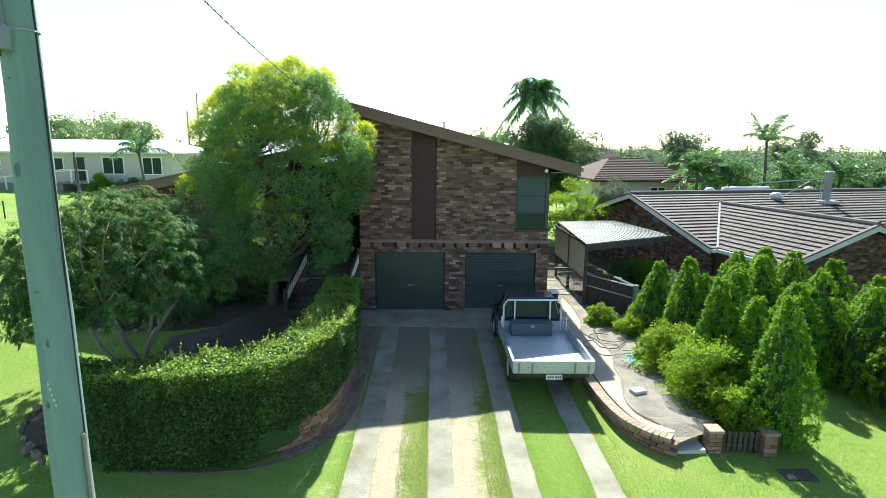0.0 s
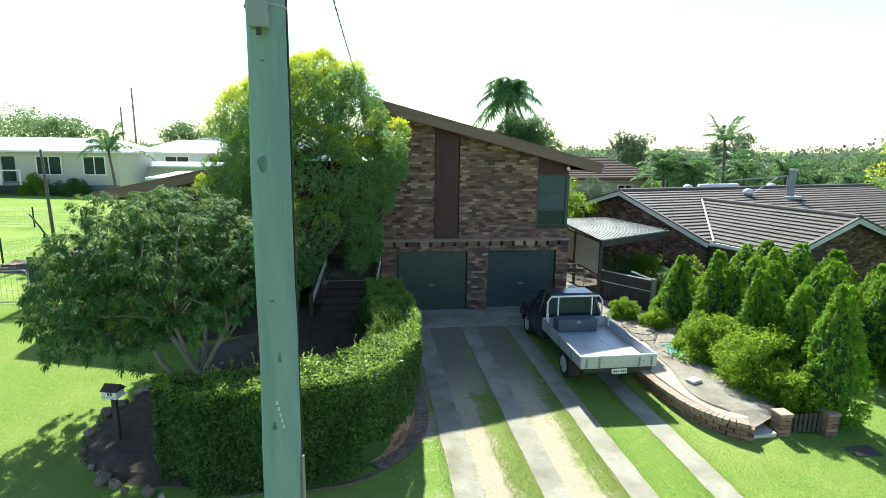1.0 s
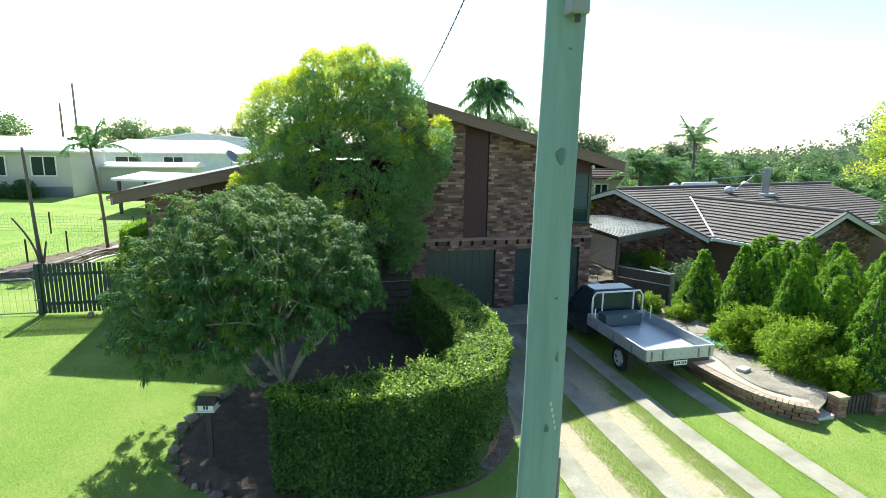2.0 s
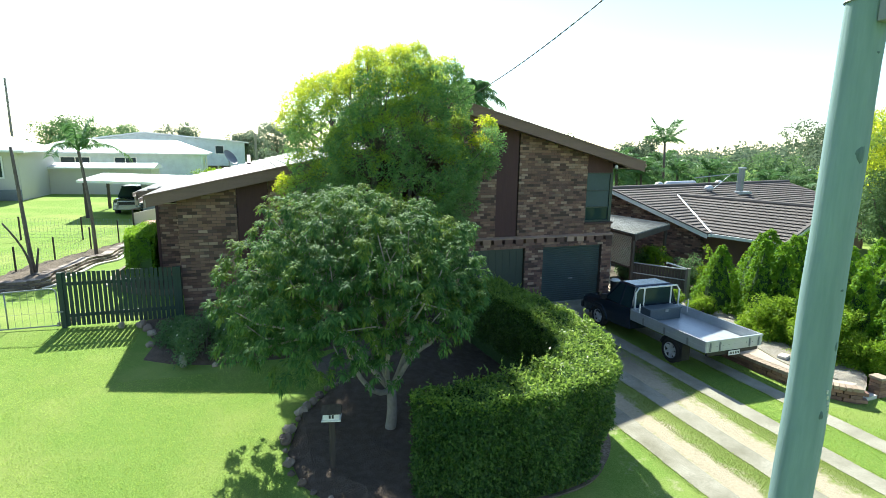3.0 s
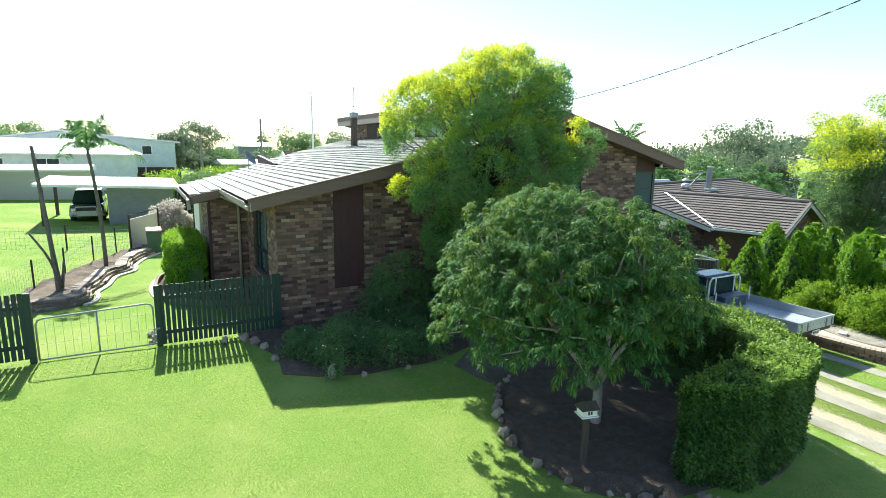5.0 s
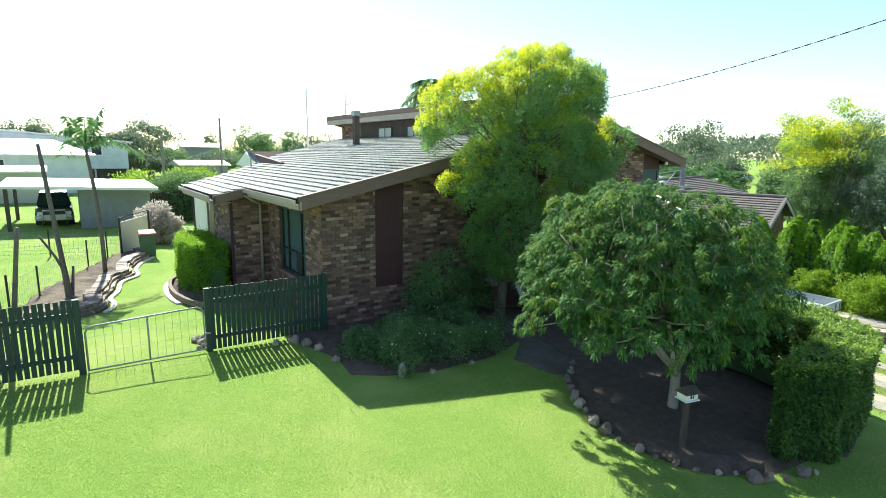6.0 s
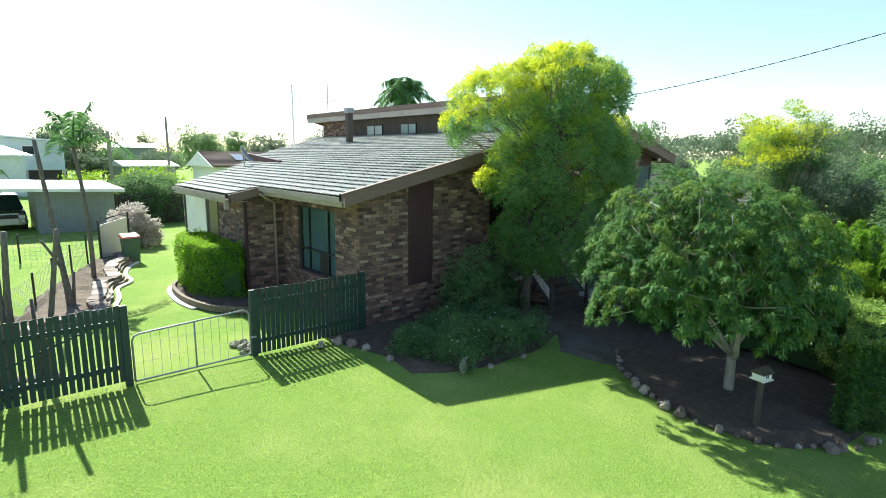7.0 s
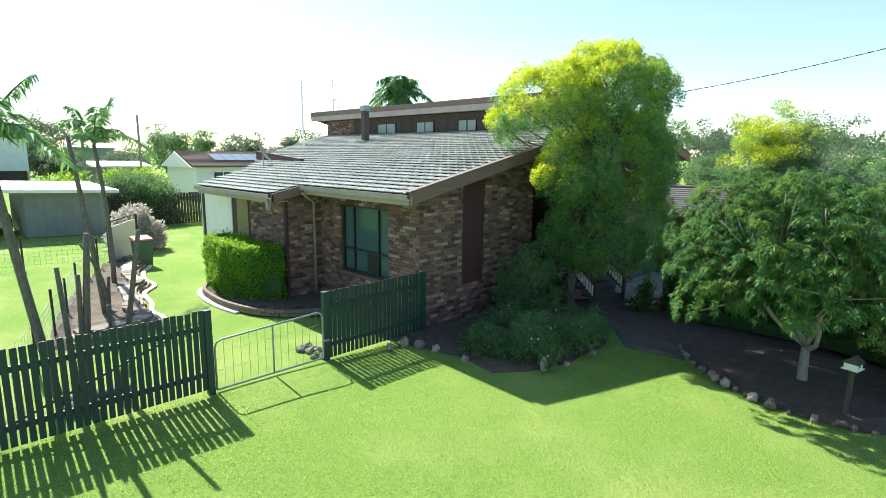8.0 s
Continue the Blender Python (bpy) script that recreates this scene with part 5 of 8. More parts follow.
def shrub(name, x, y, w, h, mat, label, count=60, per=60, size=0.08, group="", base=None, flower=0, wy=None):
    """A loose bush: stems and clumps of leaves."""
    z = gz(x, y) if base is None else base
    t = thing(name, (x, y, z), label, "shrub", group)
    st = Geo()
    cs, rs = [], []
    for k in range(count):
        d = Vector(RNG.normal(0, 1, 3)).normalized()
        d.z = abs(d.z)
        s = random.uniform(0.45, 0.92)
        q = Vector((x + d.x * w * s, y + d.y * (wy or w) * s, z + 0.12 + d.z * h * 0.85 * s))
        cs.append(q)
        rs.append(random.uniform(0.14, 0.24) * max(0.6, min(w, h)) * 1.1)
    for q in random.sample(cs, min(len(cs), 16)):
        limb(st, (x + random.uniform(-0.08, 0.08), y + random.uniform(-0.08, 0.08), z - 0.05), q, 0.018, 0.006, 0.12, 4, 5)
    part("branch_work", st, BARK, t)
    pts, d = clumps(cs, rs, per, 0.9, 0.2)
    keep = pts[:, 2] > z - 0.02
    part("foliage", leaves(pts[keep], d[keep] + [[0, 0, 0.4]], size, size * 0.5, 0.15, 0.6), mat, t)
    if flower:
        k = RNG.choice(len(pts), flower)
        part("flowers", leaves(pts[k] + d[k] * 0.05, d[k] + [[0, 0, 0.8]], 0.055, 0.05, 0.0, 0.9), FLOWER, t, "small white flowers", kind="stuff")
    return t


for args in ((-9.5, 14.85, 0.95, 1.0), (-8.4, 14.7, 0.95, 1.05), (-10.1, 15.7, 0.6, 0.65), (-7.3, 14.95, 0.9, 0.85), (-8.9, 15.9, 0.9, 0.9), (-7.6, 15.9, 0.8, 0.9)):
    shrub("flowering_shrub", *args, DULL_LEAF, "low dull-green shrub with white flowers", 60, 90, 0.06, "front bed shrubs", flower=26)
shrub("dark_shrub", -7.3, 16.6, 1.1, 2.6, DULL_LEAF, "tall dark shrub against the brick wall", 100, 90, 0.08)
shrub("dark_shrub", -6.0, 16.9, 0.8, 1.9, DULL_LEAF, "tall dark shrub against the brick wall", 50, 70, 0.09)
shrub("hedge_end_bush", -2.9, 15.3, 0.55, 1.3, HEDGE_LEAF, "small green bush at the foot of the steps", 40, 60, 0.07)


def mailbox():
    x, y = -7.25, 9.61
    z = gz(x, y)
    b = thing("mailbox", (x, y, z), "white house-shaped mailbox with a dark gabled roof on a post", "mailbox")
    part("post", Geo().box((x - 0.04, y - 0.04, z - 0.1), (x + 0.04, y + 0.04, z + 0.92)), TIMBER_DARK, b, bevel=0.006)
    top = z + 0.92
    m = pose(x, y, top, 0, 0, -14)
    body = part("body", Geo().box((-0.125, -0.095, 0.0), (0.125, 0.095, 0.11), m), WHITE_PAINT, b)
    part("roof", Geo().add([tuple(m @ Vector(q)) for q in ((-0.155, -0.13, 0.105), (0.155, -0.13, 0.105), (0.155, 0.13, 0.105), (-0.155, 0.13, 0.105), (-0.145, 0, 0.21), (0.145, 0, 0.21))],
                           [(3, 2, 1, 0), (0, 1, 5, 4), (2, 3, 4, 5), (1, 2, 5), (3, 0, 4)]), TIMBER_DARK, b)
    part("tray", Geo().box((-0.145, -0.125, -0.018), (0.145, 0.125, -0.001), m), WHITE_PAINT, b)
    for k in (0, 1):
        part("bar", Geo().box((-0.035 + 0.045 * k, -0.099, 0.025), (-0.005 + 0.045 * k, -0.0955, 0.08), m), BLACK, body)


mailbox()

# ---- fence, gate, side path ----


def picket_fence(xa, xb, y, lean, count, braces):
    """Dark green palings on two rails between posts."""
    z = gz((xa + xb) / 2, y)
    f = thing("picket_fence", ((xa + xb) / 2, y, z), "dark green timber paling fence", "fence", "front fences")
    for x in (xa, xb):
        part("post", Geo().box((x - 0.06, y - 0.055, z - 0.2), (x + 0.06, y + 0.055, z + 1.47)), DARK_GREEN, f, bevel=0.008)
    for h in (0.32, 1.16):
        part("rail", Geo().box((xa + 0.06, y + 0.005, z + h - 0.045), (xb - 0.06, y + 0.045, z + h + 0.045)), DARK_GREEN, f)
    if braces:
        part("brace", Geo().hexa([(xa + 0.1, y + 0.046, z + 0.3), (xa + 0.2, y + 0.046, z + 0.3), (xa + 0.2, y + 0.076, z + 0.3), (xa + 0.1, y + 0.076, z + 0.3), (xb - 0.3, y + 0.046, z + 1.2), (xb - 0.2, y + 0.046, z + 1.2), (xb - 0.2, y + 0.076, z + 1.2), (xb - 0.3, y + 0.076, z + 1.2)]), DARK_GREEN, f)
    w = 0.082
    for k in range(count):
        x = xa + 0.10 + (xb - xa - 0.2) * k / (count - 1)
        h = 1.42 + random.uniform(-0.012, 0.012)
        m = Matrix.Translation((x, y - 0.016, z + 0.05)) @ pose(0, 0, 0, 0, random.uniform(-0.35, 0.35), 0)
        part("paling", Geo().box((-w / 2, -0.009, 0), (w / 2, 0.009, h), m), DARK_GREEN, f)
    return f


picket_fence(-12.95, -10.22, 17.55, 0, 24, False)
picket_fence(-18.35, -15.32, 17.50, 0, 27, True)


def tube_gate():
    xa, xb, y = -15.22, -13.05, 17.5
    z = gz(-14, y) + 0.05
    g = thing("metal_gate", (xb, y, z), "grey tubular metal gate with wire mesh, closed", "gate")
    r = 0.12
    pts = [(xa, y, z), (xa, y, z + 0.9 - r), (xa + r * 0.3, y, z + 0.9 - r * 0.3), (xa + r, y, z + 0.9), (xb - r, y, z + 0.98), (xb - r * 0.3, y, z + 0.98 - r * 0.3), (xb, y, z + 0.98 - r), (xb, y, z), (xa, y, z)]
    part("gate_frame", Geo().tube(pts, 0.019, 8), GALV, g, smooth=True)
    part("upright", Geo().tube([((xa + xb) / 2, y, z), ((xa + xb) / 2, y, z + 0.94)], 0.018, 8), GALV, g, smooth=True)
    w = Geo()
    n = 14
    for k in range(1, n):
        x = xa + (xb - xa) * k / n
        w.tube([(x, y, z), (x, y, z + 0.9 + 0.08 * k / n)], 0.0035, 4, False)
    for k in (2, 4):
        w.tube([(xa, y, z + 0.17 * k), (xb, y, z + 0.18 * k)], 0.0025, 4, False)
    part("wire_mesh", w, GREY_STEEL, g)
    part("latch", Geo().box((xb - 0.02, y - 0.05, z + 0.35), (xb + 0.12, y - 0.03, z + 0.39)), GALV, g)


tube_gate()


def build_side():
    # pale kerb and brick edge of the planter by the side wall
    line = smooth_line([(-10.3, 20.2), (-11.2, 20.3), (-11.95, 20.65), (-12.55, 21.35), (-12.85, 22.4), (-12.87, 23.6), (-12.6, 24.8), (-11.6, 25.9)], 14)
    bed = [(p.x, p.y) for p in line] + [(-11.35, 25.9), (-11.35, 22.1), (-10.2, 22.0)]
    me = patch_on_ground(list(reversed(bed)), 0.16)
    tagged(part("planter_bed", me, MULCH, None), "dark planter bed along the side wall", "garden bed", kind="structure")
    p = thing("planter_wall", (-12.8, 21.5, gz(-12.8, 21.5)), "low curved planter wall of tan blocks with a pale kerb", "brick wall")
    spots = []
    acc = 0.0
    for c in range(2):
        s, nxt = 0.0, 0.12 * c
        for a, b in zip(line, line[1:]):
            ln = (b - a).length
            while nxt < s + ln:
                q = a.lerp(b, (nxt - s) / ln)
                d = b - a
                spots.append(Matrix.Translation((q.x, q.y, gz(q.x, q.y) + 0.055 + 0.09 * c)) @ Matrix.Rotation(math.atan2(d.y, d.x), 4, "Z") @ Matrix.Diagonal((1, 2.5, 1.05, 1)))
                nxt += 0.245
            s += ln
    pieces("block", brick_mesh, BLOCK, spots, p)
    k = Geo()
    ribbon(k, line[50:92], 0.20, -0.06, 0.03, 0.1)
    tagged(part("kerb", k, PALE_CONCRETE, None), "pale concrete mowing kerb round the planter", "kerb", kind="structure")
    # the retaining edge and the bare bank behind it
    edge = smooth_line([(-16.6, 21.5), (-15.7, 21.55), (-15.0, 21.75), (-14.6, 22.2), (-14.5, 22.8), (-14.55, 23.4), (-14.3, 24.3), (-14.1, 25.6), (-13.55, 26.5), (-13.5, 27.6), (-13.2, 28.8), (-12.65, 30.0), (-12.6, 31.4)], 12)
    k = Geo()
    ribbon(k, edge[30:], 0.02, 0.11, 0.03, 0.1)
    tagged(part("kerb", k, PALE_CONCRETE, None), "pale concrete kerb winding along the lawn path", "kerb", kind="structure")
    far = [(-17.0, 21.7), (-16.7, 23.2), (-15.9, 26.0), (-14.7, 29.0), (-13.6, 31.4)]
    out = [(q.x - 0.12, q.y) for q in edge] + list(reversed(far))
    tagged(part("soil_bank", patch_on_ground(out, 0.14, 0.3, rough=0.06), SOIL, None), "bare soil bank along the wire fence", "soil", kind="structure")
    w = thing("stone_edging", (-14.6, 23, gz(-14.6, 23)), "stacked flat sandstone edging of the bank", "edging")
    for layer in range(3):
        k = layer
        while k < len(edge) - 4:
            n = random.choice((3, 4, 5))
            seg = edge[k:k + n + 1]
            g = Geo()
            back = 0.10 + 0.07 * layer + random.uniform(-0.03, 0.03)
            z0 = 0.0 + 0.085 * layer
            o = 0
            for q, nx in zip(seg, seg[1:] + [seg[-1] * 2 - seg[-2]]):
                d = (nx - q).normalized()
                s = Vector((-d.y, d.x, 0))
                zz = gz(q.x, q.y)
                for off in (back + random.uniform(-0.02, 0.02), back + 0.36):
                    for h in (z0, z0 + 0.08 + random.uniform(-0.008, 0.008)):
                        p = q + s * off
                        g.v.append((p.x, p.y, zz + h))
            m = len(seg)
            for j in range(m - 1):
                c = 4 * j
                g.f += [(c + 1, c + 5, c + 7, c + 3), (c, c + 4, c + 5, c + 1), (c + 2, c + 3, c + 7, c + 6)]
            e = 4 * (m - 1)
            g.f += [(0, 1, 3, 2), (e, e + 2, e + 3, e + 1)]
            part("stone_slab", g, STONE, w)
            k += n
    # wire fence
    f = thing("wire_fence", (-16, 25, gz(-16, 25)), "sagging wire mesh fence on dark steel posts", "fence")
    line = [(-19.4, 16.0), (-18.2, 18.2), (-17.35, 20.4), (-16.75, 22.4), (-16.2, 24.2), (-15.6, 26.2), (-14.9, 28.4), (-14.2, 30.2), (-13.5, 31.6)]
    for x, y in line:
        z = gz(x, y)
        part("post", Geo().box((x - 0.025, y - 0.025, z - 0.2), (x + 0.025, y + 0.025, z + random.uniform(1.0, 1.15))), DARK_STEEL, f)
    wire = Geo()
    for (x0, y0), (x1, y1) in zip(line, line[1:]):
        for h in np.linspace(0.08, 0.95, 8):
            wire.tube([(x0, y0, gz(x0, y0) + h), ((x0 + x1) / 2, (y0 + y1) / 2, gz(x0, y0) + h - 0.03), (x1, y1, gz(x1, y1) + h)], 0.0028, 3, False)
        n = 14
        for k in range(n):
            x, y = x0 + (x1 - x0) * k / n, y0 + (y1 - y0) * k / n
            wire.tube([(x, y, gz(x, y) + 0.05), (x, y, gz(x, y) + 0.94)], 0.0028, 3, False)
    part("mesh_wire", wire, GALV, f)
    # the cross fence towards the back lawn
    f = thing("wire_fence", (-24, 34, gz(-24, 34)), "low wire mesh fence across the back lawn", "fence")
    wire = Geo()
    pts = [(-13.5 - 2.6 * k, 31.7 + 0.28 * k) for k in range(12)]
    for x, y in pts:
        part("post", Geo().box((x - 0.03, y - 0.03, gz(x, y) - 0.1), (x + 0.03, y + 0.03, gz(x, y) + 1.1)), DARK_STEEL, f)
    for (x0, y0), (x1, y1) in zip(pts, pts[1:]):
        for h in np.linspace(0.1, 1.0, 7):
            wire.tube([(x0, y0, gz(x0, y0) + h), (x1, y1, gz(x1, y1) + h)], 0.004, 3, False)
        for k in range(16):
            x, y = x0 + (x1 - x0) * k / 16, y0 + (y1 - y0) * k / 16
            wire.tube([(x, y, gz(x, y) + 0.05), (x, y, gz(x, y) + 1.0)], 0.004, 3, False)
    part("mesh_wire", wire, GALV, f)


build_side()


def side_trees():
    """Cut-back trunks on the bank and beside the fence."""
    def stump_group(x, y, stems, label):
        z = gz(x, y)
        t = thing("bare_tree", (x, y, z), label, "tree")
        for dx, dy, h, r, bend in stems:
            g = Geo()
            a, b = Vector((x + dx * 0.06, y + dy * 0.06, z - 0.05)), Vector((x + dx, y + dy, z + h))
            pts = [a.lerp(b, k) + Vector((-bend * math.sin(math.pi * k), 0, 0)) for k in np.linspace(0, 1, 8)]
            g.tube(pts, [r * (1.5 - 0.5 * min(1.0, 5 * k)) * (1 - 0.35 * k) for k in np.linspace(0, 1, 8)], 8)
            part("stem", g, BARK, t, smooth=True)
        g = Geo()
        blob(g, (x, y, z + 0.05), (0.24, 0.22, 0.14), x, 5, 9)
        part("root_flare", g, BARK, t, smooth=True)
        return t
    stump_group(-15.45, 23.55, [(-0.38, 0.48, 4.47, 0.075, 0.0), (-0.55, -0.5, 2.0, 0.045, -0.18), (0.12, 0.25, 1.0, 0.05, 0.0)], "leaning cut-back grey trunks on the bank")
    stump_group(-16.5, 18.5, [(0.40, -0.45, 2.85, 0.055, 0.0), (-0.05, -0.1, 1.6, 0.04, 0.0)], "upright cut grey stump behind the paling fence")
    stump_group(-16.98, 18.5, [(0.17, -0.4, 2.85, 0.065, 0.0), (0.02, -0.3, 2.2, 0.05, 0.0)], "upright cut grey stump behind the paling fence")
    stump_group(-17.1, 18.15, [(-0.18, -0.35, 2.42, 0.05, 0.0)], "upright cut grey stump behind the paling fence")


side_trees()


def lawn_blades():
    """Short grass blades over the near lawn and along the concrete strips."""
    n = 230000
    x = RNG.uniform(-22.0, -3.0, n)
    y = RNG.uniform(4.0, 17.6, n)
    keep = ~((x > -8.0) & (y > 8.2) & (y < 12.5)) & ~((x > -11.1) & (y > 13.8)) & ~((x > -6) & (y > 7.8))
    x, y = x[keep], y[keep]
    ex, ey = [], []
    for c in (-1.53, -0.07, 1.36, 1.84, 2.79, 3.27):
        m = 2200
        side = 1 if c in (-1.04, 0.39, 1.84, 3.27) else -1
        yy = RNG.uniform(7.0, 13.0, m)
        ex.append(c + side * np.abs(RNG.normal(0, 0.10, m)) - side * 0.025 * RNG.random(m))
        ey.append(yy)
    m = 42000
    ex.append(RNG.uniform(3.3, 11.0, m))
    ey.append(RNG.uniform(6.8, 11.5, m))
    for a, b in ((-0.62, -0.1), (0.95, 1.35), (1.86, 2.78)):
        m = 5500
        ex.append(RNG.uniform(a, b, m))
        ey.append(RNG.triangular(6.0, 8.0, 13.5, m))
    x, y = np.concatenate([x] + ex), np.concatenate([y] + ey)
    ok = ~((x > 3.7) & (x < 7.2) & (y > 9.2)) & ~((x > -1.53) & (x < -1.07)) & ~((x > -0.05) & (x < 0.37)) & ~((x > 1.38) & (x < 1.82)) & ~((x > 2.81) & (x < 3.25))
    x, y = x[ok], y[ok]
    z = np.array([gz(a, b) for a, b in zip(x, y)]) - 0.020
    pts = np.stack([x, y, z], 1)
    lane = (x > -2.0) & (x < 1.5)
    for mask, mat, label in ((~lane, GRASS_BLADE, "short mown grass blades on the lawn"), (lane, DRY_BLADE, "thin worn grass between the driveway strips")):
        ways = np.tile([[0.0, 0.0, 1.0]], (int(mask.sum()), 1))
        ob = part("grass", leaves(pts[mask], ways, 0.038, 0.010, 0.1, 0.6), mat, None)
        tagged(ob, label, "grass", kind="stuff")


lawn_blades()

# ---- east side: kerb wall, gravel path, conifers ----


def build_east_bed():
    kerb = smooth_line([(4.62, 9.25), (4.30, 9.52), (3.98, 10.05), (3.83, 10.9), (3.80, 12.0), (3.84, 13.3), (3.88, 14.6), (3.95, 16.0), (4.02, 17.4)], 14)
    top = 0.13
    # gravel terrace held by the wall
    far = [(5.5, 19.5), (6.3, 17.0), (6.9, 13.0), (6.4, 10.6), (5.6, 9.75), (5.2, 9.5)]
    outline = [(p.x + 0.1, p.y) for p in kerb] + [(4.2, 22.0), (5.2, 22.0)] + far
    g = Geo()
    bm = bmesh.new()
    bm.faces.new([bm.verts.new((x, y, 0)) for x, y in reversed(outline)])
    for k in np.arange(9.5, 22, 0.35):
        bmesh.ops.bisect_plane(bm, geom=bm.verts[:] + bm.edges[:] + bm.faces[:], plane_co=(0, k, 0), plane_no=(0, 1, 0))
    for k in np.arange(4.1, 6.9, 0.35):
        bmesh.ops.bisect_plane(bm, geom=bm.verts[:] + bm.edges[:] + bm.faces[:], plane_co=(k, 0, 0), plane_no=(1, 0, 0))
    for v in bm.verts:
        v.co.z = top - 0.06 + 0.05 * noise.noise(Vector((v.co.x * 1.5, v.co.y * 1.5, 2))) - (0.1 if v.co.y < 9.7 else 0)
    me = bpy.data.meshes.new("gravel_path")
    bm.to_mesh(me)
    bm.free()
    if me.polygons[0].normal.z < 0:
        me.flip_normals()
    tagged(part("gravel_path", me, GRAVEL, None), "grey gravel path with leaf litter", "gravel path", kind="structure")
    s = Geo()
    inner = smooth_line([(4.55, 9.75), (4.28, 10.3), (4.3, 11.0), (4.55, 11.9), (4.62, 12.6), (4.85, 13.5), (4.75, 14.4), (4.5, 15.1), (4.75, 16.2), (4.85, 17.4), (4.86, 19)], 10)
    n = len(inner)
    for i, p in enumerate(inner):
        q = kerb[min(len(kerb) - 1, int(i * len(kerb) / n))]
        s.v += [(q.x + 0.16, max(q.y, 9.45) if i else 9.5, top - 0.012), (p.x, p.y, top - 0.012)]
    s.f = [(2 * i, 2 * i + 1, 2 * i + 3, 2 * i + 2) for i in range(n - 1)]
    tagged(part("sand_strip", s, SAND, None), "pale sandy strip behind the kerb wall", "path", kind="structure")
    e = thing("path_edging", (4.6, 12, top), "thin concrete edging of the gravel path", "edging")
    for i in range(0, n - 4, 4):
        q = Geo()
        q.tube([inner[j] + Vector((0, 0, top)) for j in range(i, i + 5)], 0.028, 6)
        part("edging_piece", q, CONCRETE, e)
    # the wall: three courses and a capping of headers
    w = thing("kerb_wall", (3.9, 11.5, gz(3.9, 11.5)), "curved low brick wall with pale capping bricks", "brick wall")
    acc = [0.0]
    for a, b in zip(kerb, kerb[1:]):
        acc.append(acc[-1] + (b - a).length)

    def at(d):
        d = max(0.0, min(acc[-1] - 1e-4, d))
        j = next(j for j in range(len(acc) - 1) if acc[j + 1] >= d)
        t = (d - acc[j]) / (acc[j + 1] - acc[j])
        return kerb[j].lerp(kerb[j + 1], t), (kerb[j + 1] - kerb[j]).normalized()
    spots, caps = [], []
    for c in range(5):
        d = 0.12 * (c % 2)
        while d < acc[-1]:
            p, t = at(d)
            z = top - 0.13 - 0.086 * c
            if z > gz(p.x, p.y) - 0.1:
                spots.append(Matrix.Translation((p.x, p.y, z)) @ Matrix.Rotation(math.atan2(t.y, t.x), 4, "Z") @ Matrix.Diagonal((1, 4.4, 1, 1)))
            d += 0.243
    d = 0.05
    while d < acc[-1]:
        p, t = at(d)
        caps.append(Matrix.Translation((p.x, p.y, top - 0.042)) @ Matrix.Rotation(math.atan2(t.y, t.x) + math.pi / 2, 4, "Z") @ Matrix.Diagonal((0.98, 2.55, 1.05, 1)))
        d += 0.112
    pieces("brick", brick_mesh, RED_BRICK, spots, w)
    pieces("capping_brick", brick_mesh, PAVER, caps, w)
    # gate piers, slab and little picket gate
    for x in (5.52, 6.62):
        z = gz(x, 9.45)
        p = thing("brick_pier", (x, 9.45, z), "square brick gate pier", "brick pier", "gate piers")
        sp = []
        for c in range(5):
            for dx, dy, a in ((0, -0.065, 0), (0, 0.065, 0)) if c % 2 else ((-0.065, 0, 90), (0.065, 0, 90)):
                sp.append(Matrix.Translation((x + dx, 9.45 + dy, z + 0.03 + 0.086 * c)) @ pose(0, 0, 0, 0, 0, a) @ Matrix.Diagonal((1.1, 3.0, 1, 1)))
        pieces("brick", brick_mesh, RED_BRICK, sp, p)
        part("cap", Geo().box((x - 0.15, 9.30, z + 0.425), (x + 0.15, 9.60, z + 0.49)), PAVER, p, bevel=0.01)
    z = gz(6.07, 9.45)
    gt = thing("picket_gate", (6.07, 9.45, z), "small weathered picket gate between brick piers", "gate")
    for k in range(7):
        x = 5.74 + 0.11 * k
        part("paling", Geo().box((x - 0.035, 9.43, z + 0.03), (x + 0.035, 9.448, z + 0.44)), TIMBER_DARK, gt)
    for h in (0.12, 0.33):
        part("rail", Geo().box((5.69, 9.45, z + h), (6.45, 9.48, z + h + 0.05)), TIMBER_DARK, gt)
    part_ = Geo().prism([(4.72, 9.28), (5.36, 9.34), (5.36, 9.7), (4.85, 9.75)], gz(5, 9.5) - 0.1, gz(5, 9.5) + 0.05)
    solo("step_slab", part_, PALE_CONCRETE, "pale concrete threshold slab between wall and pier", "slab", bevel=0.01)
    fill = Geo().prism([(4.45, 9.42), (5.38, 9.72), (5.5, 10.1), (4.45, 10.1)], -0.5, lambda u, v: 0.086 if v > 9.8 else gz(5, 9.5) + 0.056)
    tagged(part("sand_fill", fill, SAND, None), "pale sandy landing behind the threshold slab", "path", kind="structure")
    z = gz(6.9, 8.75)
    solo("drain_cover", Geo().box((6.5, 8.6, z - 0.05), (7.1, 8.95, z + 0.015)), TIMBER_DARK, "dark drain cover in the grass", "drain cover", bevel=0.01)
    # loose things on the path
    hose = thing("garden_hose", (5.0, 14.0, top), "loops of dark garden hose on the gravel", "hose")
    for k in range(3):
        c = Vector((4.75 + 0.25 * k, 13.9 + 0.5 * k, top + 0.0))
        pts = [c + Vector((math.cos(a) * (0.45 + 0.1 * math.sin(3 * a + k)), math.sin(a) * 0.6, 0.0)) for a in np.linspace(k, k + 5.4, 26)]
        part("coil", Geo().tube(pts, 0.013, 6), BLACK if k else GREY_STEEL, hose, smooth=True)
    net = Geo()
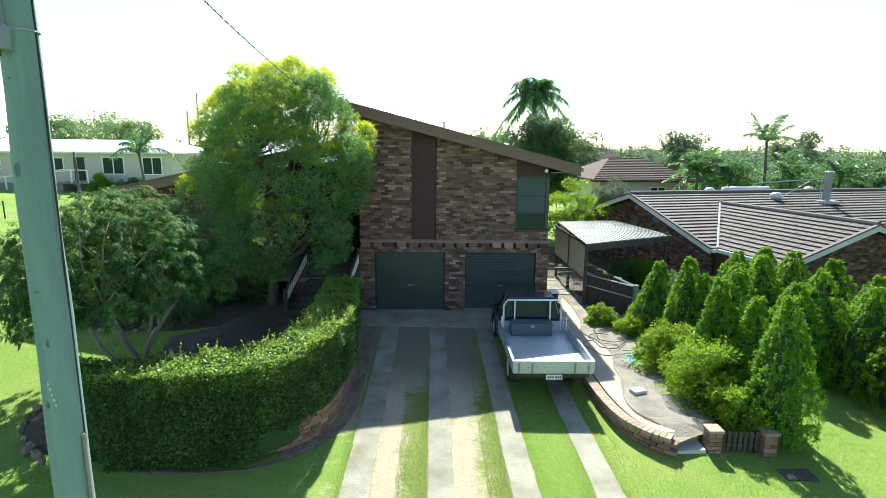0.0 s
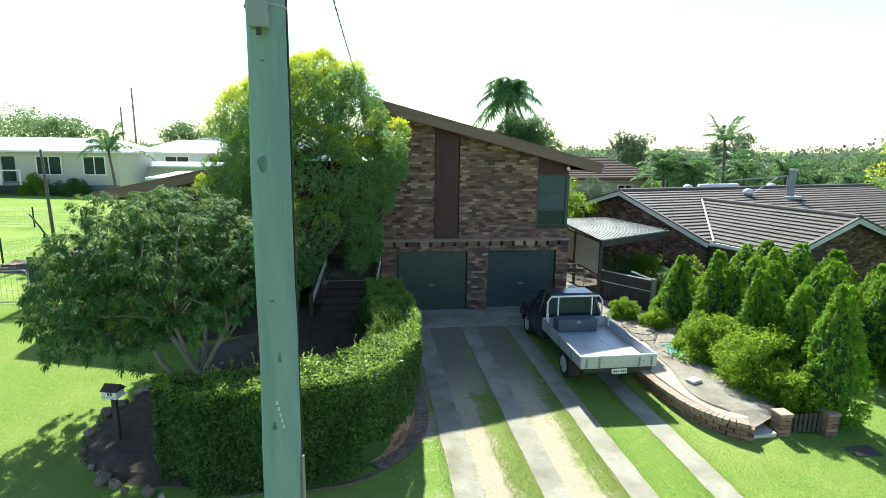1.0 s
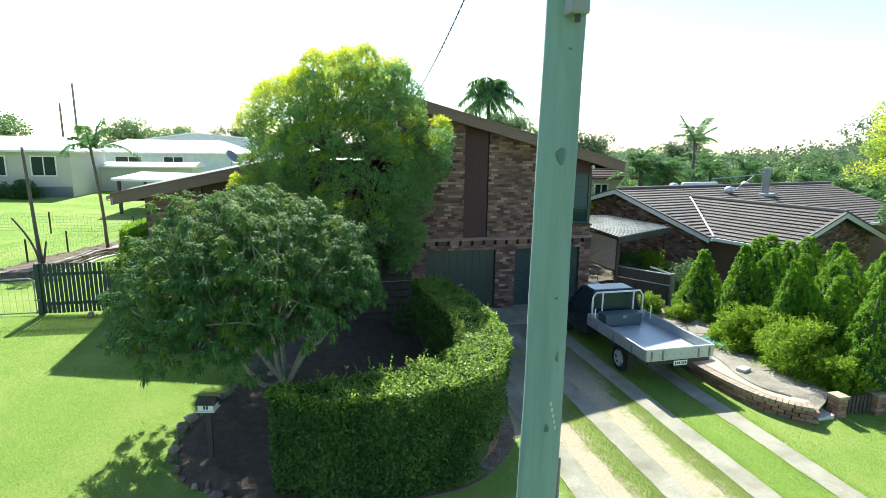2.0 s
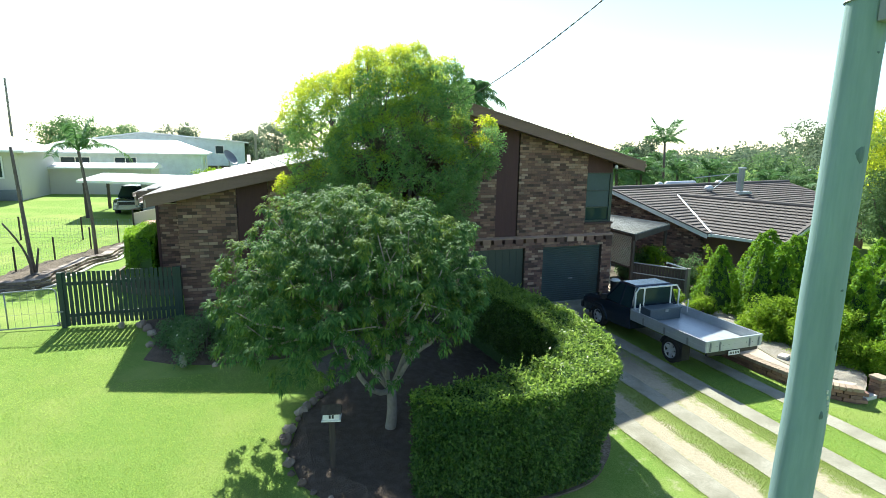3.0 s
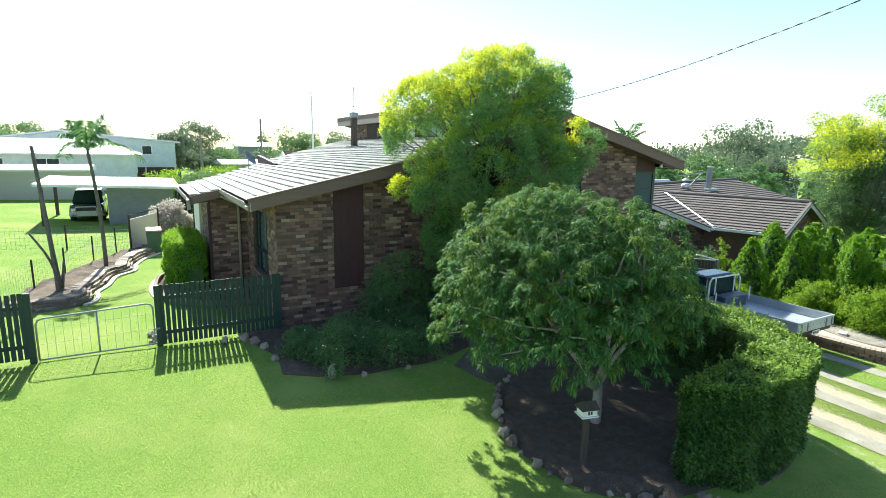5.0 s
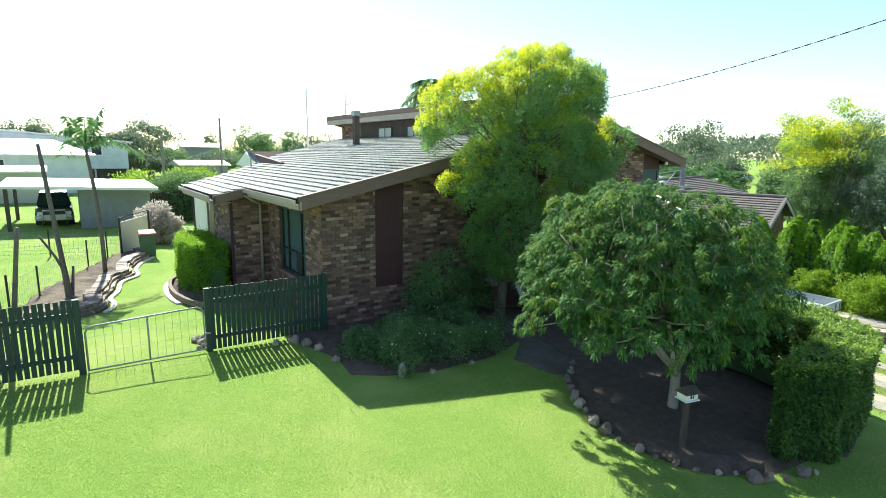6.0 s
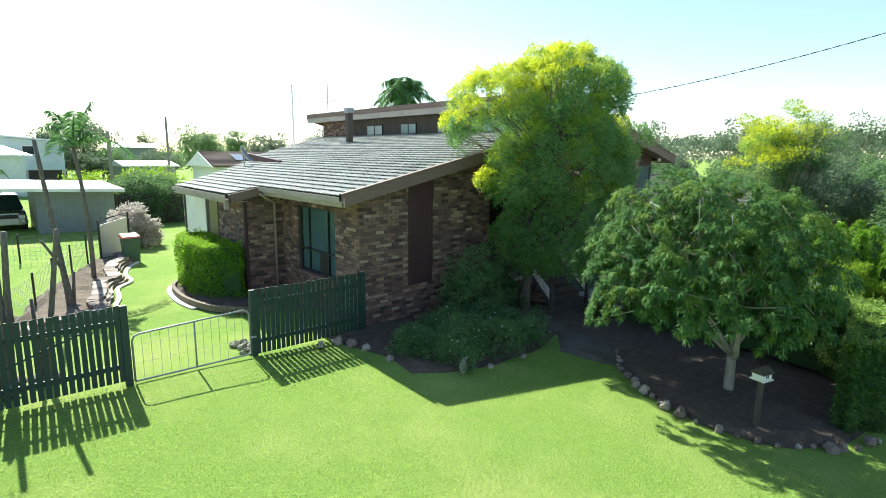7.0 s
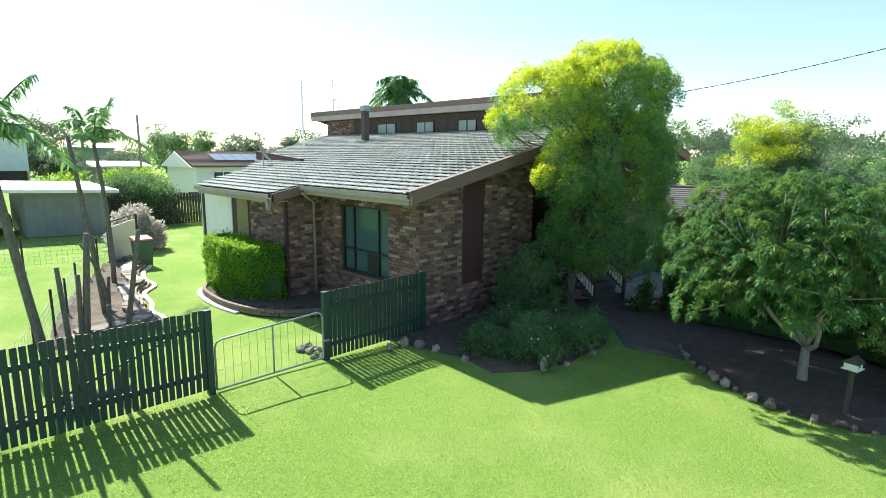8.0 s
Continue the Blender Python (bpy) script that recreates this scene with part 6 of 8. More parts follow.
    for k in range(22):
        a = Vector((5.25 + random.uniform(-0.25, 0.25), 12.9 + random.uniform(-0.45, 0.45), top + random.uniform(0, 0.05)))
        net.tube([a, a + Vector((random.uniform(-0.3, 0.3), random.uniform(-0.3, 0.3), 0.02)), a + Vector((random.uniform(-0.35, 0.35), random.uniform(-0.35, 0.35), 0.0))], 0.012, 4)
    solo("green_netting", net, surface("sea_green_plastic", (0.16, 0.42, 0.33), (0.2, 0.48, 0.38), 0.5), "heap of pale green garden netting", "netting")
    for x, y, a in ((4.72, 11.25, 20), (4.3, 16.4, 0), (4.35, 17.1, 15)):
        c, s_ = math.cos(radians(a)), math.sin(radians(a))
        solo("loose_paver", Geo().prism([(x + c * u - s_ * v, y + s_ * u + c * v) for u, v in ((-0.16, -0.1), (0.16, -0.1), (0.16, 0.1), (-0.16, 0.1))], top - 0.09, top + 0.012), PALE_CONCRETE, "loose pale paver on the gravel", "paver", "loose pavers")
    bn = thing("rubbish_bin", (4.12, 17.6, 0.05), "small dark bin with a white lid by the garage", "bin")
    part("body", Geo().lathe([(0.0, 0), (0.14, 0), (0.17, 0.62), (0.0, 0.62)], pose(4.14, 17.5, 0.07)), BLACK, bn, smooth=False)
    part("lid", Geo().lathe([(0.0, 0.08), (0.12, 0.07), (0.185, 0.02), (0.185, 0.0), (0.0, 0.0)], pose(4.14, 17.5, 0.70)), WHITE_PAINT, bn)


build_east_bed()


def conifer(x, y, w, h, seed, blunt=1.0):
    """A cypress: hundreds of small hanging sprays over a pointed form."""
    z = gz(x, y)
    t = thing("cypress", (x, y, z), "bright green pointed cypress shrub" if blunt < 0.5 else "broad rounded green cypress shrub", "conifer", "row of cypresses")
    tr = Geo().tube([(x, y, z - 0.05), (x, y, z + h * 0.8)], [0.06, 0.02], 7)
    part("trunk", tr, BARK, t)
    # Dark solid fill stands for the shaded inside between the sprays.
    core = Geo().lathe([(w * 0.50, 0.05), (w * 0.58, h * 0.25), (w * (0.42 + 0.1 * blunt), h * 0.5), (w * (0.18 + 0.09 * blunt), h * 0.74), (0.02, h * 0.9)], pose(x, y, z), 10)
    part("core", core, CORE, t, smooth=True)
    m = int(2 * math.pi * w * h * 0.75 / (0.0135 if x < 8.5 else 0.020))
    q = RNG.random(m) ** (1.25 if blunt < 1 else 1.05)
    a = RNG.random(m) * 2 * np.pi
    lump = np.array([noise.noise(Vector((math.cos(b) * 1.7 + seed, math.sin(b) * 1.7, c * h * 0.9 + seed))) + 0.6 * noise.noise(Vector((math.cos(b) * 4.6 + seed, math.sin(b) * 4.6, c * h * 2.4))) for b, c in zip(a, q)])
    prof = w * np.where(q < 0.24, 0.86 + 0.58 * q, 1.0 - (np.maximum(0, q - 0.24) / 0.76) ** (0.90 + 0.45 * blunt))
    r = prof * (0.93 + (0.16 if blunt < 0.5 else 0.27) * lump) + 0.02
    r = r * RNG.uniform(0.86, 1.0, m)
    out = np.stack([np.cos(a), np.sin(a), 0 * a], 1)
    root = np.stack([x + out[:, 0] * r, y + out[:, 1] * r, z + 0.08 + (h - 0.12) * q + 0.06 * lump], 1)
    per = 26
    R, O = np.repeat(root, per, 0), np.repeat(out, per, 0)
    size = np.repeat(RNG.uniform(0.75, 1.3, m) * (1.0 - 0.40 * q), per)[:, None]
    s = RNG.random((m * per, 1))
    # a spray rises outwards as a flat fan, and its tip nods over
    fan = np.cross(O, [[0, 0, 1.0]]) * RNG.normal(0, 0.030, (m * per, 1)) * (1.1 - 0.7 * s)
    along = O * (0.105 * np.sin(np.minimum(1.0, s * 1.2) * 1.6)) + np.array([[0, 0, 1.0]]) * (0.115 * np.sin(s * 2.5) - 0.10 * s ** 3)
    pts = R + (along + fan) * size + RNG.normal(0, 0.011, (m * per, 3))
    pts[:, 2] = np.maximum(pts[:, 2], z + 0.02)
    ways = O * (0.9 - 0.35 * s) + np.array([[0, 0, 1.0]]) * (1.0 - 1.9 * s)
    part("foliage", leaves(pts, ways, 0.064, 0.027, 0.15, 0.35, facing=O + [[0, 0, 0.9]], loose=0.5), CONIFER_LEAF, t)


for k, (x, y, w, h) in enumerate(((6.8, 15.4, 0.78, 2.45), (7.0, 13.93, 0.66, 2.95), (7.2, 13.4, 0.52, 2.65), (6.85, 12.1, 0.56, 2.85), (7.35, 12.3, 0.52, 3.0), (6.85, 11.55, 0.42, 2.35), (7.15, 11.1, 0.62, 2.7), (7.15, 10.05, 0.72, 3.05))):
    conifer(x, y, w, h, k * 3.7, 0.3)
for k, (x, y, w, h) in enumerate(((8.7, 14.6, 0.95, 2.75), (9.6, 14.9, 1.0, 2.95), (9.6, 16.2, 1.0, 2.8), (10.9, 16.9, 1.1, 2.85), (10.7, 15.2, 1.05, 3.05), (9.5, 13.2, 0.95, 2.6), (10.4, 13.6, 1.0, 2.85), (11.1, 12.6, 1.0, 2.75), (11.2, 11.4, 1.0, 2.7), (11.6, 10.3, 1.05, 2.75), (11.9, 9.3, 1.0, 2.7), (11.8, 15.0, 1.1, 2.95), (12.0, 13.6, 1.1, 2.8), (12.7, 12.2, 1.1, 2.85), (13.0, 10.7, 1.1, 2.85), (13.4, 14.4, 1.15, 2.95))):
    conifer(x, y, w, h, k * 5.3 + 60, 0.75)
shrub("yellow_shrub", 6.25, 11.2, 1.15, 1.95, SHRUB_LEAF, "loose yellow-green shrub by the gravel path", 150, 170, 0.075, "path shrubs", wy=1.25)
shrub("yellow_shrub", 6.05, 12.8, 0.95, 1.75, SHRUB_LEAF, "loose yellow-green shrub by the gravel path", 120, 160, 0.075, "path shrubs")
shrub("yellow_shrub", 6.3, 10.15, 0.75, 1.35, SHRUB_LEAF, "loose yellow-green shrub by the gravel path", 80, 150, 0.075, "path shrubs")
shrub("round_shrub", 5.4, 16.2, 0.55, 1.0, SHRUB_LEAF, "small round yellow-green shrub by the path", 54, 130, 0.065, "path shrubs")
shrub("round_shrub", 5.9, 15.2, 0.52, 0.95, SHRUB_LEAF, "small round yellow-green shrub by the path", 50, 130, 0.065, "path shrubs")
shrub("green_shrub", 8.6, 20.6, 0.85, 2.35, SHRUB_LEAF, "leafy green shrub before the carport", 70, 130, 0.08)
shrub("dark_shrub", 7.7, 20.9, 0.8, 1.8, DULL_LEAF, "dark leafy shrub before the carport", 60, 110, 0.09)

# ---- utility truck ----


def wheel(parent, x, y, z, r, w, side):
    m = Matrix.Translation((x, y, z)) @ pose(0, 0, 0, 0, 90 * side, 0)
    tyre = part("wheel", Geo().lathe([(r * 0.62, -w * 0.5), (r * 0.9, -w * 0.5), (r, -w * 0.36), (r, w * 0.36), (r * 0.9, w * 0.5), (r * 0.62, w * 0.5), (r * 0.62, -w * 0.5)], m, 26), RUBBER, parent, smooth=True)
    part("rim", Geo().lathe([(r * 0.64, w * 0.46), (r * 0.58, w * 0.48), (r * 0.55, w * 0.2), (0.0, w * 0.2)], m, 26), BLACK, tyre)
    for k in range(6):
        a = 60 * k
        part("spoke", Geo().hexa([tuple(m @ pose(0, 0, 0, 0, 0, a) @ Vector(q)) for q in ((0.03, -0.045, w * 0.2), (r * 0.6, -0.035, w * 0.2), (r * 0.6, 0.035, w * 0.2), (0.03, 0.045, w * 0.2), (0.03, -0.04, w * 0.46), (r * 0.6, -0.03, w * 0.47), (r * 0.6, 0.03, w * 0.47), (0.03, 0.04, w * 0.46))]), ALLOY, tyre)
    part("rim_edge", Geo().lathe([(r * 0.66, w * 0.44), (r * 0.65, w * 0.50), (r * 0.58, w * 0.50), (r * 0.57, w * 0.40)], m, 26), ALLOY, tyre)
    part("hub", Geo().lathe([(0.055, w * 0.2), (0.05, w * 0.45), (0.0, w * 0.46)], m, 14), ALLOY, tyre)


def shell(sections, close_ends=True):
    """A skin through cross sections, each a ring of points."""
    g = Geo()
    n = len(sections[0])
    for s in sections:
        g.v += [tuple(p) for p in s]
    for i in range(len(sections) - 1):
        for k in range(n):
            a, b = i * n + k, i * n + (k + 1) % n
            g.f.append((a, b, b + n, a + n))
    if close_ends:
        g.f.append(tuple(reversed(range(n))))
        g.f.append(tuple((len(sections) - 1) * n + k for k in range(n)))
    return g


def build_ute():
    cx = 2.71
    gr = gz(cx, 13.5) + 0.01
    u = thing("utility_truck", (cx, 13.6, gr), "dark blue utility truck with an aluminium tray on the driveway", "truck")
    R = 0.33
    for y in (12.25, 15.35):
        for side, x in ((-1, cx - 0.74), (1, cx + 0.74)):
            wheel(u, x, y, gr + R, R, 0.22, side)
    # body: bonnet and cab below the windows
    def ring(y, hw, zb, zt, soft=0.06):
        return [(cx - hw, y, zb), (cx + hw, y, zb), (cx + hw + 0.02, y, (zb + zt) / 2), (cx + hw - 0.01, y, zt - soft), (cx + hw - soft * 1.6, y, zt), (cx - hw + soft * 1.6, y, zt), (cx - hw + 0.01, y, zt - soft), (cx - hw - 0.02, y, (zb + zt) / 2)]
    body = shell([ring(13.88, 0.82, gr + 0.35, gr + 1.0), ring(14.5, 0.84, gr + 0.32, gr + 1.0), ring(14.95, 0.84, gr + 0.32, gr + 0.98), ring(15.35, 0.84, gr + 0.42, gr + 0.95), ring(16.0, 0.82, gr + 0.34, gr + 0.88), ring(16.28, 0.76, gr + 0.36, gr + 0.78)])
    part("body", body, NAVY, u, bevel=0.02)
    for y in (15.35,):
        for side in (-1, 1):
            part("wheel_arch", Geo().tube([(cx + side * 0.84, y + math.cos(a) * 0.42, gr + R + math.sin(a) * 0.42) for a in np.linspace(0, math.pi, 12)], 0.035, 6), NAVY, u, smooth=True)
    roof_z = gr + 1.62
    cab = Geo().hexa([(cx - 0.80, 13.90, gr + 0.97), (cx + 0.80, 13.90, gr + 0.97), (cx + 0.80, 15.10, gr + 0.97), (cx - 0.80, 15.10, gr + 0.97),
                      (cx - 0.64, 13.98, roof_z - 0.05), (cx + 0.64, 13.98, roof_z - 0.05), (cx + 0.64, 14.62, roof_z - 0.05), (cx - 0.64, 14.62, roof_z - 0.05)])
    cabin = part("cabin", cab, GLASS, u, "dark cabin glass")
    for q in (((-0.80, 13.90), (-0.64, 13.98)), ((0.80, 13.90), (0.64, 13.98)), ((0.80, 15.10), (0.64, 14.62)), ((-0.80, 15.10), (-0.64, 14.62)), ((-0.81, 14.4), (-0.65, 14.36)), ((0.81, 14.4), (0.65, 14.36))):
        (x0, y0), (x1, y1) = q
        part("pillar", Geo().tube([(cx + x0, y0, gr + 0.96), (cx + x1, y1, roof_z - 0.04)], 0.036, 6), NAVY, cabin)
    part("cab_roof", Geo().hexa([(cx - 0.68, 13.94, roof_z - 0.06), (cx + 0.68, 13.94, roof_z - 0.06), (cx + 0.68, 14.68, roof_z - 0.06), (cx - 0.68, 14.68, roof_z - 0.06), (cx - 0.60, 14.0, roof_z), (cx + 0.60, 14.0, roof_z), (cx + 0.60, 14.62, roof_z), (cx - 0.60, 14.62, roof_z)]), NAVY, u, bevel=0.03)
    part("rear_panel", Geo().box((cx - 0.80, 13.86, gr + 0.5), (cx + 0.80, 13.9, gr + 1.06)), NAVY, u)
    for side in (-1, 1):
        part("mirror", Geo().box((cx + side * 0.97 - 0.09, 14.92, gr + 1.0), (cx + side * 0.97 + 0.09, 15.0, gr + 1.16)), BLACK, u, bevel=0.02)
        part("headlight", Geo().box((cx + side * 0.58 - 0.16, 16.22, gr + 0.6), (cx + side * 0.58 + 0.16, 16.30, gr + 0.75)), SKYLIT, u, bevel=0.02)
    part("bumper", Geo().box((cx - 0.80, 16.24, gr + 0.34), (cx + 0.80, 16.36, gr + 0.55)), BLACK, u, bevel=0.03)
    # tray
    x0, x1, y0, y1, f, s = cx - 0.90, cx + 0.90, 11.08, 13.78, gr + 0.74, 0.25
    tray = part("tray", Geo().box((x0, y0, f - 0.05), (x1, y1, f)), ALU, u, "silver aluminium drop-side tray")
    for k in range(3):
        x = x0 + 0.03 + k * 0.582
        part("floor_sheet", Geo().box((x, y0 + 0.03, f), (x + 0.576, y1 - 0.03, f + 0.004)), ALU, tray)
    for side, x in ((-1, x0), (1, x1)):
        d = part("drop_side", Geo().box((x - 0.018, y0, f - 0.02), (x + 0.018, y1, f + s)), ALU, tray, bevel=0.006)
        part("lip", Geo().box((x - 0.026, y0, f + s - 0.03), (x + 0.026, y1, f + s)), ALU, d, bevel=0.005)
        part("lip", Geo().box((x - 0.026, y0, f + 0.06), (x + 0.026, y1, f + 0.085)), ALU, d)
        for y in (y0 + 0.55, y0 + 1.35, y0 + 2.15):
            part("latch", Geo().box((x + side * 0.018 - 0.012, y - 0.03, f - 0.03), (x + side * 0.018 + 0.012, y + 0.03, f + 0.16)), GALV, d)
    tg = part("tailgate", Geo().box((x0, y0 - 0.018, f - 0.02), (x1, y0 + 0.018, f + s)), ALU, tray, bevel=0.006)
    part("lip", Geo().box((x0 - 0.01, y0 - 0.028, f + s - 0.035), (x1 + 0.01, y0 + 0.028, f + s + 0.004)), ALU, tg, bevel=0.005)
    for x in (x0 + 0.12, x0 + 0.42, x1 - 0.42, x1 - 0.12):
        part("latch", Geo().box((x - 0.018, y0 - 0.04, f - 0.02), (x + 0.018, y0 - 0.018, f + 0.2)), GREY_STEEL, tg)
    part("headboard", Geo().box((x0, y1 - 0.02, f), (x1, y1 + 0.02, f + s + 0.02)), ALU, tray)
    hb = [(x0 + 0.12, y1, f), (x0 + 0.12, y1, f + 0.72), (x0 + 0.22, y1, f + 0.86), (x1 - 0.22, y1, f + 0.86), (x1 - 0.12, y1, f + 0.72), (x1 - 0.12, y1, f)]
    part("rack", Geo().tube(hb, 0.026, 8), WHITE_PAINT, tray, "white tubular headboard rack", smooth=True)
    for x in (x0 + 0.42, x1 - 0.42):
        part("rack_bar", Geo().tube([(x, y1, f + 0.2), (x, y1, f + 0.85)], 0.022, 8), WHITE_PAINT, tray)
    for x in (x0 + 0.04, x1 - 0.04):
        part("rear_bar", Geo().tube([(x, y1 - 0.3, f + 0.1), (x, y1 - 0.3, f + 0.5)], 0.018, 6), WHITE_PAINT, tray)
    part("chassis", Geo().box((cx - 0.42, y0 + 0.15, f - 0.22), (cx + 0.42, y1, f - 0.052)), BLACK, u)
    part("rear_beam", Geo().box((x0 + 0.08, y0 + 0.02, f - 0.15), (x1 - 0.08, y0 + 0.07, f - 0.052)), BLACK, u)
    for k in range(9):
        x = x0 + 0.14 + 0.19 * k
        part("bolt", Geo().box((x - 0.009, y0 - 0.024, f + 0.09), (x + 0.009, y0 - 0.018, f + 0.108)), BLACK, tg)
    pl = part("number_plate", Geo().box((cx - 0.16, y0 - 0.012, f - 0.19), (cx + 0.20, y0 + 0.0, f - 0.075)), WHITE_PAINT, u, "white plate with dark bars")
    for k in range(6):
        x = cx - 0.125 + 0.05 * k + (0.02 if k > 2 else 0)
        part("bar", Geo().box((x, y0 - 0.0155, f - 0.16), (x + 0.03, y0 - 0.0122, f - 0.105)), BLACK, pl)
    for side, x in ((-1, cx - 0.74), (1, cx + 0.74)):
        part("mudflap", Geo().box((x - 0.13, 11.82, gr + 0.2), (x + 0.13, 11.84, f - 0.06)), BLACK, u)
        part("guard", Geo().tube([(x, 12.25 + math.cos(a) * 0.4, gr + R + math.sin(a) * 0.32) for a in np.linspace(0.3, math.pi - 0.3, 9)], 0.08, 5), BLACK, u)
    b = thing("toolbox", (cx - 0.15, 13.3, f), "grey-blue steel toolbox standing in the truck tray", "toolbox")
    part("box", Geo().box((cx - 0.62, 13.32, f + 0.009), (cx + 0.46, 13.70, f + 0.30)), TOOLBOX, b, bevel=0.012)
    part("lid", Geo().box((cx - 0.64, 13.30, f + 0.302), (cx + 0.48, 13.72, f + 0.345)), TOOLBOX, b, bevel=0.012)
    part("latch", Geo().box((cx - 0.12, 13.285, f + 0.25), (cx - 0.02, 13.30, f + 0.32)), GALV, b)


build_ute()

# ---- power pole and wires ----


def build_pole():
    x, y = -3.684, 4.95
    z = gz(x, y)
    p = thing("power_pole", (x, y, z), "weathered green-grey timber power pole", "power pole")

    def shaft(up):
        """Middle and radius of the slightly leaning, tapered shaft at a height over the ground."""
        return Vector((x + 0.0081 * up + 0.006 * math.sin(up * 2.2), y + 0.0012 * up + 0.005 * math.cos(up * 3.1), z + up)), 0.184 - 0.0054 * up + 0.002 * math.sin(up * 5.0)
    g = Geo()
    ups = [-0.3 + 10.6 * k / 40 for k in range(41)]
    g.tube([shaft(u)[0] for u in ups], [shaft(u)[1] for u in ups], 20)
    part("shaft", g, POLE_WOOD, p, smooth=True)
    part("conduit", Geo().tube([shaft(u)[0] + Vector((0.196 - 0.0054 * u, -0.03, 0)) for u in (0.0, 1.4, 2.75)], 0.018, 8), TIMBER_GREY, p)
    part("cable", Geo().tube([shaft(u)[0] + Vector((0.190 - 0.0054 * u, 0, 0)) for u in (2.6, 4.4, 6.3, 8.5)], 0.009, 6), BLACK, p)
    box_at = shaft(6.47)[0] + Vector((-0.02, -0.21, 0))
    b = part("fuse_box", Geo().box((box_at.x - 0.07, box_at.y - 0.07, box_at.z - 0.11), (box_at.x + 0.07, box_at.y + 0.07, box_at.z + 0.10)), GREY_STEEL, p, "small grey metal box", bevel=0.012)
    part("bracket", Geo().box((box_at.x - 0.035, box_at.y - 0.05, box_at.z + 0.10), (box_at.x + 0.035, box_at.y + 0.075, box_at.z + 0.32)), GREY_STEEL, b, bevel=0.006)
    part("gland", Geo().tube([(box_at.x, box_at.y - 0.02, box_at.z - 0.16), (box_at.x, box_at.y - 0.02, box_at.z - 0.11)], 0.022, 8), BLACK, b)
    part("strap", Geo().tube([shaft(6.55)[0] + Vector((math.cos(t) * (shaft(6.55)[1] + 0.004), math.sin(t) * (shaft(6.55)[1] + 0.004), 0)) for t in np.linspace(0, 2 * math.pi, 25)], 0.010, 5), GALV, p, "thin metal strap")

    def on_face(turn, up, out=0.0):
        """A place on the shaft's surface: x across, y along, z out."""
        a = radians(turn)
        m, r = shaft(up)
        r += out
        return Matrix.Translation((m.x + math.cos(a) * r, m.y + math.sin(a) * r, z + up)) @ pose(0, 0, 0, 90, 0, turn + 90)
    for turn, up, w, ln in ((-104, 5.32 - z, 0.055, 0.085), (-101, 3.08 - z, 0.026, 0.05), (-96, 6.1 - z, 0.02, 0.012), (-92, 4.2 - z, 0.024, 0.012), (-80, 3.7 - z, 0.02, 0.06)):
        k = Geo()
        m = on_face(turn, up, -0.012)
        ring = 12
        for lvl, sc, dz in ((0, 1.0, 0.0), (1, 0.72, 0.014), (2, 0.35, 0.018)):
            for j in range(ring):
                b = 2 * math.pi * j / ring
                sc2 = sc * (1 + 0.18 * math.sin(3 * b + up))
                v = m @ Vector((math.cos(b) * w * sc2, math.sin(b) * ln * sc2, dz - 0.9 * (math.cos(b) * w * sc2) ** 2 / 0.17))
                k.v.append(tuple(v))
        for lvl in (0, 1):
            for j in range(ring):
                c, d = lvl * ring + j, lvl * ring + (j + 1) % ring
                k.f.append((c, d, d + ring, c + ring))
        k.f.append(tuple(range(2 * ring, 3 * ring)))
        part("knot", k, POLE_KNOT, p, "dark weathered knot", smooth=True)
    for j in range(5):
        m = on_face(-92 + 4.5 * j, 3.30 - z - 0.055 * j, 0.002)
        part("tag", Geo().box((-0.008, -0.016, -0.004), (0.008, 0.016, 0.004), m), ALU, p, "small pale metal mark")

    def wire(name, a, c, sag, label):
        """Two insulated strands twisted round each other."""
        a, c = Vector(a), Vector(c)
        w = thing(name, a, label, "wire", "overhead wires")
        n = int((c - a).length * 22)
        side = (c - a).cross(Vector((0, 0, 1))).normalized()
        for k, mat in ((0, BLACK), (1, GREY_STEEL)):
            pts = []
            for t in np.linspace(0, 1, n):
                g = 2 * math.pi * t * (c - a).length / 0.42 + math.pi * k
                pts.append(a.lerp(c, t) - Vector((0, 0, sag * 4 * t * (1 - t))) + (side * math.cos(g) + Vector((0, 0, math.sin(g)))) * 0.0065)
            part("strand", Geo().tube(pts, 0.0065, 5), mat, w, smooth=True)
    wire("service_wire", (x + 0.12, y + 0.08, 8.4), (-2.75, 17.16, 6.52), 0.36, "twisted service cable from pole to roof edge")
    wire("street_wire", tuple(box_at + Vector((0, 0, 0.26))), (x - 9.0, y - 2.5, z + 9.9), 0.25, "twisted cable running from pole along the street")


build_pole()

# ---- the neighbour to the east ----


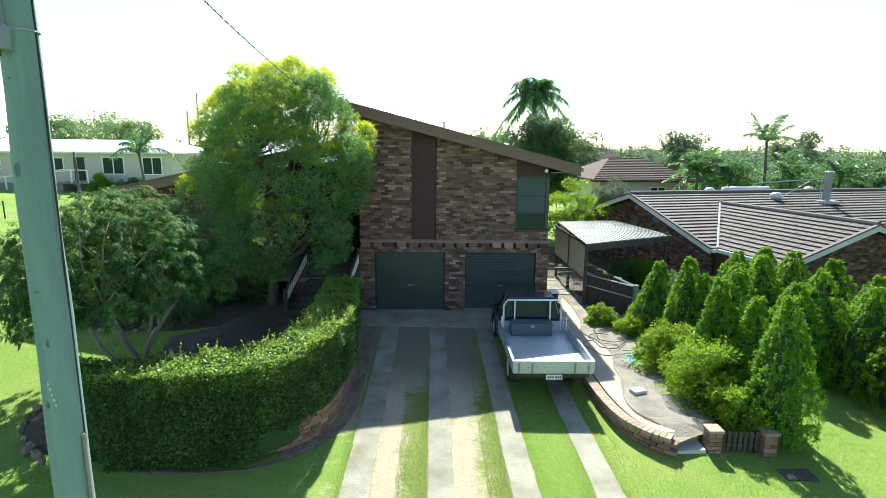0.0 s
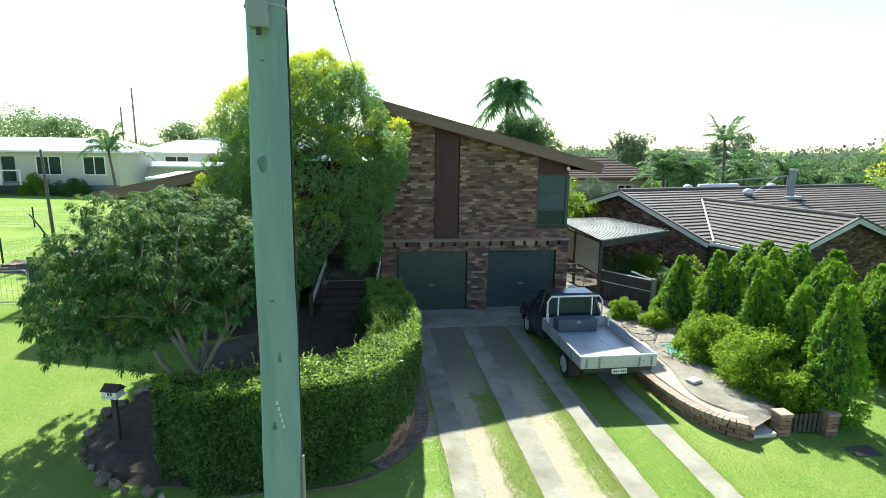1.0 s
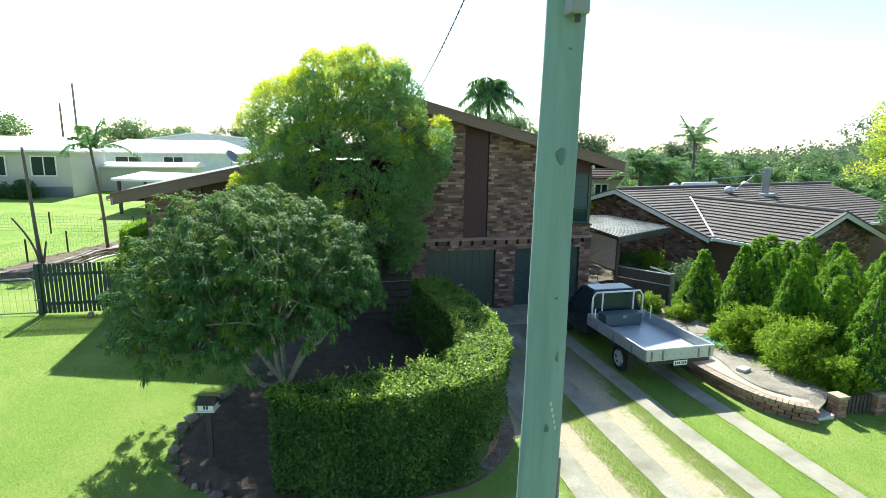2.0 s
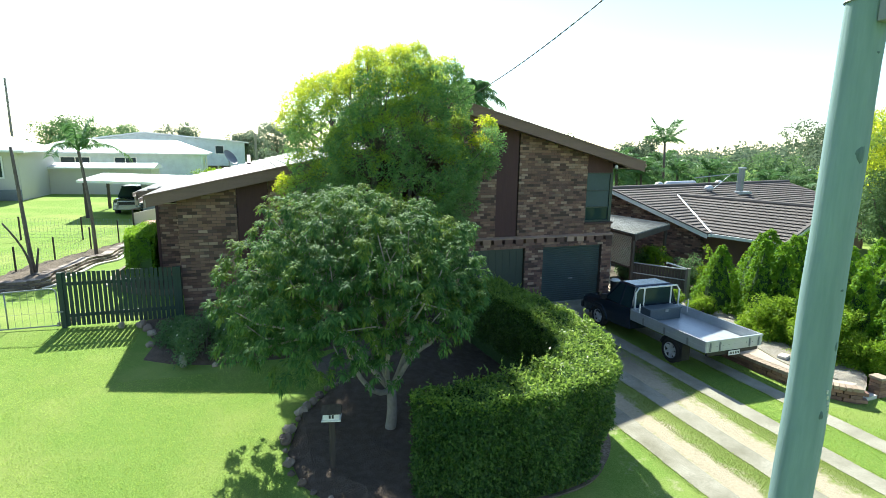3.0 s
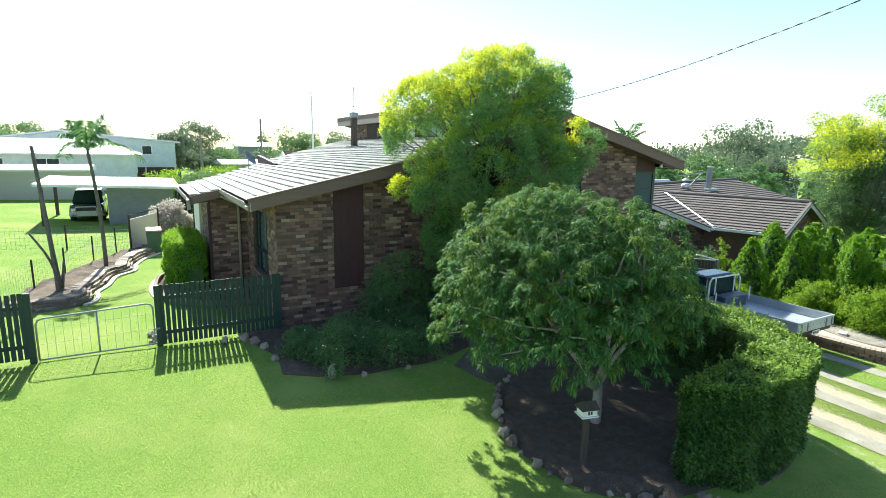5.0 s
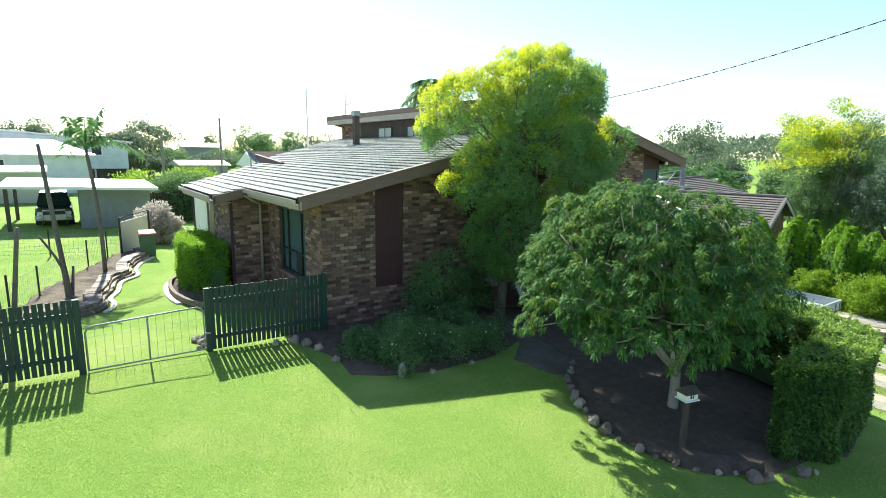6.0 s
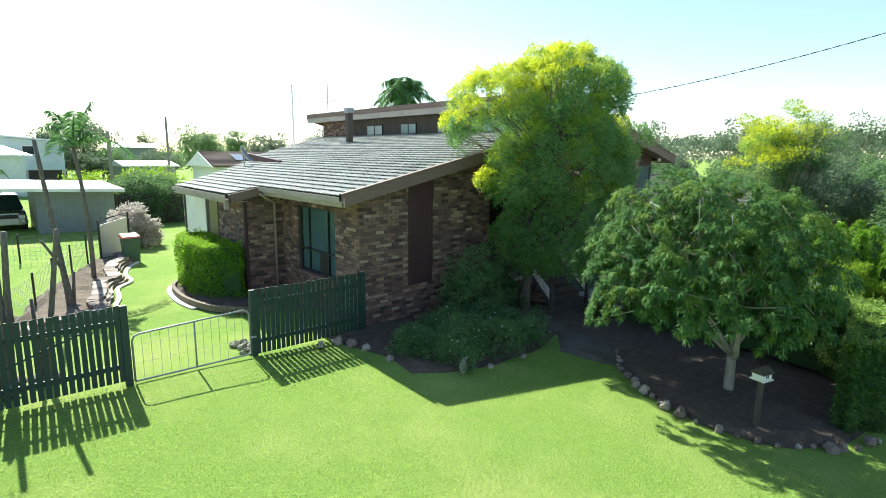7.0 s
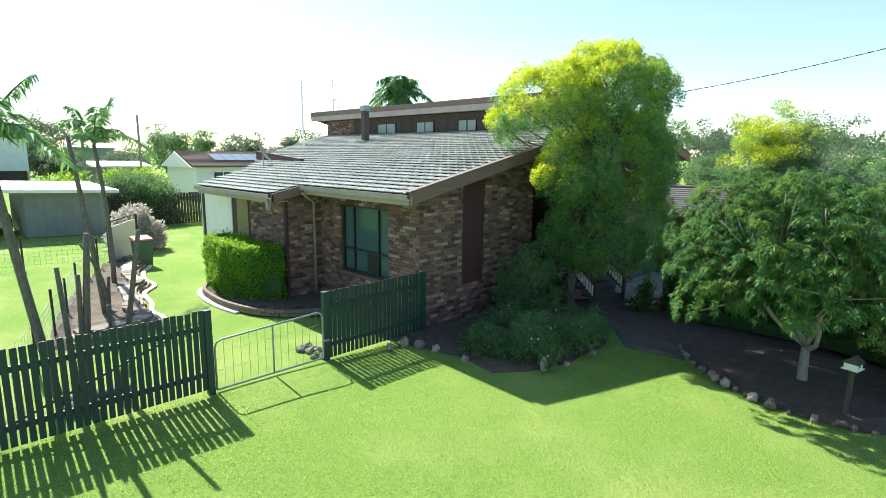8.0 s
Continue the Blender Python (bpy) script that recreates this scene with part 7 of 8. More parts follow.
def build_neighbour():
    ax, ay = 9.6, 25.1
    a = math.radians(13.5)
    e1, e2 = Vector((math.cos(a), math.sin(a), 0)), Vector((-math.sin(a), math.cos(a), 0))

    def P(u, v, z):
        q = Vector((ax, ay, 0)) + e1 * u + e2 * v
        return (q.x, q.y, z)
    h = thing("neighbour_house", P(8, 0, -0.6), "low brown-tiled brick house with a crossing gable", "house")
    ridge, eave, half = 3.46, 1.84, 5.5
    sl = (ridge - eave) / half
    U1 = 19.0

    def box(name, u0, u1, v0, v1, z0, z1, mat, parent=h, label="", bevel=0.0):
        return part(name, Geo().hexa([P(u0, v0, z0), P(u1, v0, z0), P(u1, v1, z0), P(u0, v1, z0), P(u0, v0, z1), P(u1, v0, z1), P(u1, v1, z1), P(u0, v1, z1)]), mat, parent, label, bevel=bevel)
    # walls
    g = Geo()
    wv = half - 0.6
    zt = eave + 0.6 * sl - 0.05
    g.add([P(0.25, -wv, -0.9), P(0.25, wv, -0.9), P(0.25, wv, zt), P(0.25, 0, ridge - 0.12), P(0.25, -wv, zt), P(0.5, -wv, -0.9), P(0.5, wv, -0.9), P(0.5, wv, zt), P(0.5, 0, ridge - 0.12), P(0.5, -wv, zt)],
          [(4, 3, 2, 1, 0), (5, 6, 7, 8, 9), (0, 1, 6, 5), (0, 5, 9, 4), (1, 2, 7, 6)])
    w = part("gable_wall", g, MORTAR, h, "brown brick gable wall")
    g2 = Geo()
    bw, bh = 0.24, 0.086
    spots = []
    rot = Matrix((e2, -e1, Vector((0, 0, 1)))).transposed().to_4x4()
    for i in range(46):
        z = -0.6 + i * bh
        v = -wv + (0.12 if i % 2 else 0)
        while v < wv:
            if z < ridge - 0.15 - abs(v) * sl - 0.05:
                spots.append(Matrix.Translation(Vector(P(0.245, v, z))) @ rot)
            v += bw
    spots.sort(key=lambda m: -m.translation.z)
    pieces("brick", brick_mesh, BRICK, spots, w, 120)
    box("front_wall", 0.5, 0.2 + U1, -wv, -wv + 0.2, -0.9, zt, BRICK)
    box("back_wall", 0.5, 0.2 + U1, wv - 0.2, wv, -0.9, zt, BRICK)
    box("end_wall", U1 - 0.2, U1, -wv, wv, -0.9, zt, BRICK)
    box("window", 1.0, 2.6, -wv - 0.03, -wv - 0.01, 0.2, 1.5, GLASS, label="dark window under the eaves")
    # main roof
    L = math.hypot(half, ridge - eave)
    tm = tile_mesh(0.30, 0.36, 0.016)
    r = part("roof", Geo().add([P(-0.3, -half, eave - 0.05), P(U1, -half, eave - 0.05), P(U1, 0, ridge - 0.05), P(-0.3, 0, ridge - 0.05), P(-0.3, half, eave - 0.05), P(U1, half, eave - 0.05)],
                               [(0, 1, 2, 3), (3, 2, 5, 4)]), UNDERLAY, h, "brown concrete tile roof")
    tiled(r, P(-0.3, -half, eave - 0.04), e1, e2 * half + Vector((0, 0, ridge - eave)), [(0, 0), (0.3, 0), (4.1, L * 0.765), (4.2, L * 0.765), (7.7, 0), (U1, 0), (U1, L), (0, L)], TILE_BROWN, tm, 300)
    tiled(r, P(U1, half, eave - 0.04), -e1, -e2 * half + Vector((0, 0, ridge - eave)), [(0, 0), (U1, 0), (U1, L), (0, L)], TILE_BROWN, tm, 0)
    # crossing gable
    gu, gr_, gh, ve = 3.7, 3.08, 3.7, -8.55
    gs = (gr_ - eave) / gh
    LG = math.hypot(gh, gr_ - eave)
    vr = -(ridge - gr_) / sl
    r2 = part("gable_roof", Geo().add([P(0, ve, eave - 0.05), P(gu, ve, gr_ - 0.05), P(gu * 2, ve, eave - 0.05), P(0, -half, eave - 0.05), P(gu, vr, gr_ - 0.05), P(gu * 2, -half, eave - 0.05)],
                                      [(0, 1, 4, 3), (1, 2, 5, 4)]), UNDERLAY, h, "brown concrete tile gable roof")
    run = -half - ve
    tiled(r2, P(0, -half, eave - 0.03), -e2, e1 * gh + Vector((0, 0, gr_ - eave)), [(0, 0), (run, 0), (run, LG), (-(vr + half), LG)], TILE_BROWN, tm, 300)
    tiled(r2, P(gu * 2, ve, eave - 0.03), e2, -e1 * gh + Vector((0, 0, gr_ - eave)), [(0, 0), (run, 0), (run + vr + half, LG), (0, LG)], TILE_BROWN, tm, 0)
    part("valley", Geo().tube([P(0, -half, eave + 0.03), P(gu, vr, gr_ + 0.04)], 0.045, 6), ALU, h, "pale metal valley")
    part("ridge", Geo().tube([P(-0.3, 0, ridge + 0.03), P(U1, 0, ridge + 0.03)], 0.10, 8), TILE_BROWN, h)
    part("ridge", Geo().tube([P(gu, ve, gr_ + 0.03), P(gu, vr, gr_ + 0.03)], 0.10, 8), TILE_BROWN, h)
    wg = Geo()
    z0 = eave + 0.1
    wg.add([P(0.5, ve + 0.5, -0.9), P(6.9, ve + 0.5, -0.9), P(6.9, ve + 0.5, z0), P(gu, ve + 0.5, gr_ - 0.14), P(0.5, ve + 0.5, z0), P(0.5, ve + 0.75, -0.9), P(6.9, ve + 0.75, -0.9), P(6.9, ve + 0.75, z0), P(gu, ve + 0.75, gr_ - 0.14), P(0.5, ve + 0.75, z0)],
           [(0, 1, 2, 3, 4), (9, 8, 7, 6, 5), (0, 4, 9, 5), (1, 6, 7, 2)])
    w2 = part("gable_wall", wg, MORTAR, h, "brown brick gable wall")
    sp = []
    rot2 = Matrix((e1, e2, Vector((0, 0, 1)))).transposed().to_4x4()
    for i in range(46):
        z = -0.6 + i * bh
        v = 0.5 + (0.12 if i % 2 else 0)
        while v < 6.85:
            if z < gr_ - 0.2 - abs(v - gu) * gs:
                sp.append(Matrix.Translation(Vector(P(v, ve + 0.495, z))) @ rot2)
            v += bw
    sp.sort(key=lambda m: -m.translation.z)
    pieces("brick", brick_mesh, BRICK, sp, w2, 120)
    box("side_wall", 0.5, 0.7, ve + 0.75, -wv, -0.9, eave + 0.1, BRICK)
    box("side_wall", 6.7, 6.9, ve + 0.75, -wv, -0.9, eave + 0.1, BRICK)
    # white barge boards and gutters

    def board(name, a0, a1, deep, mat, thick):
        b0, b1 = Vector(a0), Vector(a1)
        d = Vector((0, 0, -deep))
        t = thick
        part(name, Geo().hexa([tuple(b0 + d), tuple(b1 + d), tuple(b1 + d + t), tuple(b0 + d + t), tuple(b0), tuple(b1), tuple(b1 + t), tuple(b0 + t)]), mat, h)
    for s in (-1, 1):
        board("barge_board", P(-0.33, s * half, eave - 0.01), P(-0.33, 0, ridge - 0.01), 0.20, WHITE_PAINT, e1 * 0.03)
        board("barge_cap", P(-0.36, s * half, eave + 0.05), P(-0.36, 0, ridge + 0.05), 0.06, TILE_BROWN, e1 * 0.12)
        board("barge_board", P(gu + s * gh, ve - 0.03, eave - 0.01), P(gu, ve - 0.03, gr_ - 0.01), 0.20, WHITE_PAINT, e2 * 0.03)
        board("barge_cap", P(gu + s * gh, ve - 0.06, eave + 0.05), P(gu, ve - 0.06, gr_ + 0.05), 0.06, TILE_BROWN, e2 * 0.12)
    board("gutter", P(-0.02, ve, eave), P(-0.02, -half, eave), 0.13, WHITE_PAINT, e1 * -0.1)
    board("gutter", P(-0.3, -half - 0.02, eave), P(0, -half - 0.02, eave), 0.13, WHITE_PAINT, e2 * -0.1)
    board("gutter", P(2 * gu, -half - 0.02, eave), P(U1, -half - 0.02, eave), 0.13, WHITE_PAINT, e2 * -0.1)
    # flue, vents, aerial, skylight
    fx, fy, _ = P(9.85, -1.4, 0)
    fl = thing("flue", (fx, fy, 3.0), "grey square flue on the neighbour's roof", "flue")
    part("pipe", Geo().box((fx - 0.12, fy - 0.12, 2.8), (fx + 0.12, fy + 0.12, 4.45)), GALV, fl, bevel=0.01)
    part("flashing", Geo().box((fx - 0.5, fy - 0.4, 2.98), (fx + 0.5, fy + 0.35, 3.12)), ALU, fl)
    part("cap", Geo().box((fx - 0.16, fy - 0.16, 4.46), (fx + 0.16, fy + 0.16, 4.56)), ALU, fl, bevel=0.02)
    for u, v in ((7.2, -1.0), (4.6, 0.5), (11.0, 0.6)):
        x, y, _ = P(u, v, 0)
        vt = Geo()
        blob(vt, (x, y, ridge - abs(v) * sl + 0.18), (0.26, 0.26, 0.2), u, 6, 12, 0.02)
        solo("roof_vent", vt, TIN, "round pale roof vent", "roof vent", "roof vents", smooth=True)
    x, y, _ = P(6.6, 0.6, 0)
    solo("water_heater", Geo().tube([P(5.6, 0.7, 3.52), P(8.4, 0.7, 3.52)], 0.16, 12), TIN, "long pale solar tank behind the ridge", "water heater", smooth=True)
    aer = thing("aerial", (fx - 0.5, fy, 3.2), "thin metal television aerial", "aerial")
    part("mast", Geo().tube([(fx - 0.3, fy, 3.0), (fx - 0.3, fy, 4.2)], 0.025, 6), ALU, aer)
    part("boom", Geo().tube([(fx - 3.9, fy - 0.3, 3.95), (fx - 0.3, fy, 4.2)], 0.03, 6), ALU, aer)
    part("boom", Geo().tube([(fx - 2.6, fy - 0.3, 3.2), (fx - 0.9, fy, 4.1)], 0.02, 6), ALU, aer)
    # carport at the west end
    c = thing("carport", (7.2, 20.8, -0.2), "low skillion carport with lattice sides", "carport")
    cs = [(5.35, 18.1), (9.6, 20.9), (8.4, 24.2), (5.55, 23.3)]
    cz = [2.28, 2.16, 2.28, 2.34]
    rf = Geo()
    rf.hexa([(x, y, z - 0.05) for (x, y), z in zip(cs, cz)] + [(x, y, z) for (x, y), z in zip(cs, cz)])
    part("roof", rf, AGED_TIN, c, "weathered corrugated sheet roof")
    rb = Geo()
    for k in range(24):
        t = (k + 0.5) / 24
        p0 = Vector((*cs[0], cz[0])).lerp(Vector((*cs[1], cz[1])), t)
        p1 = Vector((*cs[3], cz[3])).lerp(Vector((*cs[2], cz[2])), t)
        rb.tube([p0 + Vector((0, 0, 0.005)), p1 + Vector((0, 0, 0.005))], 0.022, 5)
    part("corrugation", rb, AGED_TIN, c)
    part("beam", Geo().hexa([(cs[0][0], cs[0][1] - 0.03, 2.02), (cs[1][0], cs[1][1] - 0.03, 1.92), (cs[1][0], cs[1][1] + 0.03, 1.92), (cs[0][0], cs[0][1] + 0.03, 2.02), (cs[0][0], cs[0][1] - 0.03, 2.24), (cs[1][0], cs[1][1] - 0.03, 2.12), (cs[1][0], cs[1][1] + 0.03, 2.12), (cs[0][0], cs[0][1] + 0.03, 2.24)]), TIMBER_DARK, c)
    for x, y in ((5.4, 18.2), (5.45, 20.7), (5.55, 23.2), (9.4, 20.9)):
        part("post", Geo().box((x - 0.05, y - 0.05, -0.5), (x + 0.05, y + 0.05, 2.25)), TIMBER_DARK, c)
    for y0, y1 in ((18.3, 20.6), (20.8, 23.1)):
        la = Geo()
        for k in range(int((y1 - y0) / 0.13) + 9):
            for sgn in (1, -1):
                a0 = y0 - 1.2 + k * 0.13 if sgn > 0 else y0 + k * 0.13
                pts = []
                for t in (0.0, 1.0):
                    pts.append((a0 + sgn * 1.2 * t, 0.95 + 1.2 * t))
                (ya, za), (yb, zb) = pts
                for lim in (y0, y1):
                    pass
                ta = max(0.0, min(1.0, ((y0 if sgn > 0 else y1) - ya) / (yb - ya)))
                tb = max(0.0, min(1.0, ((y1 if sgn > 0 else y0) - ya) / (yb - ya)))
                if tb - ta > 0.03:
                    p0, p1 = (ya + (yb - ya) * ta, za + (zb - za) * ta), (ya + (yb - ya) * tb, za + (zb - za) * tb)
                    la.tube([(5.42 + 0.006 * sgn, p0[0], p0[1]), (5.42 + 0.006 * sgn, p1[0], p1[1])], 0.016, 4, False)
        part("lattice", la, CREAM, c, "cream lattice screen")
        part("lattice_frame", Geo().box((5.41, y0, 0.9), (5.46, y1, 0.97)).box((5.41, y0, 2.12), (5.46, y1, 2.2)), TIMBER_DARK, c)
    # side fence
    f = thing("side_fence", (6.2, 17.5, -0.2), "dark slatted timber side fence with pale rails", "fence")
    p0, p1 = Vector((5.5, 18.3, 0)), Vector((6.6, 16.6, 0))
    d = (p1 - p0)
    m = lambda t: p0 + d * t
    for k in range(18):
        q = m((k + 0.5) / 18)
        part("board", Geo().box((-0.052, -0.01, -0.3), (0.052, 0.01, 1.12), Matrix.Translation(q) @ Matrix.Rotation(math.atan2(d.y, d.x), 4, "Z")), TIMBER_DARK, f)
    for hgt in (1.14, 0.75):
        part("rail", Geo().tube([m(0) + Vector((0, 0, hgt)), m(1) + Vector((0, 0, hgt))], 0.025, 6), ALU, f)
    part("post", Geo().box((6.55, 16.55, -0.4), (6.68, 16.68, 1.2)), TIMBER_GREY, f)
    part("rail", Geo().tube([(6.6, 16.6, 1.16), (6.05, 17.1, 1.35), (6.45, 17.5, 1.2)], 0.03, 6), WHITE_PAINT, f)
    gt = thing("side_gate", (4.5, 19.5, 0.1), "grey tubular side gate beside the garage", "gate")
    part("gate_frame", Geo().tube([(3.98, 19.3, 0.1), (3.98, 19.3, 1.15), (5.35, 19.4, 1.15), (5.35, 19.4, 0.1), (3.98, 19.3, 0.1)], 0.02, 6), GALV, gt)
    for k in range(5):
        part("bar", Geo().tube([(3.98, 19.3, 0.3 + 0.17 * k), (5.35, 19.4, 0.3 + 0.17 * k)], 0.010, 5), GALV, gt)


build_neighbour()
shrub("tall_shrub", 8.3, 18.4, 0.9, 1.9, DULL_LEAF, "tall dark shrub by the neighbour's wall", 60, 70, 0.09)
shrub("tall_shrub", 9.0, 18.0, 0.5, 2.4, SHRUB_LEAF, "light green shrub by the neighbour's wall", 40, 60, 0.08)

# ---- houses on the far lawns ----


def far_house(name, x0, x1, y0, y1, z, eave, ridge, wall, roof, label, axis="x", over=0.6, windows=(), hip=0.0, face="y"):
    h = thing(name, ((x0 + x1) / 2, (y0 + y1) / 2, z), label, "house")
    part("wall", Geo().box((x0, y0, z - 0.3), (x1, y1, eave)), wall, h)
    a, b, c, d = x0 - over, x1 + over, y0 - over, y1 + over
    g = Geo()
    if axis == "x":
        m = (c + d) / 2
        g.add([(a, c, eave), (b, c, eave), (b, d, eave), (a, d, eave), (a + hip, m, ridge), (b - hip, m, ridge), (a, c, eave - 0.16), (b, c, eave - 0.16), (b, d, eave - 0.16), (a, d, eave - 0.16)],
              [(0, 1, 5, 4), (2, 3, 4, 5), (1, 2, 5), (3, 0, 4), (6, 7, 1, 0), (7, 8, 2, 1), (8, 9, 3, 2), (9, 6, 0, 3), (9, 8, 7, 6)])
    else:
        m = (a + b) / 2
        g.add([(a, c, eave), (b, c, eave), (b, d, eave), (a, d, eave), (m, c + hip, ridge), (m, d - hip, ridge), (a, c, eave - 0.16), (b, c, eave - 0.16), (b, d, eave - 0.16), (a, d, eave - 0.16)],
              [(1, 2, 5, 4), (3, 0, 4, 5), (0, 1, 4), (2, 3, 5), (6, 7, 1, 0), (7, 8, 2, 1), (8, 9, 3, 2), (9, 6, 0, 3), (9, 8, 7, 6)])
    r = part("roof", g, roof, h)
    if roof == TILE_RED and axis == "x":
        n = int((m - c) / 0.36)
        for k in range(n):
            t = (k + 0.5) / n
            for yy in (c + (m - c) * t, d - (d - m) * t):
                zz = eave + (ridge - eave) * t
                part("tile_course", Geo().box((a + hip * t, yy - 0.03, zz - 0.02), (b - hip * t, yy + 0.03, zz + 0.035)), roof, r)
    for u0, u1, w0, w1, f in windows:
        if f == "y":
            q = part("window", Geo().box((u0, y0 - 0.05, w0), (u1, y0 - 0.02, w1)), GLASS, h)
            fr = Geo().box((u0 - 0.1, y0 - 0.09, w0 - 0.1), (u1 + 0.1, y0 - 0.01, w0)).box((u0 - 0.1, y0 - 0.09, w1), (u1 + 0.1, y0 - 0.01, w1 + 0.1)).box((u0 - 0.1, y0 - 0.09, w0), (u0, y0 - 0.01, w1)).box((u1, y0 - 0.09, w0), (u1 + 0.1, y0 - 0.01, w1)).box(((u0 + u1) / 2 - 0.04, y0 - 0.09, w0), ((u0 + u1) / 2 + 0.04, y0 - 0.01, w1))
        else:
            q = part("window", Geo().box((x1 + 0.02, u0, w0), (x1 + 0.05, u1, w1)), GLASS, h)
            fr = Geo().box((x1 + 0.01, u0 - 0.1, w0 - 0.1), (x1 + 0.09, u1 + 0.1, w0)).box((x1 + 0.01, u0 - 0.1, w1), (x1 + 0.09, u1 + 0.1, w1 + 0.1)).box((x1 + 0.01, u0 - 0.1, w0), (x1 + 0.09, u0, w1)).box((x1 + 0.01, u1, w0), (x1 + 0.09, u1 + 0.1, w1)).box((x1 + 0.01, (u0 + u1) / 2 - 0.04, w0), (x1 + 0.09, (u0 + u1) / 2 + 0.04, w1))
        part("window_frame", fr, WHITE_PAINT, q)
    return h


G0 = 0.65
h1 = far_house("far_house", -52, -27.2, 55.0, 63.0, G0, 4.75, 5.9, CREAM, TIN, "long cream house with a pale metal roof and a ramp", "x", 0.6,
               [(-48.5, -47.0, 3.1, 4.1, "y"), (-45.0, -43.5, 3.1, 4.1, "y"), (-41.5, -40.4, 3.3, 4.1, "y"), (-39.2, -37.6, 2.9, 4.1, "y"), (-33.8, -31.9, 2.7, 4.2, "y"), (-30.0, -28.3, 2.7, 4.2, "y")], 2.5)
part("door", Geo().box((-36.6, 54.93, 2.05), (-35.6, 54.98, 4.2)), GLASS, h1)
part("base_screen", Geo().box((-52, 54.9, G0 - 0.2), (-27.2, 54.97, 1.75)), GREY_STEEL, h1, "dark slatted base")
for k in range(7):
    part("base_slat", Geo().box((-52, 54.85, 0.6 + 0.17 * k), (-27.2, 54.9, 0.7 + 0.17 * k)), GREY_STEEL, h1)
part("ramp", Geo().hexa([(-46.0, 52.8, 0.5), (-36.4, 52.8, 0.5), (-36.4, 54.0, 0.5), (-46.0, 54.0, 0.5), (-46.0, 52.8, 0.75), (-36.4, 52.8, 2.0), (-36.4, 54.0, 2.0), (-46.0, 54.0, 0.75)]), TIMBER_GREY, h1)
part("landing", Geo().box((-36.4, 52.8, 1.85), (-34.0, 54.9, 2.02)), TIMBER_GREY, h1)
for k in range(9):
    x = -46.0 + 1.5 * k
    z = 0.75 + 1.25 * min(1.0, (x + 46.0) / 9.6)
    part("ramp_post", Geo().box((x - 0.06, 52.74, z - 0.1), (x + 0.06, 52.82, z + 1.1)), WHITE_PAINT, h1)
part("ramp_rail", Geo().tube([(-46.0, 52.78, 1.85), (-36.4, 52.78, 3.1), (-34.0, 52.78, 3.1)], 0.06, 6), WHITE_PAINT, h1)
h1.location += Vector((2.2, -3.0, 0.0))
far_house("far_house", -30, -13.4, 69.2, 79.0, G0, 4.45, 5.9, PALE_BLUE, TIN, "pale house with a broad white metal roof", "x", 0.6,
          [(-27, -24.4, 2.9, 3.9, "y"), (-22, -20.0, 2.9, 3.9, "y"), (72, 73.2, 2.4, 3.9, "x"), (76, 77.2, 2.4, 3.9, "x")], 3.5)
far_house("far_shed", -27.0, -16.9, 58.3, 63.0, G0, 3.25, 3.6, CREAM, TIN, "long low cream shed with a metal roof", "x", 0.3)


def boarded_house():
    """The tall pale boarded house with an uneven low gable, over an open dark lower storey."""
    x0, xm, x1, y0, y1 = -30.0, -21.4, -8.8, 84.0, 95.0
    top = lambda x: 7.0 - (0.085 if x > xm else 0.16) * abs(x - xm)
    h = thing("far_house", ((x0 + x1) / 2, y0, G0), "tall pale blue boarded house with a low white gable roof", "house")
    g = Geo()
    for a, b in ((x0, xm), (xm, x1)):
        wall_under(g, a, b, y0, y1, 2.6, lambda x: top(x) - 0.12)
    part("wall", g, PALE_BLUE, h)
    for k in range(14):
        z = 2.7 + 0.28 * k
        lo, hi = [x for x in np.linspace(x0, x1, 60) if top(x) - 0.3 > z][0], [x for x in np.linspace(x0, x1, 60) if top(x) - 0.3 > z][-1]
        part("board", Geo().box((lo, y0 - 0.03, z), (hi, y0 - 0.001, z + 0.25)), PALE_BLUE, h)
    for a, b in ((x0 - 0.6, xm), (xm, x1 + 0.6)):
        r = Geo()
        r.hexa([(a, y0 - 0.6, top(a) - 0.1), (b, y0 - 0.6, top(b) - 0.1), (b, y1 + 0.6, top(b) - 0.1), (a, y1 + 0.6, top(a) - 0.1), (a, y0 - 0.6, top(a) + 0.08), (b, y0 - 0.6, top(b) + 0.08), (b, y1 + 0.6, top(b) + 0.08), (a, y1 + 0.6, top(a) + 0.08)])
        part("roof", r, TIN, h)
    # Solid dark box stands in for the shade under the raised floor.
    part("under_storey", Geo().box((x0 + 0.4, y0 + 0.5, G0 - 0.2), (x1 - 0.3, y1 - 0.5, 2.58)), TIMBER_DARK, h, "dark box for the shade of the open lower storey")
    for x in np.linspace(x0, x1 - 0.2, 7):
        part("stump", Geo().box((x, y0 + 0.05, G0 - 0.2), (x + 0.2, y0 + 0.25, 2.59)), CREAM, h)
    for a, b, z0, z1 in ((-12.6, -11.6, 4.3, 5.3), (-16.5, -14.8, 4.0, 5.2)):
        w = part("window", Geo().box((a, y0 - 0.07, z0), (b, y0 - 0.04, z1)), GLASS, h)
        part("window_frame", Geo().box((a - 0.1, y0 - 0.09, z0 - 0.1), (b + 0.1, y0 - 0.035, z0)).box((a - 0.1, y0 - 0.09, z1), (b + 0.1, y0 - 0.035, z1 + 0.1)).box((a - 0.1, y0 - 0.09, z0), (a, y0 - 0.035, z1)).box((b, y0 - 0.09, z0), (b + 0.1, y0 - 0.035, z1)), WHITE_PAINT, w)


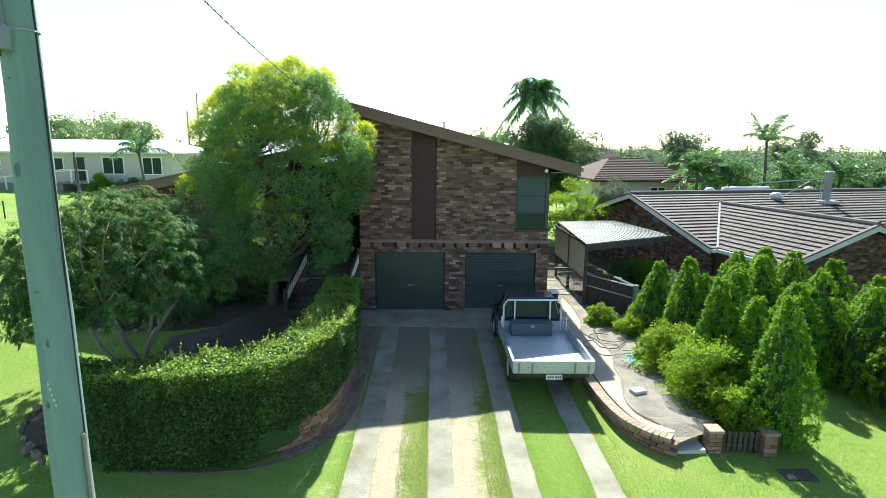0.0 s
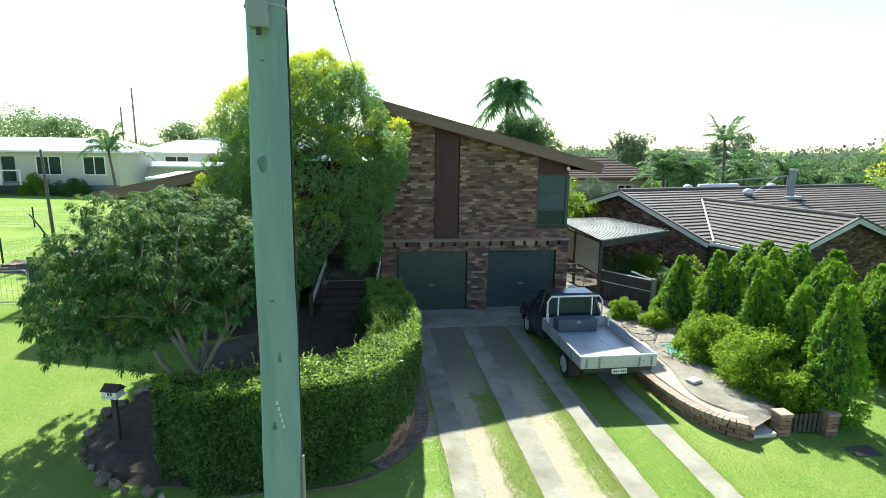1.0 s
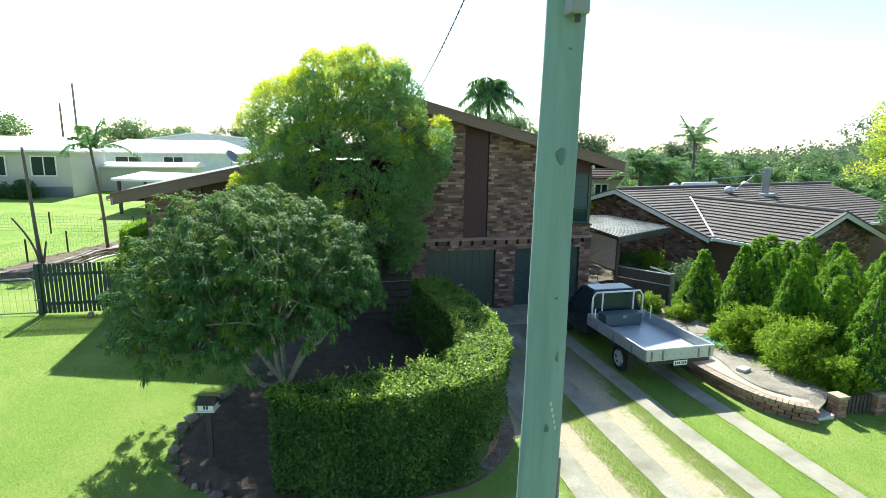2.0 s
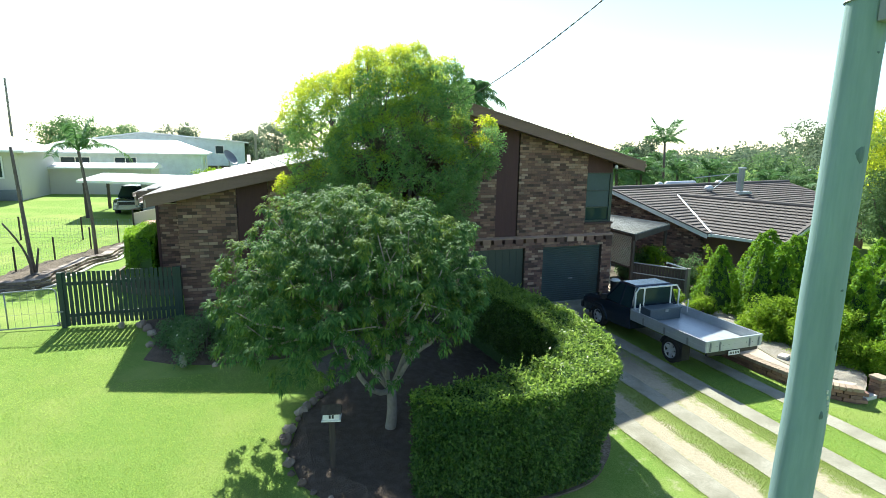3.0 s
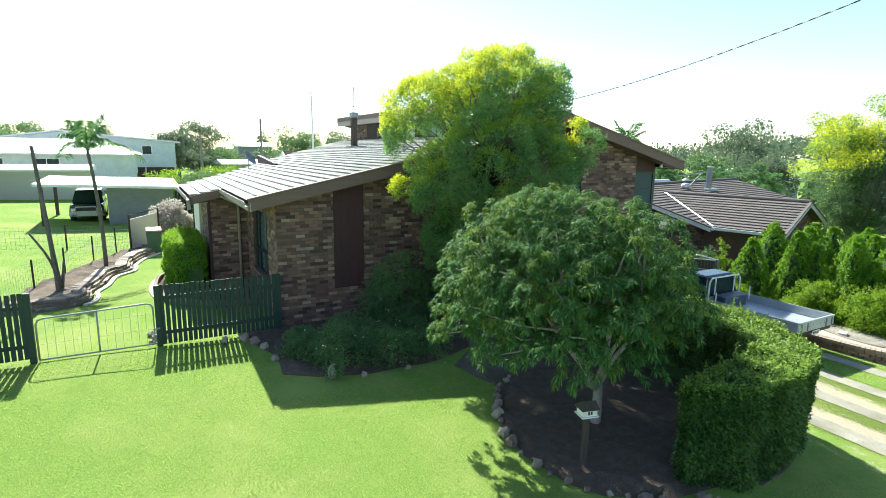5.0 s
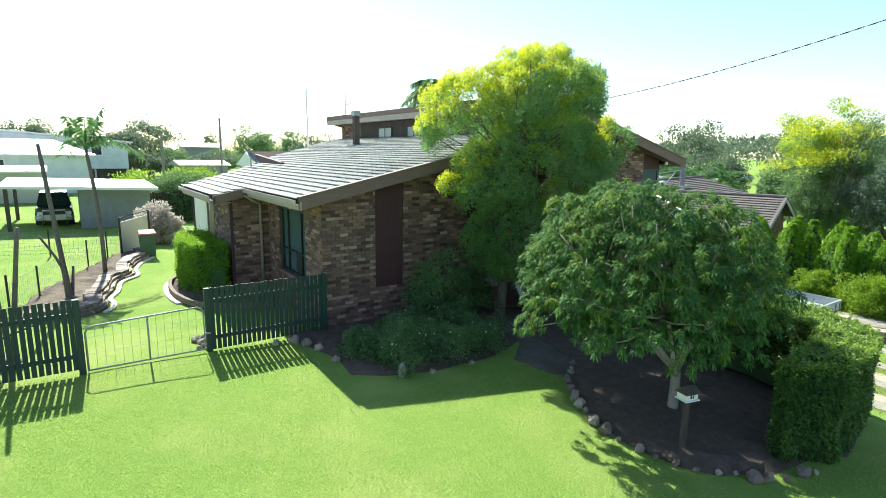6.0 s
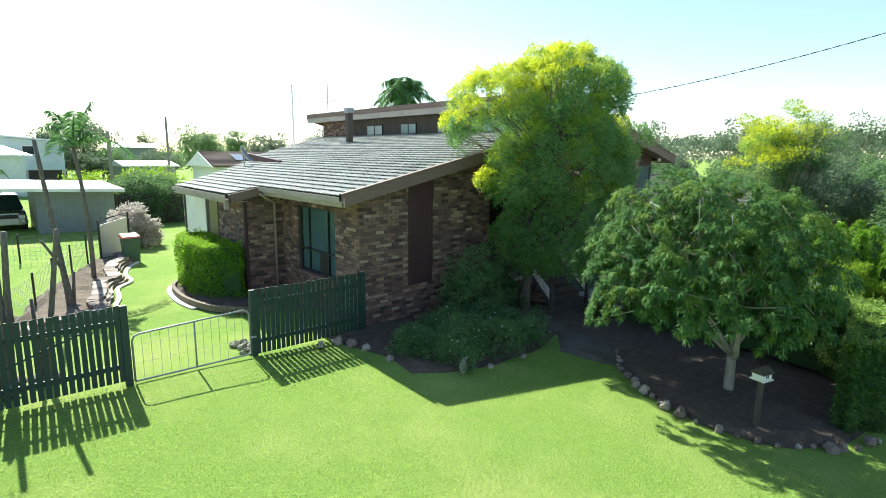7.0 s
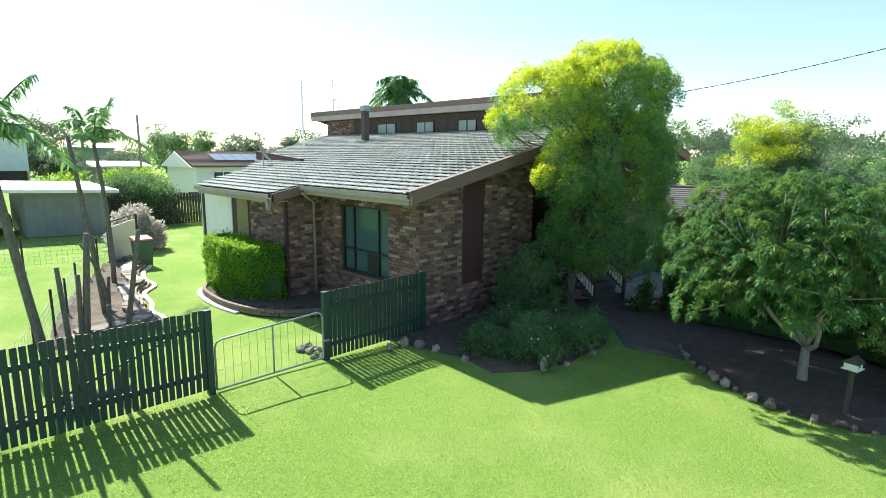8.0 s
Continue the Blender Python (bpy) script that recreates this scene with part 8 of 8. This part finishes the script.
boarded_house()
far_house("far_house", -3.3, 2.2, 80.0, 88.0, G0, 3.2, 3.7, GREY_STEEL, TIN, "low grey shed with a flat metal roof", "x", 0.4)
far_house("far_house", 15.0, 25.2, 188.0, 198.0, G0, 6.0, 7.3, GREY_STEEL, TIN, "grey-walled house with a pale metal roof", "x", 0.8)
h6 = far_house("far_house", 2.6, 15.9, 65.8, 74.3, G0 - 0.3, 3.5, 5.0, WHITE_PAINT, TILE_RED, "low house with a faded red tile roof and solar panels", "x", 0.5,
               [(4.4, 6.4, 1.6, 2.8, "y"), (9.4, 11.4, 1.6, 2.8, "y")], 0.0)
part("gable", Geo().add([(1.98, 65.4, 3.3), (1.98, 74.7, 3.3), (1.98, 70.05, 4.93), (2.07, 65.4, 3.3), (2.07, 74.7, 3.3), (2.07, 70.05, 4.93)], [(0, 2, 1), (3, 4, 5), (0, 1, 4, 3), (1, 2, 5, 4), (2, 0, 3, 5)]), WHITE_PAINT, h6, "white gable end")
sp = thing("solar_panels", (7.9, 67.3, 4.4), "row of solar panels on the red roof", "solar panel")
for k in range(5):
    x = 5.0 + 1.25 * k
    part("panel", Geo().hexa([(x, 66.7, 4.02), (x + 1.2, 66.7, 4.02), (x + 1.2, 68.7, 4.66), (x, 68.7, 4.66), (x, 66.7, 4.08), (x + 1.2, 66.7, 4.08), (x + 1.2, 68.7, 4.72), (x, 68.7, 4.72)]), SOLAR, sp)
far_house("far_house", 11.9, 18.2, 38.0, 46.0, -0.6, 3.4, 4.85, CREAM, TILE_RED, "low house with a faded brown hipped roof", "x", 0.7, [(15.6, 16.6, 1.6, 2.8, "y")], 2.6)
far_house("far_house", 20, 30, 84, 92, -0.8, 3.6, 5.6, CREAM, TILE_RED, "distant house with a brown roof", "x", 0.6, [], 3.0)
far_house("far_house", 48, 58, 40, 48, -1.0, 2.6, 3.9, CREAM, TIN, "distant pale-roofed house among trees", "x", 0.6, [], 3.0)


def back_carport():
    c = thing("carport", (-16, 43, G0), "flat white-roofed carport with a grey steel shed", "carport")
    part("roof", Geo().hexa([(-18.25, 40.1, 2.98), (-11.1, 39.3, 2.78), (-11.1, 46.0, 2.93), (-18.25, 46.9, 3.12), (-18.25, 40.1, 3.13), (-11.1, 39.3, 2.93), (-11.1, 46.0, 3.08), (-18.25, 46.9, 3.27)]), TIN, c, "white sheet roof")
    sh = part("shed_wall", Geo().box((-14.85, 40.6, G0 - 0.2), (-11.4, 45.6, 2.86)), GREY_STEEL, c, "grey sheet steel shed")
    for k in range(9):
        x = -14.83 + 0.38 * k
        part("sheet_rib", Geo().box((x, 40.57, G0), (x + 0.05, 40.6, 2.85)), GREY_STEEL, sh)
    for x, y in ((-17.95, 40.6), (-17.95, 46.4)):
        part("post", Geo().box((x - 0.09, y - 0.09, G0 - 0.1), (x + 0.09, y + 0.09, 3.02)), TIMBER_DARK, c)
    v = thing("parked_car", (-16.05, 44.4, G0), "dark four-wheel drive with silver front under the carport", "car")
    cx, z = -16.05, G0 - 0.03
    for y in (43.3, 46.0):
        for s in (-1, 1):
            wheel(v, cx + s * 0.78, y, z + 0.38, 0.38, 0.26, s)
    ring = lambda y, hw, zb, zt: [(cx - hw, y, zb), (cx + hw, y, zb), (cx + hw + 0.03, y, (zb + zt) / 2), (cx + hw - 0.02, y, zt - 0.05), (cx + hw - 0.12, y, zt), (cx - hw + 0.12, y, zt), (cx - hw + 0.02, y, zt - 0.05), (cx - hw - 0.03, y, (zb + zt) / 2)]
    part("body", shell([ring(42.42, 0.84, z + 0.45, z + 1.02), ring(42.6, 0.87, z + 0.4, z + 1.10), ring(43.9, 0.88, z + 0.4, z + 1.15), ring(47.0, 0.88, z + 0.4, z + 1.15)]), NAVY, v, bevel=0.03)
    part("bumper", shell([ring(42.2, 0.76, z + 0.42, z + 0.74), ring(42.5, 0.90, z + 0.38, z + 0.78)]), WHITE_CAR, v, "silver front bumper", bevel=0.02)
    part("cabin", Geo().hexa([(cx - 0.84, 43.8, z + 1.14), (cx + 0.84, 43.8, z + 1.14), (cx + 0.84, 46.9, z + 1.14), (cx - 0.84, 46.9, z + 1.14), (cx - 0.68, 44.5, z + 1.78), (cx + 0.68, 44.5, z + 1.78), (cx + 0.68, 46.7, z + 1.78), (cx - 0.68, 46.7, z + 1.78)]), GLASS, v)
    part("cab_roof", Geo().box((cx - 0.7, 44.45, z + 1.78), (cx + 0.7, 46.8, z + 1.84)), NAVY, v, bevel=0.03)
    part("grille", Geo().box((cx - 0.5, 42.26, z + 0.66), (cx + 0.5, 42.31, z + 0.9)), BLACK, v)
    part("bull_bar", Geo().tube([(cx - 0.8, 42.2, z + 0.5), (cx - 0.55, 42.05, z + 0.55), (cx - 0.5, 42.05, z + 1.0), (cx + 0.5, 42.05, z + 1.0), (cx + 0.55, 42.05, z + 0.55), (cx + 0.8, 42.2, z + 0.5)], 0.05, 8), WHITE_CAR, v)
    for s in (-1, 1):
        part("headlight", Geo().box((cx + s * 0.66 - 0.13, 42.27, z + 0.72), (cx + s * 0.66 + 0.13, 42.34, z + 0.9)), WHITE_PAINT, v, bevel=0.02)


back_carport()


def yard_things():
    x, y = -12.75, 30.2
    z = gz(x, y)
    b = thing("wheelie_bin", (x, y, z), "green wheelie bin with a faded red lid beside the side fence", "bin")
    part("body", Geo().hexa([(x - 0.25, y - 0.25, z), (x + 0.25, y - 0.25, z), (x + 0.25, y + 0.25, z), (x - 0.25, y + 0.25, z), (x - 0.30, y - 0.32, z + 0.95), (x + 0.30, y - 0.32, z + 0.95), (x + 0.30, y + 0.34, z + 0.95), (x - 0.30, y + 0.34, z + 0.95)]), BIN_GREEN, b, bevel=0.02)
    part("lid", Geo().hexa([(x - 0.33, y - 0.36, z + 0.955), (x + 0.33, y - 0.36, z + 0.955), (x + 0.33, y + 0.38, z + 0.955), (x - 0.33, y + 0.38, z + 0.955), (x - 0.30, y - 0.32, z + 1.02), (x + 0.30, y - 0.32, z + 1.02), (x + 0.30, y + 0.36, z + 1.09), (x - 0.30, y + 0.36, z + 1.09)]), BIN_RED, b, bevel=0.02)
    for s in (-1, 1):
        part("wheel", Geo().lathe([(0.0, -0.03), (0.1, -0.03), (0.1, 0.03), (0.0, 0.03)], Matrix.Translation((x + s * 0.28, y + 0.3, z + 0.1)) @ pose(0, 0, 0, 0, 90, 0), 12), RUBBER, b)
    g = thing("side_gate", (-12.8, 31.3, z), "tall pale sheet gate in a dark frame", "gate")
    part("panel", Geo().hexa([(-13.62, 30.9, z + 0.15), (-12.55, 31.6, z + 0.15), (-12.57, 31.64, z + 0.15), (-13.64, 30.94, z + 0.15), (-13.62, 30.9, z + 1.42), (-12.55, 31.6, z + 1.6), (-12.57, 31.64, z + 1.6), (-13.64, 30.94, z + 1.42)]), CREAM, g)
    part("gate_frame", Geo().tube([(-13.66, 30.88, z), (-13.66, 30.88, z + 1.6), (-12.5, 31.62, z + 1.8), (-12.5, 31.62, z)], 0.045, 6), DARK_STEEL, g)
    f = thing("back_fence", (-8, 42.5, G0), "dark upright timber paling fence at the back", "fence")
    for k in range(46):
        x = -11.2 + 0.17 * k
        part("paling", Geo().box((x, 42.9, G0 - 0.2), (x + 0.14, 42.93, G0 + 1.75 + random.uniform(-0.03, 0.03))), TIMBER_DARK, f)
    for h in (0.4, 1.4):
        part("rail", Geo().box((-11.2, 42.94, G0 + h), (-3.4, 42.99, G0 + h + 0.09)), TIMBER_DARK, f)
    d = thing("satellite_dish", (-6.3, 31.5, 4.9), "grey satellite dish on the roof", "satellite dish")
    part("dish", Geo().lathe([(0.0, 0.0), (0.15, 0.02), (0.3, 0.07), (0.38, 0.12)], Matrix.Translation((-9.1, 27.6, wing_roof(-9.1) + 0.42)) @ pose(0, 0, 0, 55, 0, 60), 18), GREY_STEEL, d, smooth=True)
    part("bracket", Geo().tube([(-9.1, 27.6, wing_roof(-9.1)), (-9.1, 27.6, wing_roof(-9.1) + 0.42)], 0.025, 6), GALV, d)
    d.location = (-9.1, 27.6, wing_roof(-9.1))
    for ch in d.children:
        ch.matrix_parent_inverse = Matrix.Translation((9.1, -27.6, -wing_roof(-9.1)))
    a = thing("aerial_mast", (-5.4, 30.9, 4.9), "tall thin pale mast on the roof", "mast")
    part("mast", Geo().tube([(-5.38, 30.95, 4.9), (-5.45, 30.85, 8.08)], [0.045, 0.035], 8), WHITE_PAINT, a)
    part("stay", Geo().tube([(-5.4, 30.9, 6.5), (-5.1, 30.6, 6.2)], 0.02, 5), WHITE_PAINT, a)
    a = thing("aerial", (-3.0, 32.9, 6.9), "thin television aerial on the upper roof", "aerial")
    part("mast", Geo().tube([(-2.6, 32.6, 6.7), (-2.6, 32.6, 8.6)], 0.02, 6), GALV, a)
    part("boom", Geo().tube([(-2.9, 32.3, 7.5), (-2.0, 32.9, 7.75)], 0.015, 5), GALV, a)
    part("bracket", Geo().tube([(-2.6, 32.6, 6.75), (-2.3, 32.4, 7.3)], 0.015, 5), GALV, a)
    shrub("grey_shrub", -11.9, 34.2, 1.25, 2.2, DRY_LEAF, "pale twiggy leafless shrub", 150, 130, 0.13)
    shrub("green_shrub", -8.9, 44.6, 2.7, 3.7, DULL_LEAF, "broad rounded green shrub over the back fence", 160, 170, 0.17)
    shrub("light_shrub", -11.2, 50.0, 2.6, 3.2, SHRUB_LEAF, "light green garden shrub beyond the back fence", 90, 110, 0.2)
    shrub("light_shrub", -7.0, 52.0, 3.0, 4.0, SHRUB_LEAF, "light green garden shrub beyond the back fence", 100, 120, 0.2)
    for x, y, h, top in ((-36.0, 84.0, 12.5, 0), (-7.5, 64.0, 6.0, 0), (-38.5, 86, 10, 0), (1.5, 80, 8.5, 0)):
        p = thing("distant_pole", (x, y, G0), "distant timber power pole", "power pole", "distant poles")
        part("shaft", Geo().tube([(x, y, G0), (x, y, G0 + h)], [0.16, 0.12], 8), TIMBER_GREY, p)
        if top:
            part("crossarm", Geo().box((x - 0.9, y - 0.06, G0 + h - 0.7), (x + 0.9, y + 0.06, G0 + h - 0.55)), TIMBER_GREY, p)


yard_things()
shrub("green_shrub", -31.1, 50.4, 1.25, 2.0, SHRUB_LEAF, "bushy green shrub before the far house", 50, 70, 0.16)
shrub("round_shrub", -27.7, 50.2, 1.2, 1.7, HEDGE_LEAF, "clipped round shrub before the far house", 60, 90, 0.13)
shrub("green_shrub", -29.4, 50.4, 0.9, 1.3, DULL_LEAF, "low shrub before the far house", 36, 70, 0.14)

# ---- trees behind ----


def frond_meshes(g_leaf, g_rib, base, way, length, droop, leaflets, width, hang=0.5):
    """One arching palm frond: a rib and two ranks of leaflets; adds points and ways to the leaf lists."""
    w = Vector(way).normalized()
    side = w.cross(Vector((0, 0, 1)))
    side = side.normalized() if side.length > 0.1 else Vector((1, 0, 0))
    pts = []
    for t in np.linspace(0, 1, 9):
        pts.append(Vector(base) + w * length * t + Vector((0, 0, -droop * length * t * t)))
    g_rib.tube(pts, [0.03 * (1 - 0.85 * t) for t in np.linspace(0, 1, 9)], 5)
    for k in range(leaflets):
        t = 0.12 + 0.88 * k / leaflets
        j = min(7, int(t * 8))
        p = pts[j].lerp(pts[j + 1], t * 8 - j)
        for s in (-1, 1):
            g_leaf[0].append(p)
            g_leaf[1].append(side * s * 1.0 + w * 0.5 + Vector((0, 0, 0.15 - hang)))


def palm(x, y, h, n, length, label, lean=(0, 0), droop=0.45, trunk=0.12, base=None, leaflet=0.55, up=0.75, hang=0.5, taper=1.25, ramp=0.0):
    z = gz(x, y) if base is None else base
    t = thing("palm", (x, y, z), label, "palm tree")
    top = Vector((x + lean[0], y + lean[1], z + h))
    g = Geo()
    limb(g, (x, y, z - 0.1), top, trunk, trunk * 0.7, 0.02, 8, 8)
    part("trunk", g, BARK, t, smooth=True)
    rib, lf = Geo(), ([], [])
    for k in range(n):
        a = 2.399 * k
        e = up * (1 - taper * k / n)
        frond_meshes(lf, rib, top, (math.cos(a), math.sin(a), e), length * random.uniform(0.8, 1.1), droop * random.uniform(0.7, 1.2) * (1 + ramp * (k / n - 0.5)), max(30, int(length * 26)), 0.05, hang)
    part("ribs", rib, PALM_LEAF, t)
    part("fronds", leaves(np.array(lf[0]), np.array(lf[1]), leaflet, 0.028 + 0.045 * leaflet, 0.35, 0.12), PALM_LEAF, t)


palm(-14.44, 27.23, 4.35, 9, 2.15, "slim garden palm on the bank", (-0.21, -0.17), 0.62, 0.075, leaflet=0.36, up=3.4, hang=0.75, taper=0.85, ramp=1.0)
palm(-17.3, 18.6, 4.3, 9, 1.35, "slim ringed palm with hanging fronds beside the wire fence", (-0.55, -0.1), 0.75, 0.075, leaflet=0.30, up=1.9, hang=0.75, taper=0.85, ramp=1.0)
palm(7.1, 38.9, 9.5, 26, 2.9, "tall dark palm behind the house", (0, 0), 0.75, 0.17, leaflet=0.8, up=3.2, hang=1.0)
palm(22.0, 35.4, 6.65, 9, 2.7, "feathery palm behind the neighbour's roof", (0, 0), 0.42, 0.12, leaflet=0.55, up=2.6, hang=0.35, taper=0.85, ramp=1.0)
for x, y, h in ((17.4, 35.0, 4.7), (18.4, 36.2, 5.0), (19.5, 34.8, 4.4), (20.6, 36.5, 4.2), (25.0, 37.0, 4.4), (28.5, 37.0, 4.4), (30.5, 33.0, 3.6), (33.0, 30.0, 3.4), (27.0, 41.0, 5.0)):
    palm(x, y, h, 18, 2.5, "clumping palm behind the neighbour's house", (0, 0), 0.5, 0.12, leaflet=0.5, up=2.6, hang=0.35)


def tree(x, y, h, w, mat, label, clumps_n=60, per=130, size=0.2, trunk=0.2, gold=0.0, low=0.25, base=None, group="", ragged=0.3, inner=0.35, lean=(0.0, 0.0)):
    z = gz(x, y) if base is None else base
    t = thing("tree", (x, y, z), label, "tree", group)
    g = Geo()
    fork = Vector((x, y, z + h * low * 0.9))
    limb(g, (x, y, z - 0.2), fork, trunk, trunk * 0.75, 0.03, 5, 8)
    cs, rs = [], []
    for k in range(clumps_n):
        d = Vector(RNG.normal(0, 1, 3)).normalized()
        s = random.uniform(inner, 0.95) * (1 + ragged * noise.noise(d * 1.8 + Vector((x, y, 0))))
        cs.append(Vector((x + d.x * w * s, y + d.y * w * s, z + h * (low + (1 - low) * (0.5 + 0.47 * d.z * s)))))
        rs.append(random.uniform(0.16, 0.30) * w)
    for q in random.sample(cs, min(len(cs), 18)):
        limb(g, fork, q, trunk * 0.4, 0.015, 0.1, 4, 6)
    part("trunk", g, BARK, t, smooth=True)
    pts, d = clumps(cs, rs, per, 0.75, 0.25)
    if gold:
        # Sunlit rim put into leaf colour: gold and lime high and leanward.
        patch = np.array([noise.noise(Vector(p) * 0.8) for p in pts]) > -0.26
        k = ((pts[:, 2] - z) / h + lean[0] * (pts[:, 0] - x) / w + lean[1] * (pts[:, 1] - y) / w > 1 - gold + RNG.normal(0, 0.05, len(pts))) & (d[:, 2] > -0.1) & patch
        part("new_growth", leaves(pts[k], d[k] + [[0, 0, 0.5]], size, size * 0.45, 0.15, 0.7), GOLD_LEAF, t, "golden-yellow new leaves towards the sun")
        pts, d = pts[~k], d[~k]
        k = (pts[:, 2] - z) / h + lean[0] * (pts[:, 0] - x) / w + lean[1] * (pts[:, 1] - y) / w > 1.02 - gold + RNG.normal(0, 0.08, len(pts))
        part("young_foliage", leaves(pts[k], d[k] + [[0, 0, 0.5]], size, size * 0.45, 0.15, 0.7), LIME_LEAF, t, "lime-green leaves towards the sun")
        pts, d = pts[~k], d[~k]
        twigs = Geo()
        for i in range(70):
            q = Vector((x - w * random.uniform(-0.1, 0.75), y - w * random.uniform(0.3, 0.95), z + h * random.uniform(0.45, 0.85)))
            limb(twigs, fork.lerp(q, 0.6), q, 0.02, 0.006, 0.1, 4, 4)
        part("dead_growth", twigs, PALE_BARK, t, "dead grey twigs on one side", kind="stuff")
    part("crown", leaves(pts, d, size, size * 0.5, 0.25, 0.75), mat, t)


tree(20.2, 17.7, 9.5, 3.2, DULL_LEAF, "broad tree with golden tips beyond the neighbour's gable", 110, 480, 0.13, 0.2, 0.30, 0.12, lean=(-0.24, 0.16))
tree(19.0, 14.0, 5.6, 2.4, GUM_LEAF, "pale grey-green tree by the east boundary", 50, 200, 0.15, 0.15)
tree(17.8, 10.5, 6.0, 2.8, DULL_LEAF, "leafy green tree by the east boundary", 60, 220, 0.16, 0.15, 0.0, 0.1)
tree(7.4, 36.0, 8.3, 2.7, DULL_LEAF, "dense dark tree behind the house", 110, 420, 0.17)
tree(4.4, 38.0, 7.0, 2.3, DULL_LEAF, "dense dark tree behind the house", 50, 170, 0.18)
tree(7.2, 27.0, 4.6, 1.7, SHRUB_LEAF, "light green bushy tree beside the carport", 50, 170, 0.13, 0.1, 0.0, 0.1)
tree(10.6, 32.0, 4.3, 1.5, GUM_LEAF, "pale feathery bush behind the neighbour's gable", 45, 150, 0.14, 0.1, 0.0, 0.1)
far = [(24.5, 45, 5.4, 2.8), (22.5, 44, 5.0, 2.8), (26, 47, 5.8, 3.2), (30, 44, 5.4, 3.0), (34, 42, 5.8, 3.4), (38, 40, 6.6, 3.8), (37, 34, 5.4, 3.0), (43, 36, 6.6, 4.0), (41, 28, 5.0, 3.0), (48, 30, 6.4, 4.0), (46, 22, 5.6, 3.4), (38, 22, 4.6, 2.6), (33, 25, 4.6, 2.4), (35, 14, 6.0, 3.4), (30, 19, 4.6, 2.4), (44, 12, 6.4, 4.0), (50, 17, 6.5, 4.0), (55, 25, 7.0, 4.5), (40, 17.5, 5.5, 3.4), (58, 12, 7.0, 5.0), (29, 13, 5.0, 2.8)]
for x, y, h, w in far:
    tree(x, y, h, w, random.choice([DULL_LEAF, TREE_LEAF, DULL_LEAF, GUM_LEAF]), "leafy garden tree beyond the neighbour's roof", 44, 210, 0.24, 0.15, 0.0, 0.15, None, "trees to the east")
for x, y, h, w, m in ((42, 62, 8.6, 3.6, GUM_LEAF), (30, 66, 8.6, 3.6, GUM_LEAF), (58, 48, 11, 5, GUM_LEAF), (64, 36, 11, 5, GUM_LEAF), (75, 25, 12, 6, GUM_LEAF), (20, 76, 9, 4, GUM_LEAF), (-44, 80, 8.2, 4.5, DULL_LEAF), (-52, 76, 8.4, 5, DULL_LEAF), (-27, 104, 8.4, 5, DULL_LEAF), (-20, 110, 9, 5, GUM_LEAF), (-33, 96, 8.4, 5, DULL_LEAF), (-3, 112, 11.5, 5.0, GUM_LEAF), (-8, 92, 7.8, 3.2, GUM_LEAF), (27, 208, 12.0, 4.0, GUM_LEAF), (32.1, 166.6, 12.2, 5.0, DULL_LEAF), (25.6, 124.1, 10.8, 4.0, DULL_LEAF), (13.5, 78, 8, 4, GUM_LEAF), (-60, 100, 11, 7, DULL_LEAF), (10, 95, 9, 5, DULL_LEAF), (-11, 104, 4.6, 3.4, GUM_LEAF), (-5, 98, 4.2, 3.0, GUM_LEAF), (-1, 106, 4.6, 3.4, DULL_LEAF), (4, 100, 4.4, 3.2, GUM_LEAF), (8, 110, 5.0, 3.6, GUM_LEAF), (1, 122, 5.2, 4.0, DULL_LEAF), (11, 126, 5.4, 4.2, GUM_LEAF)):
    tree(x, y, h, w, m, "distant tree on the skyline", 44, 90, 0.4, 0.25, 0.0, 0.3, None, "skyline trees", 0.5)


def far_woods():
    """The band of trees along the horizon."""
    cs, rs = [], []
    for k in range(620):
        a = math.radians(random.uniform(-62, 100))
        d = random.uniform(120, 330)
        if 0.0 < a < 0.22 and d < 210:
            continue
        x, y = math.sin(a) * d, math.cos(a) * d
        rise = 0.0 if a < 0.7 else 0.035 * d * min(1.0, (a - 0.7) / 0.4)
        h = random.uniform(4.5, 8.0)
        for j in range(3):
            cs.append((x + random.uniform(-3, 3), y + random.uniform(-3, 3), -1 + rise + h * random.uniform(0.3, 0.85)))
            rs.append(random.uniform(1.8, 3.6))
    pts, d = clumps(cs, rs, 44, 0.8, 0.3)
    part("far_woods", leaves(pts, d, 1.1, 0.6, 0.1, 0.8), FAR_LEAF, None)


far_woods()
tagged(bpy.data.objects["far_woods"], "hazy band of distant trees along the horizon", "trees", kind="stuff")
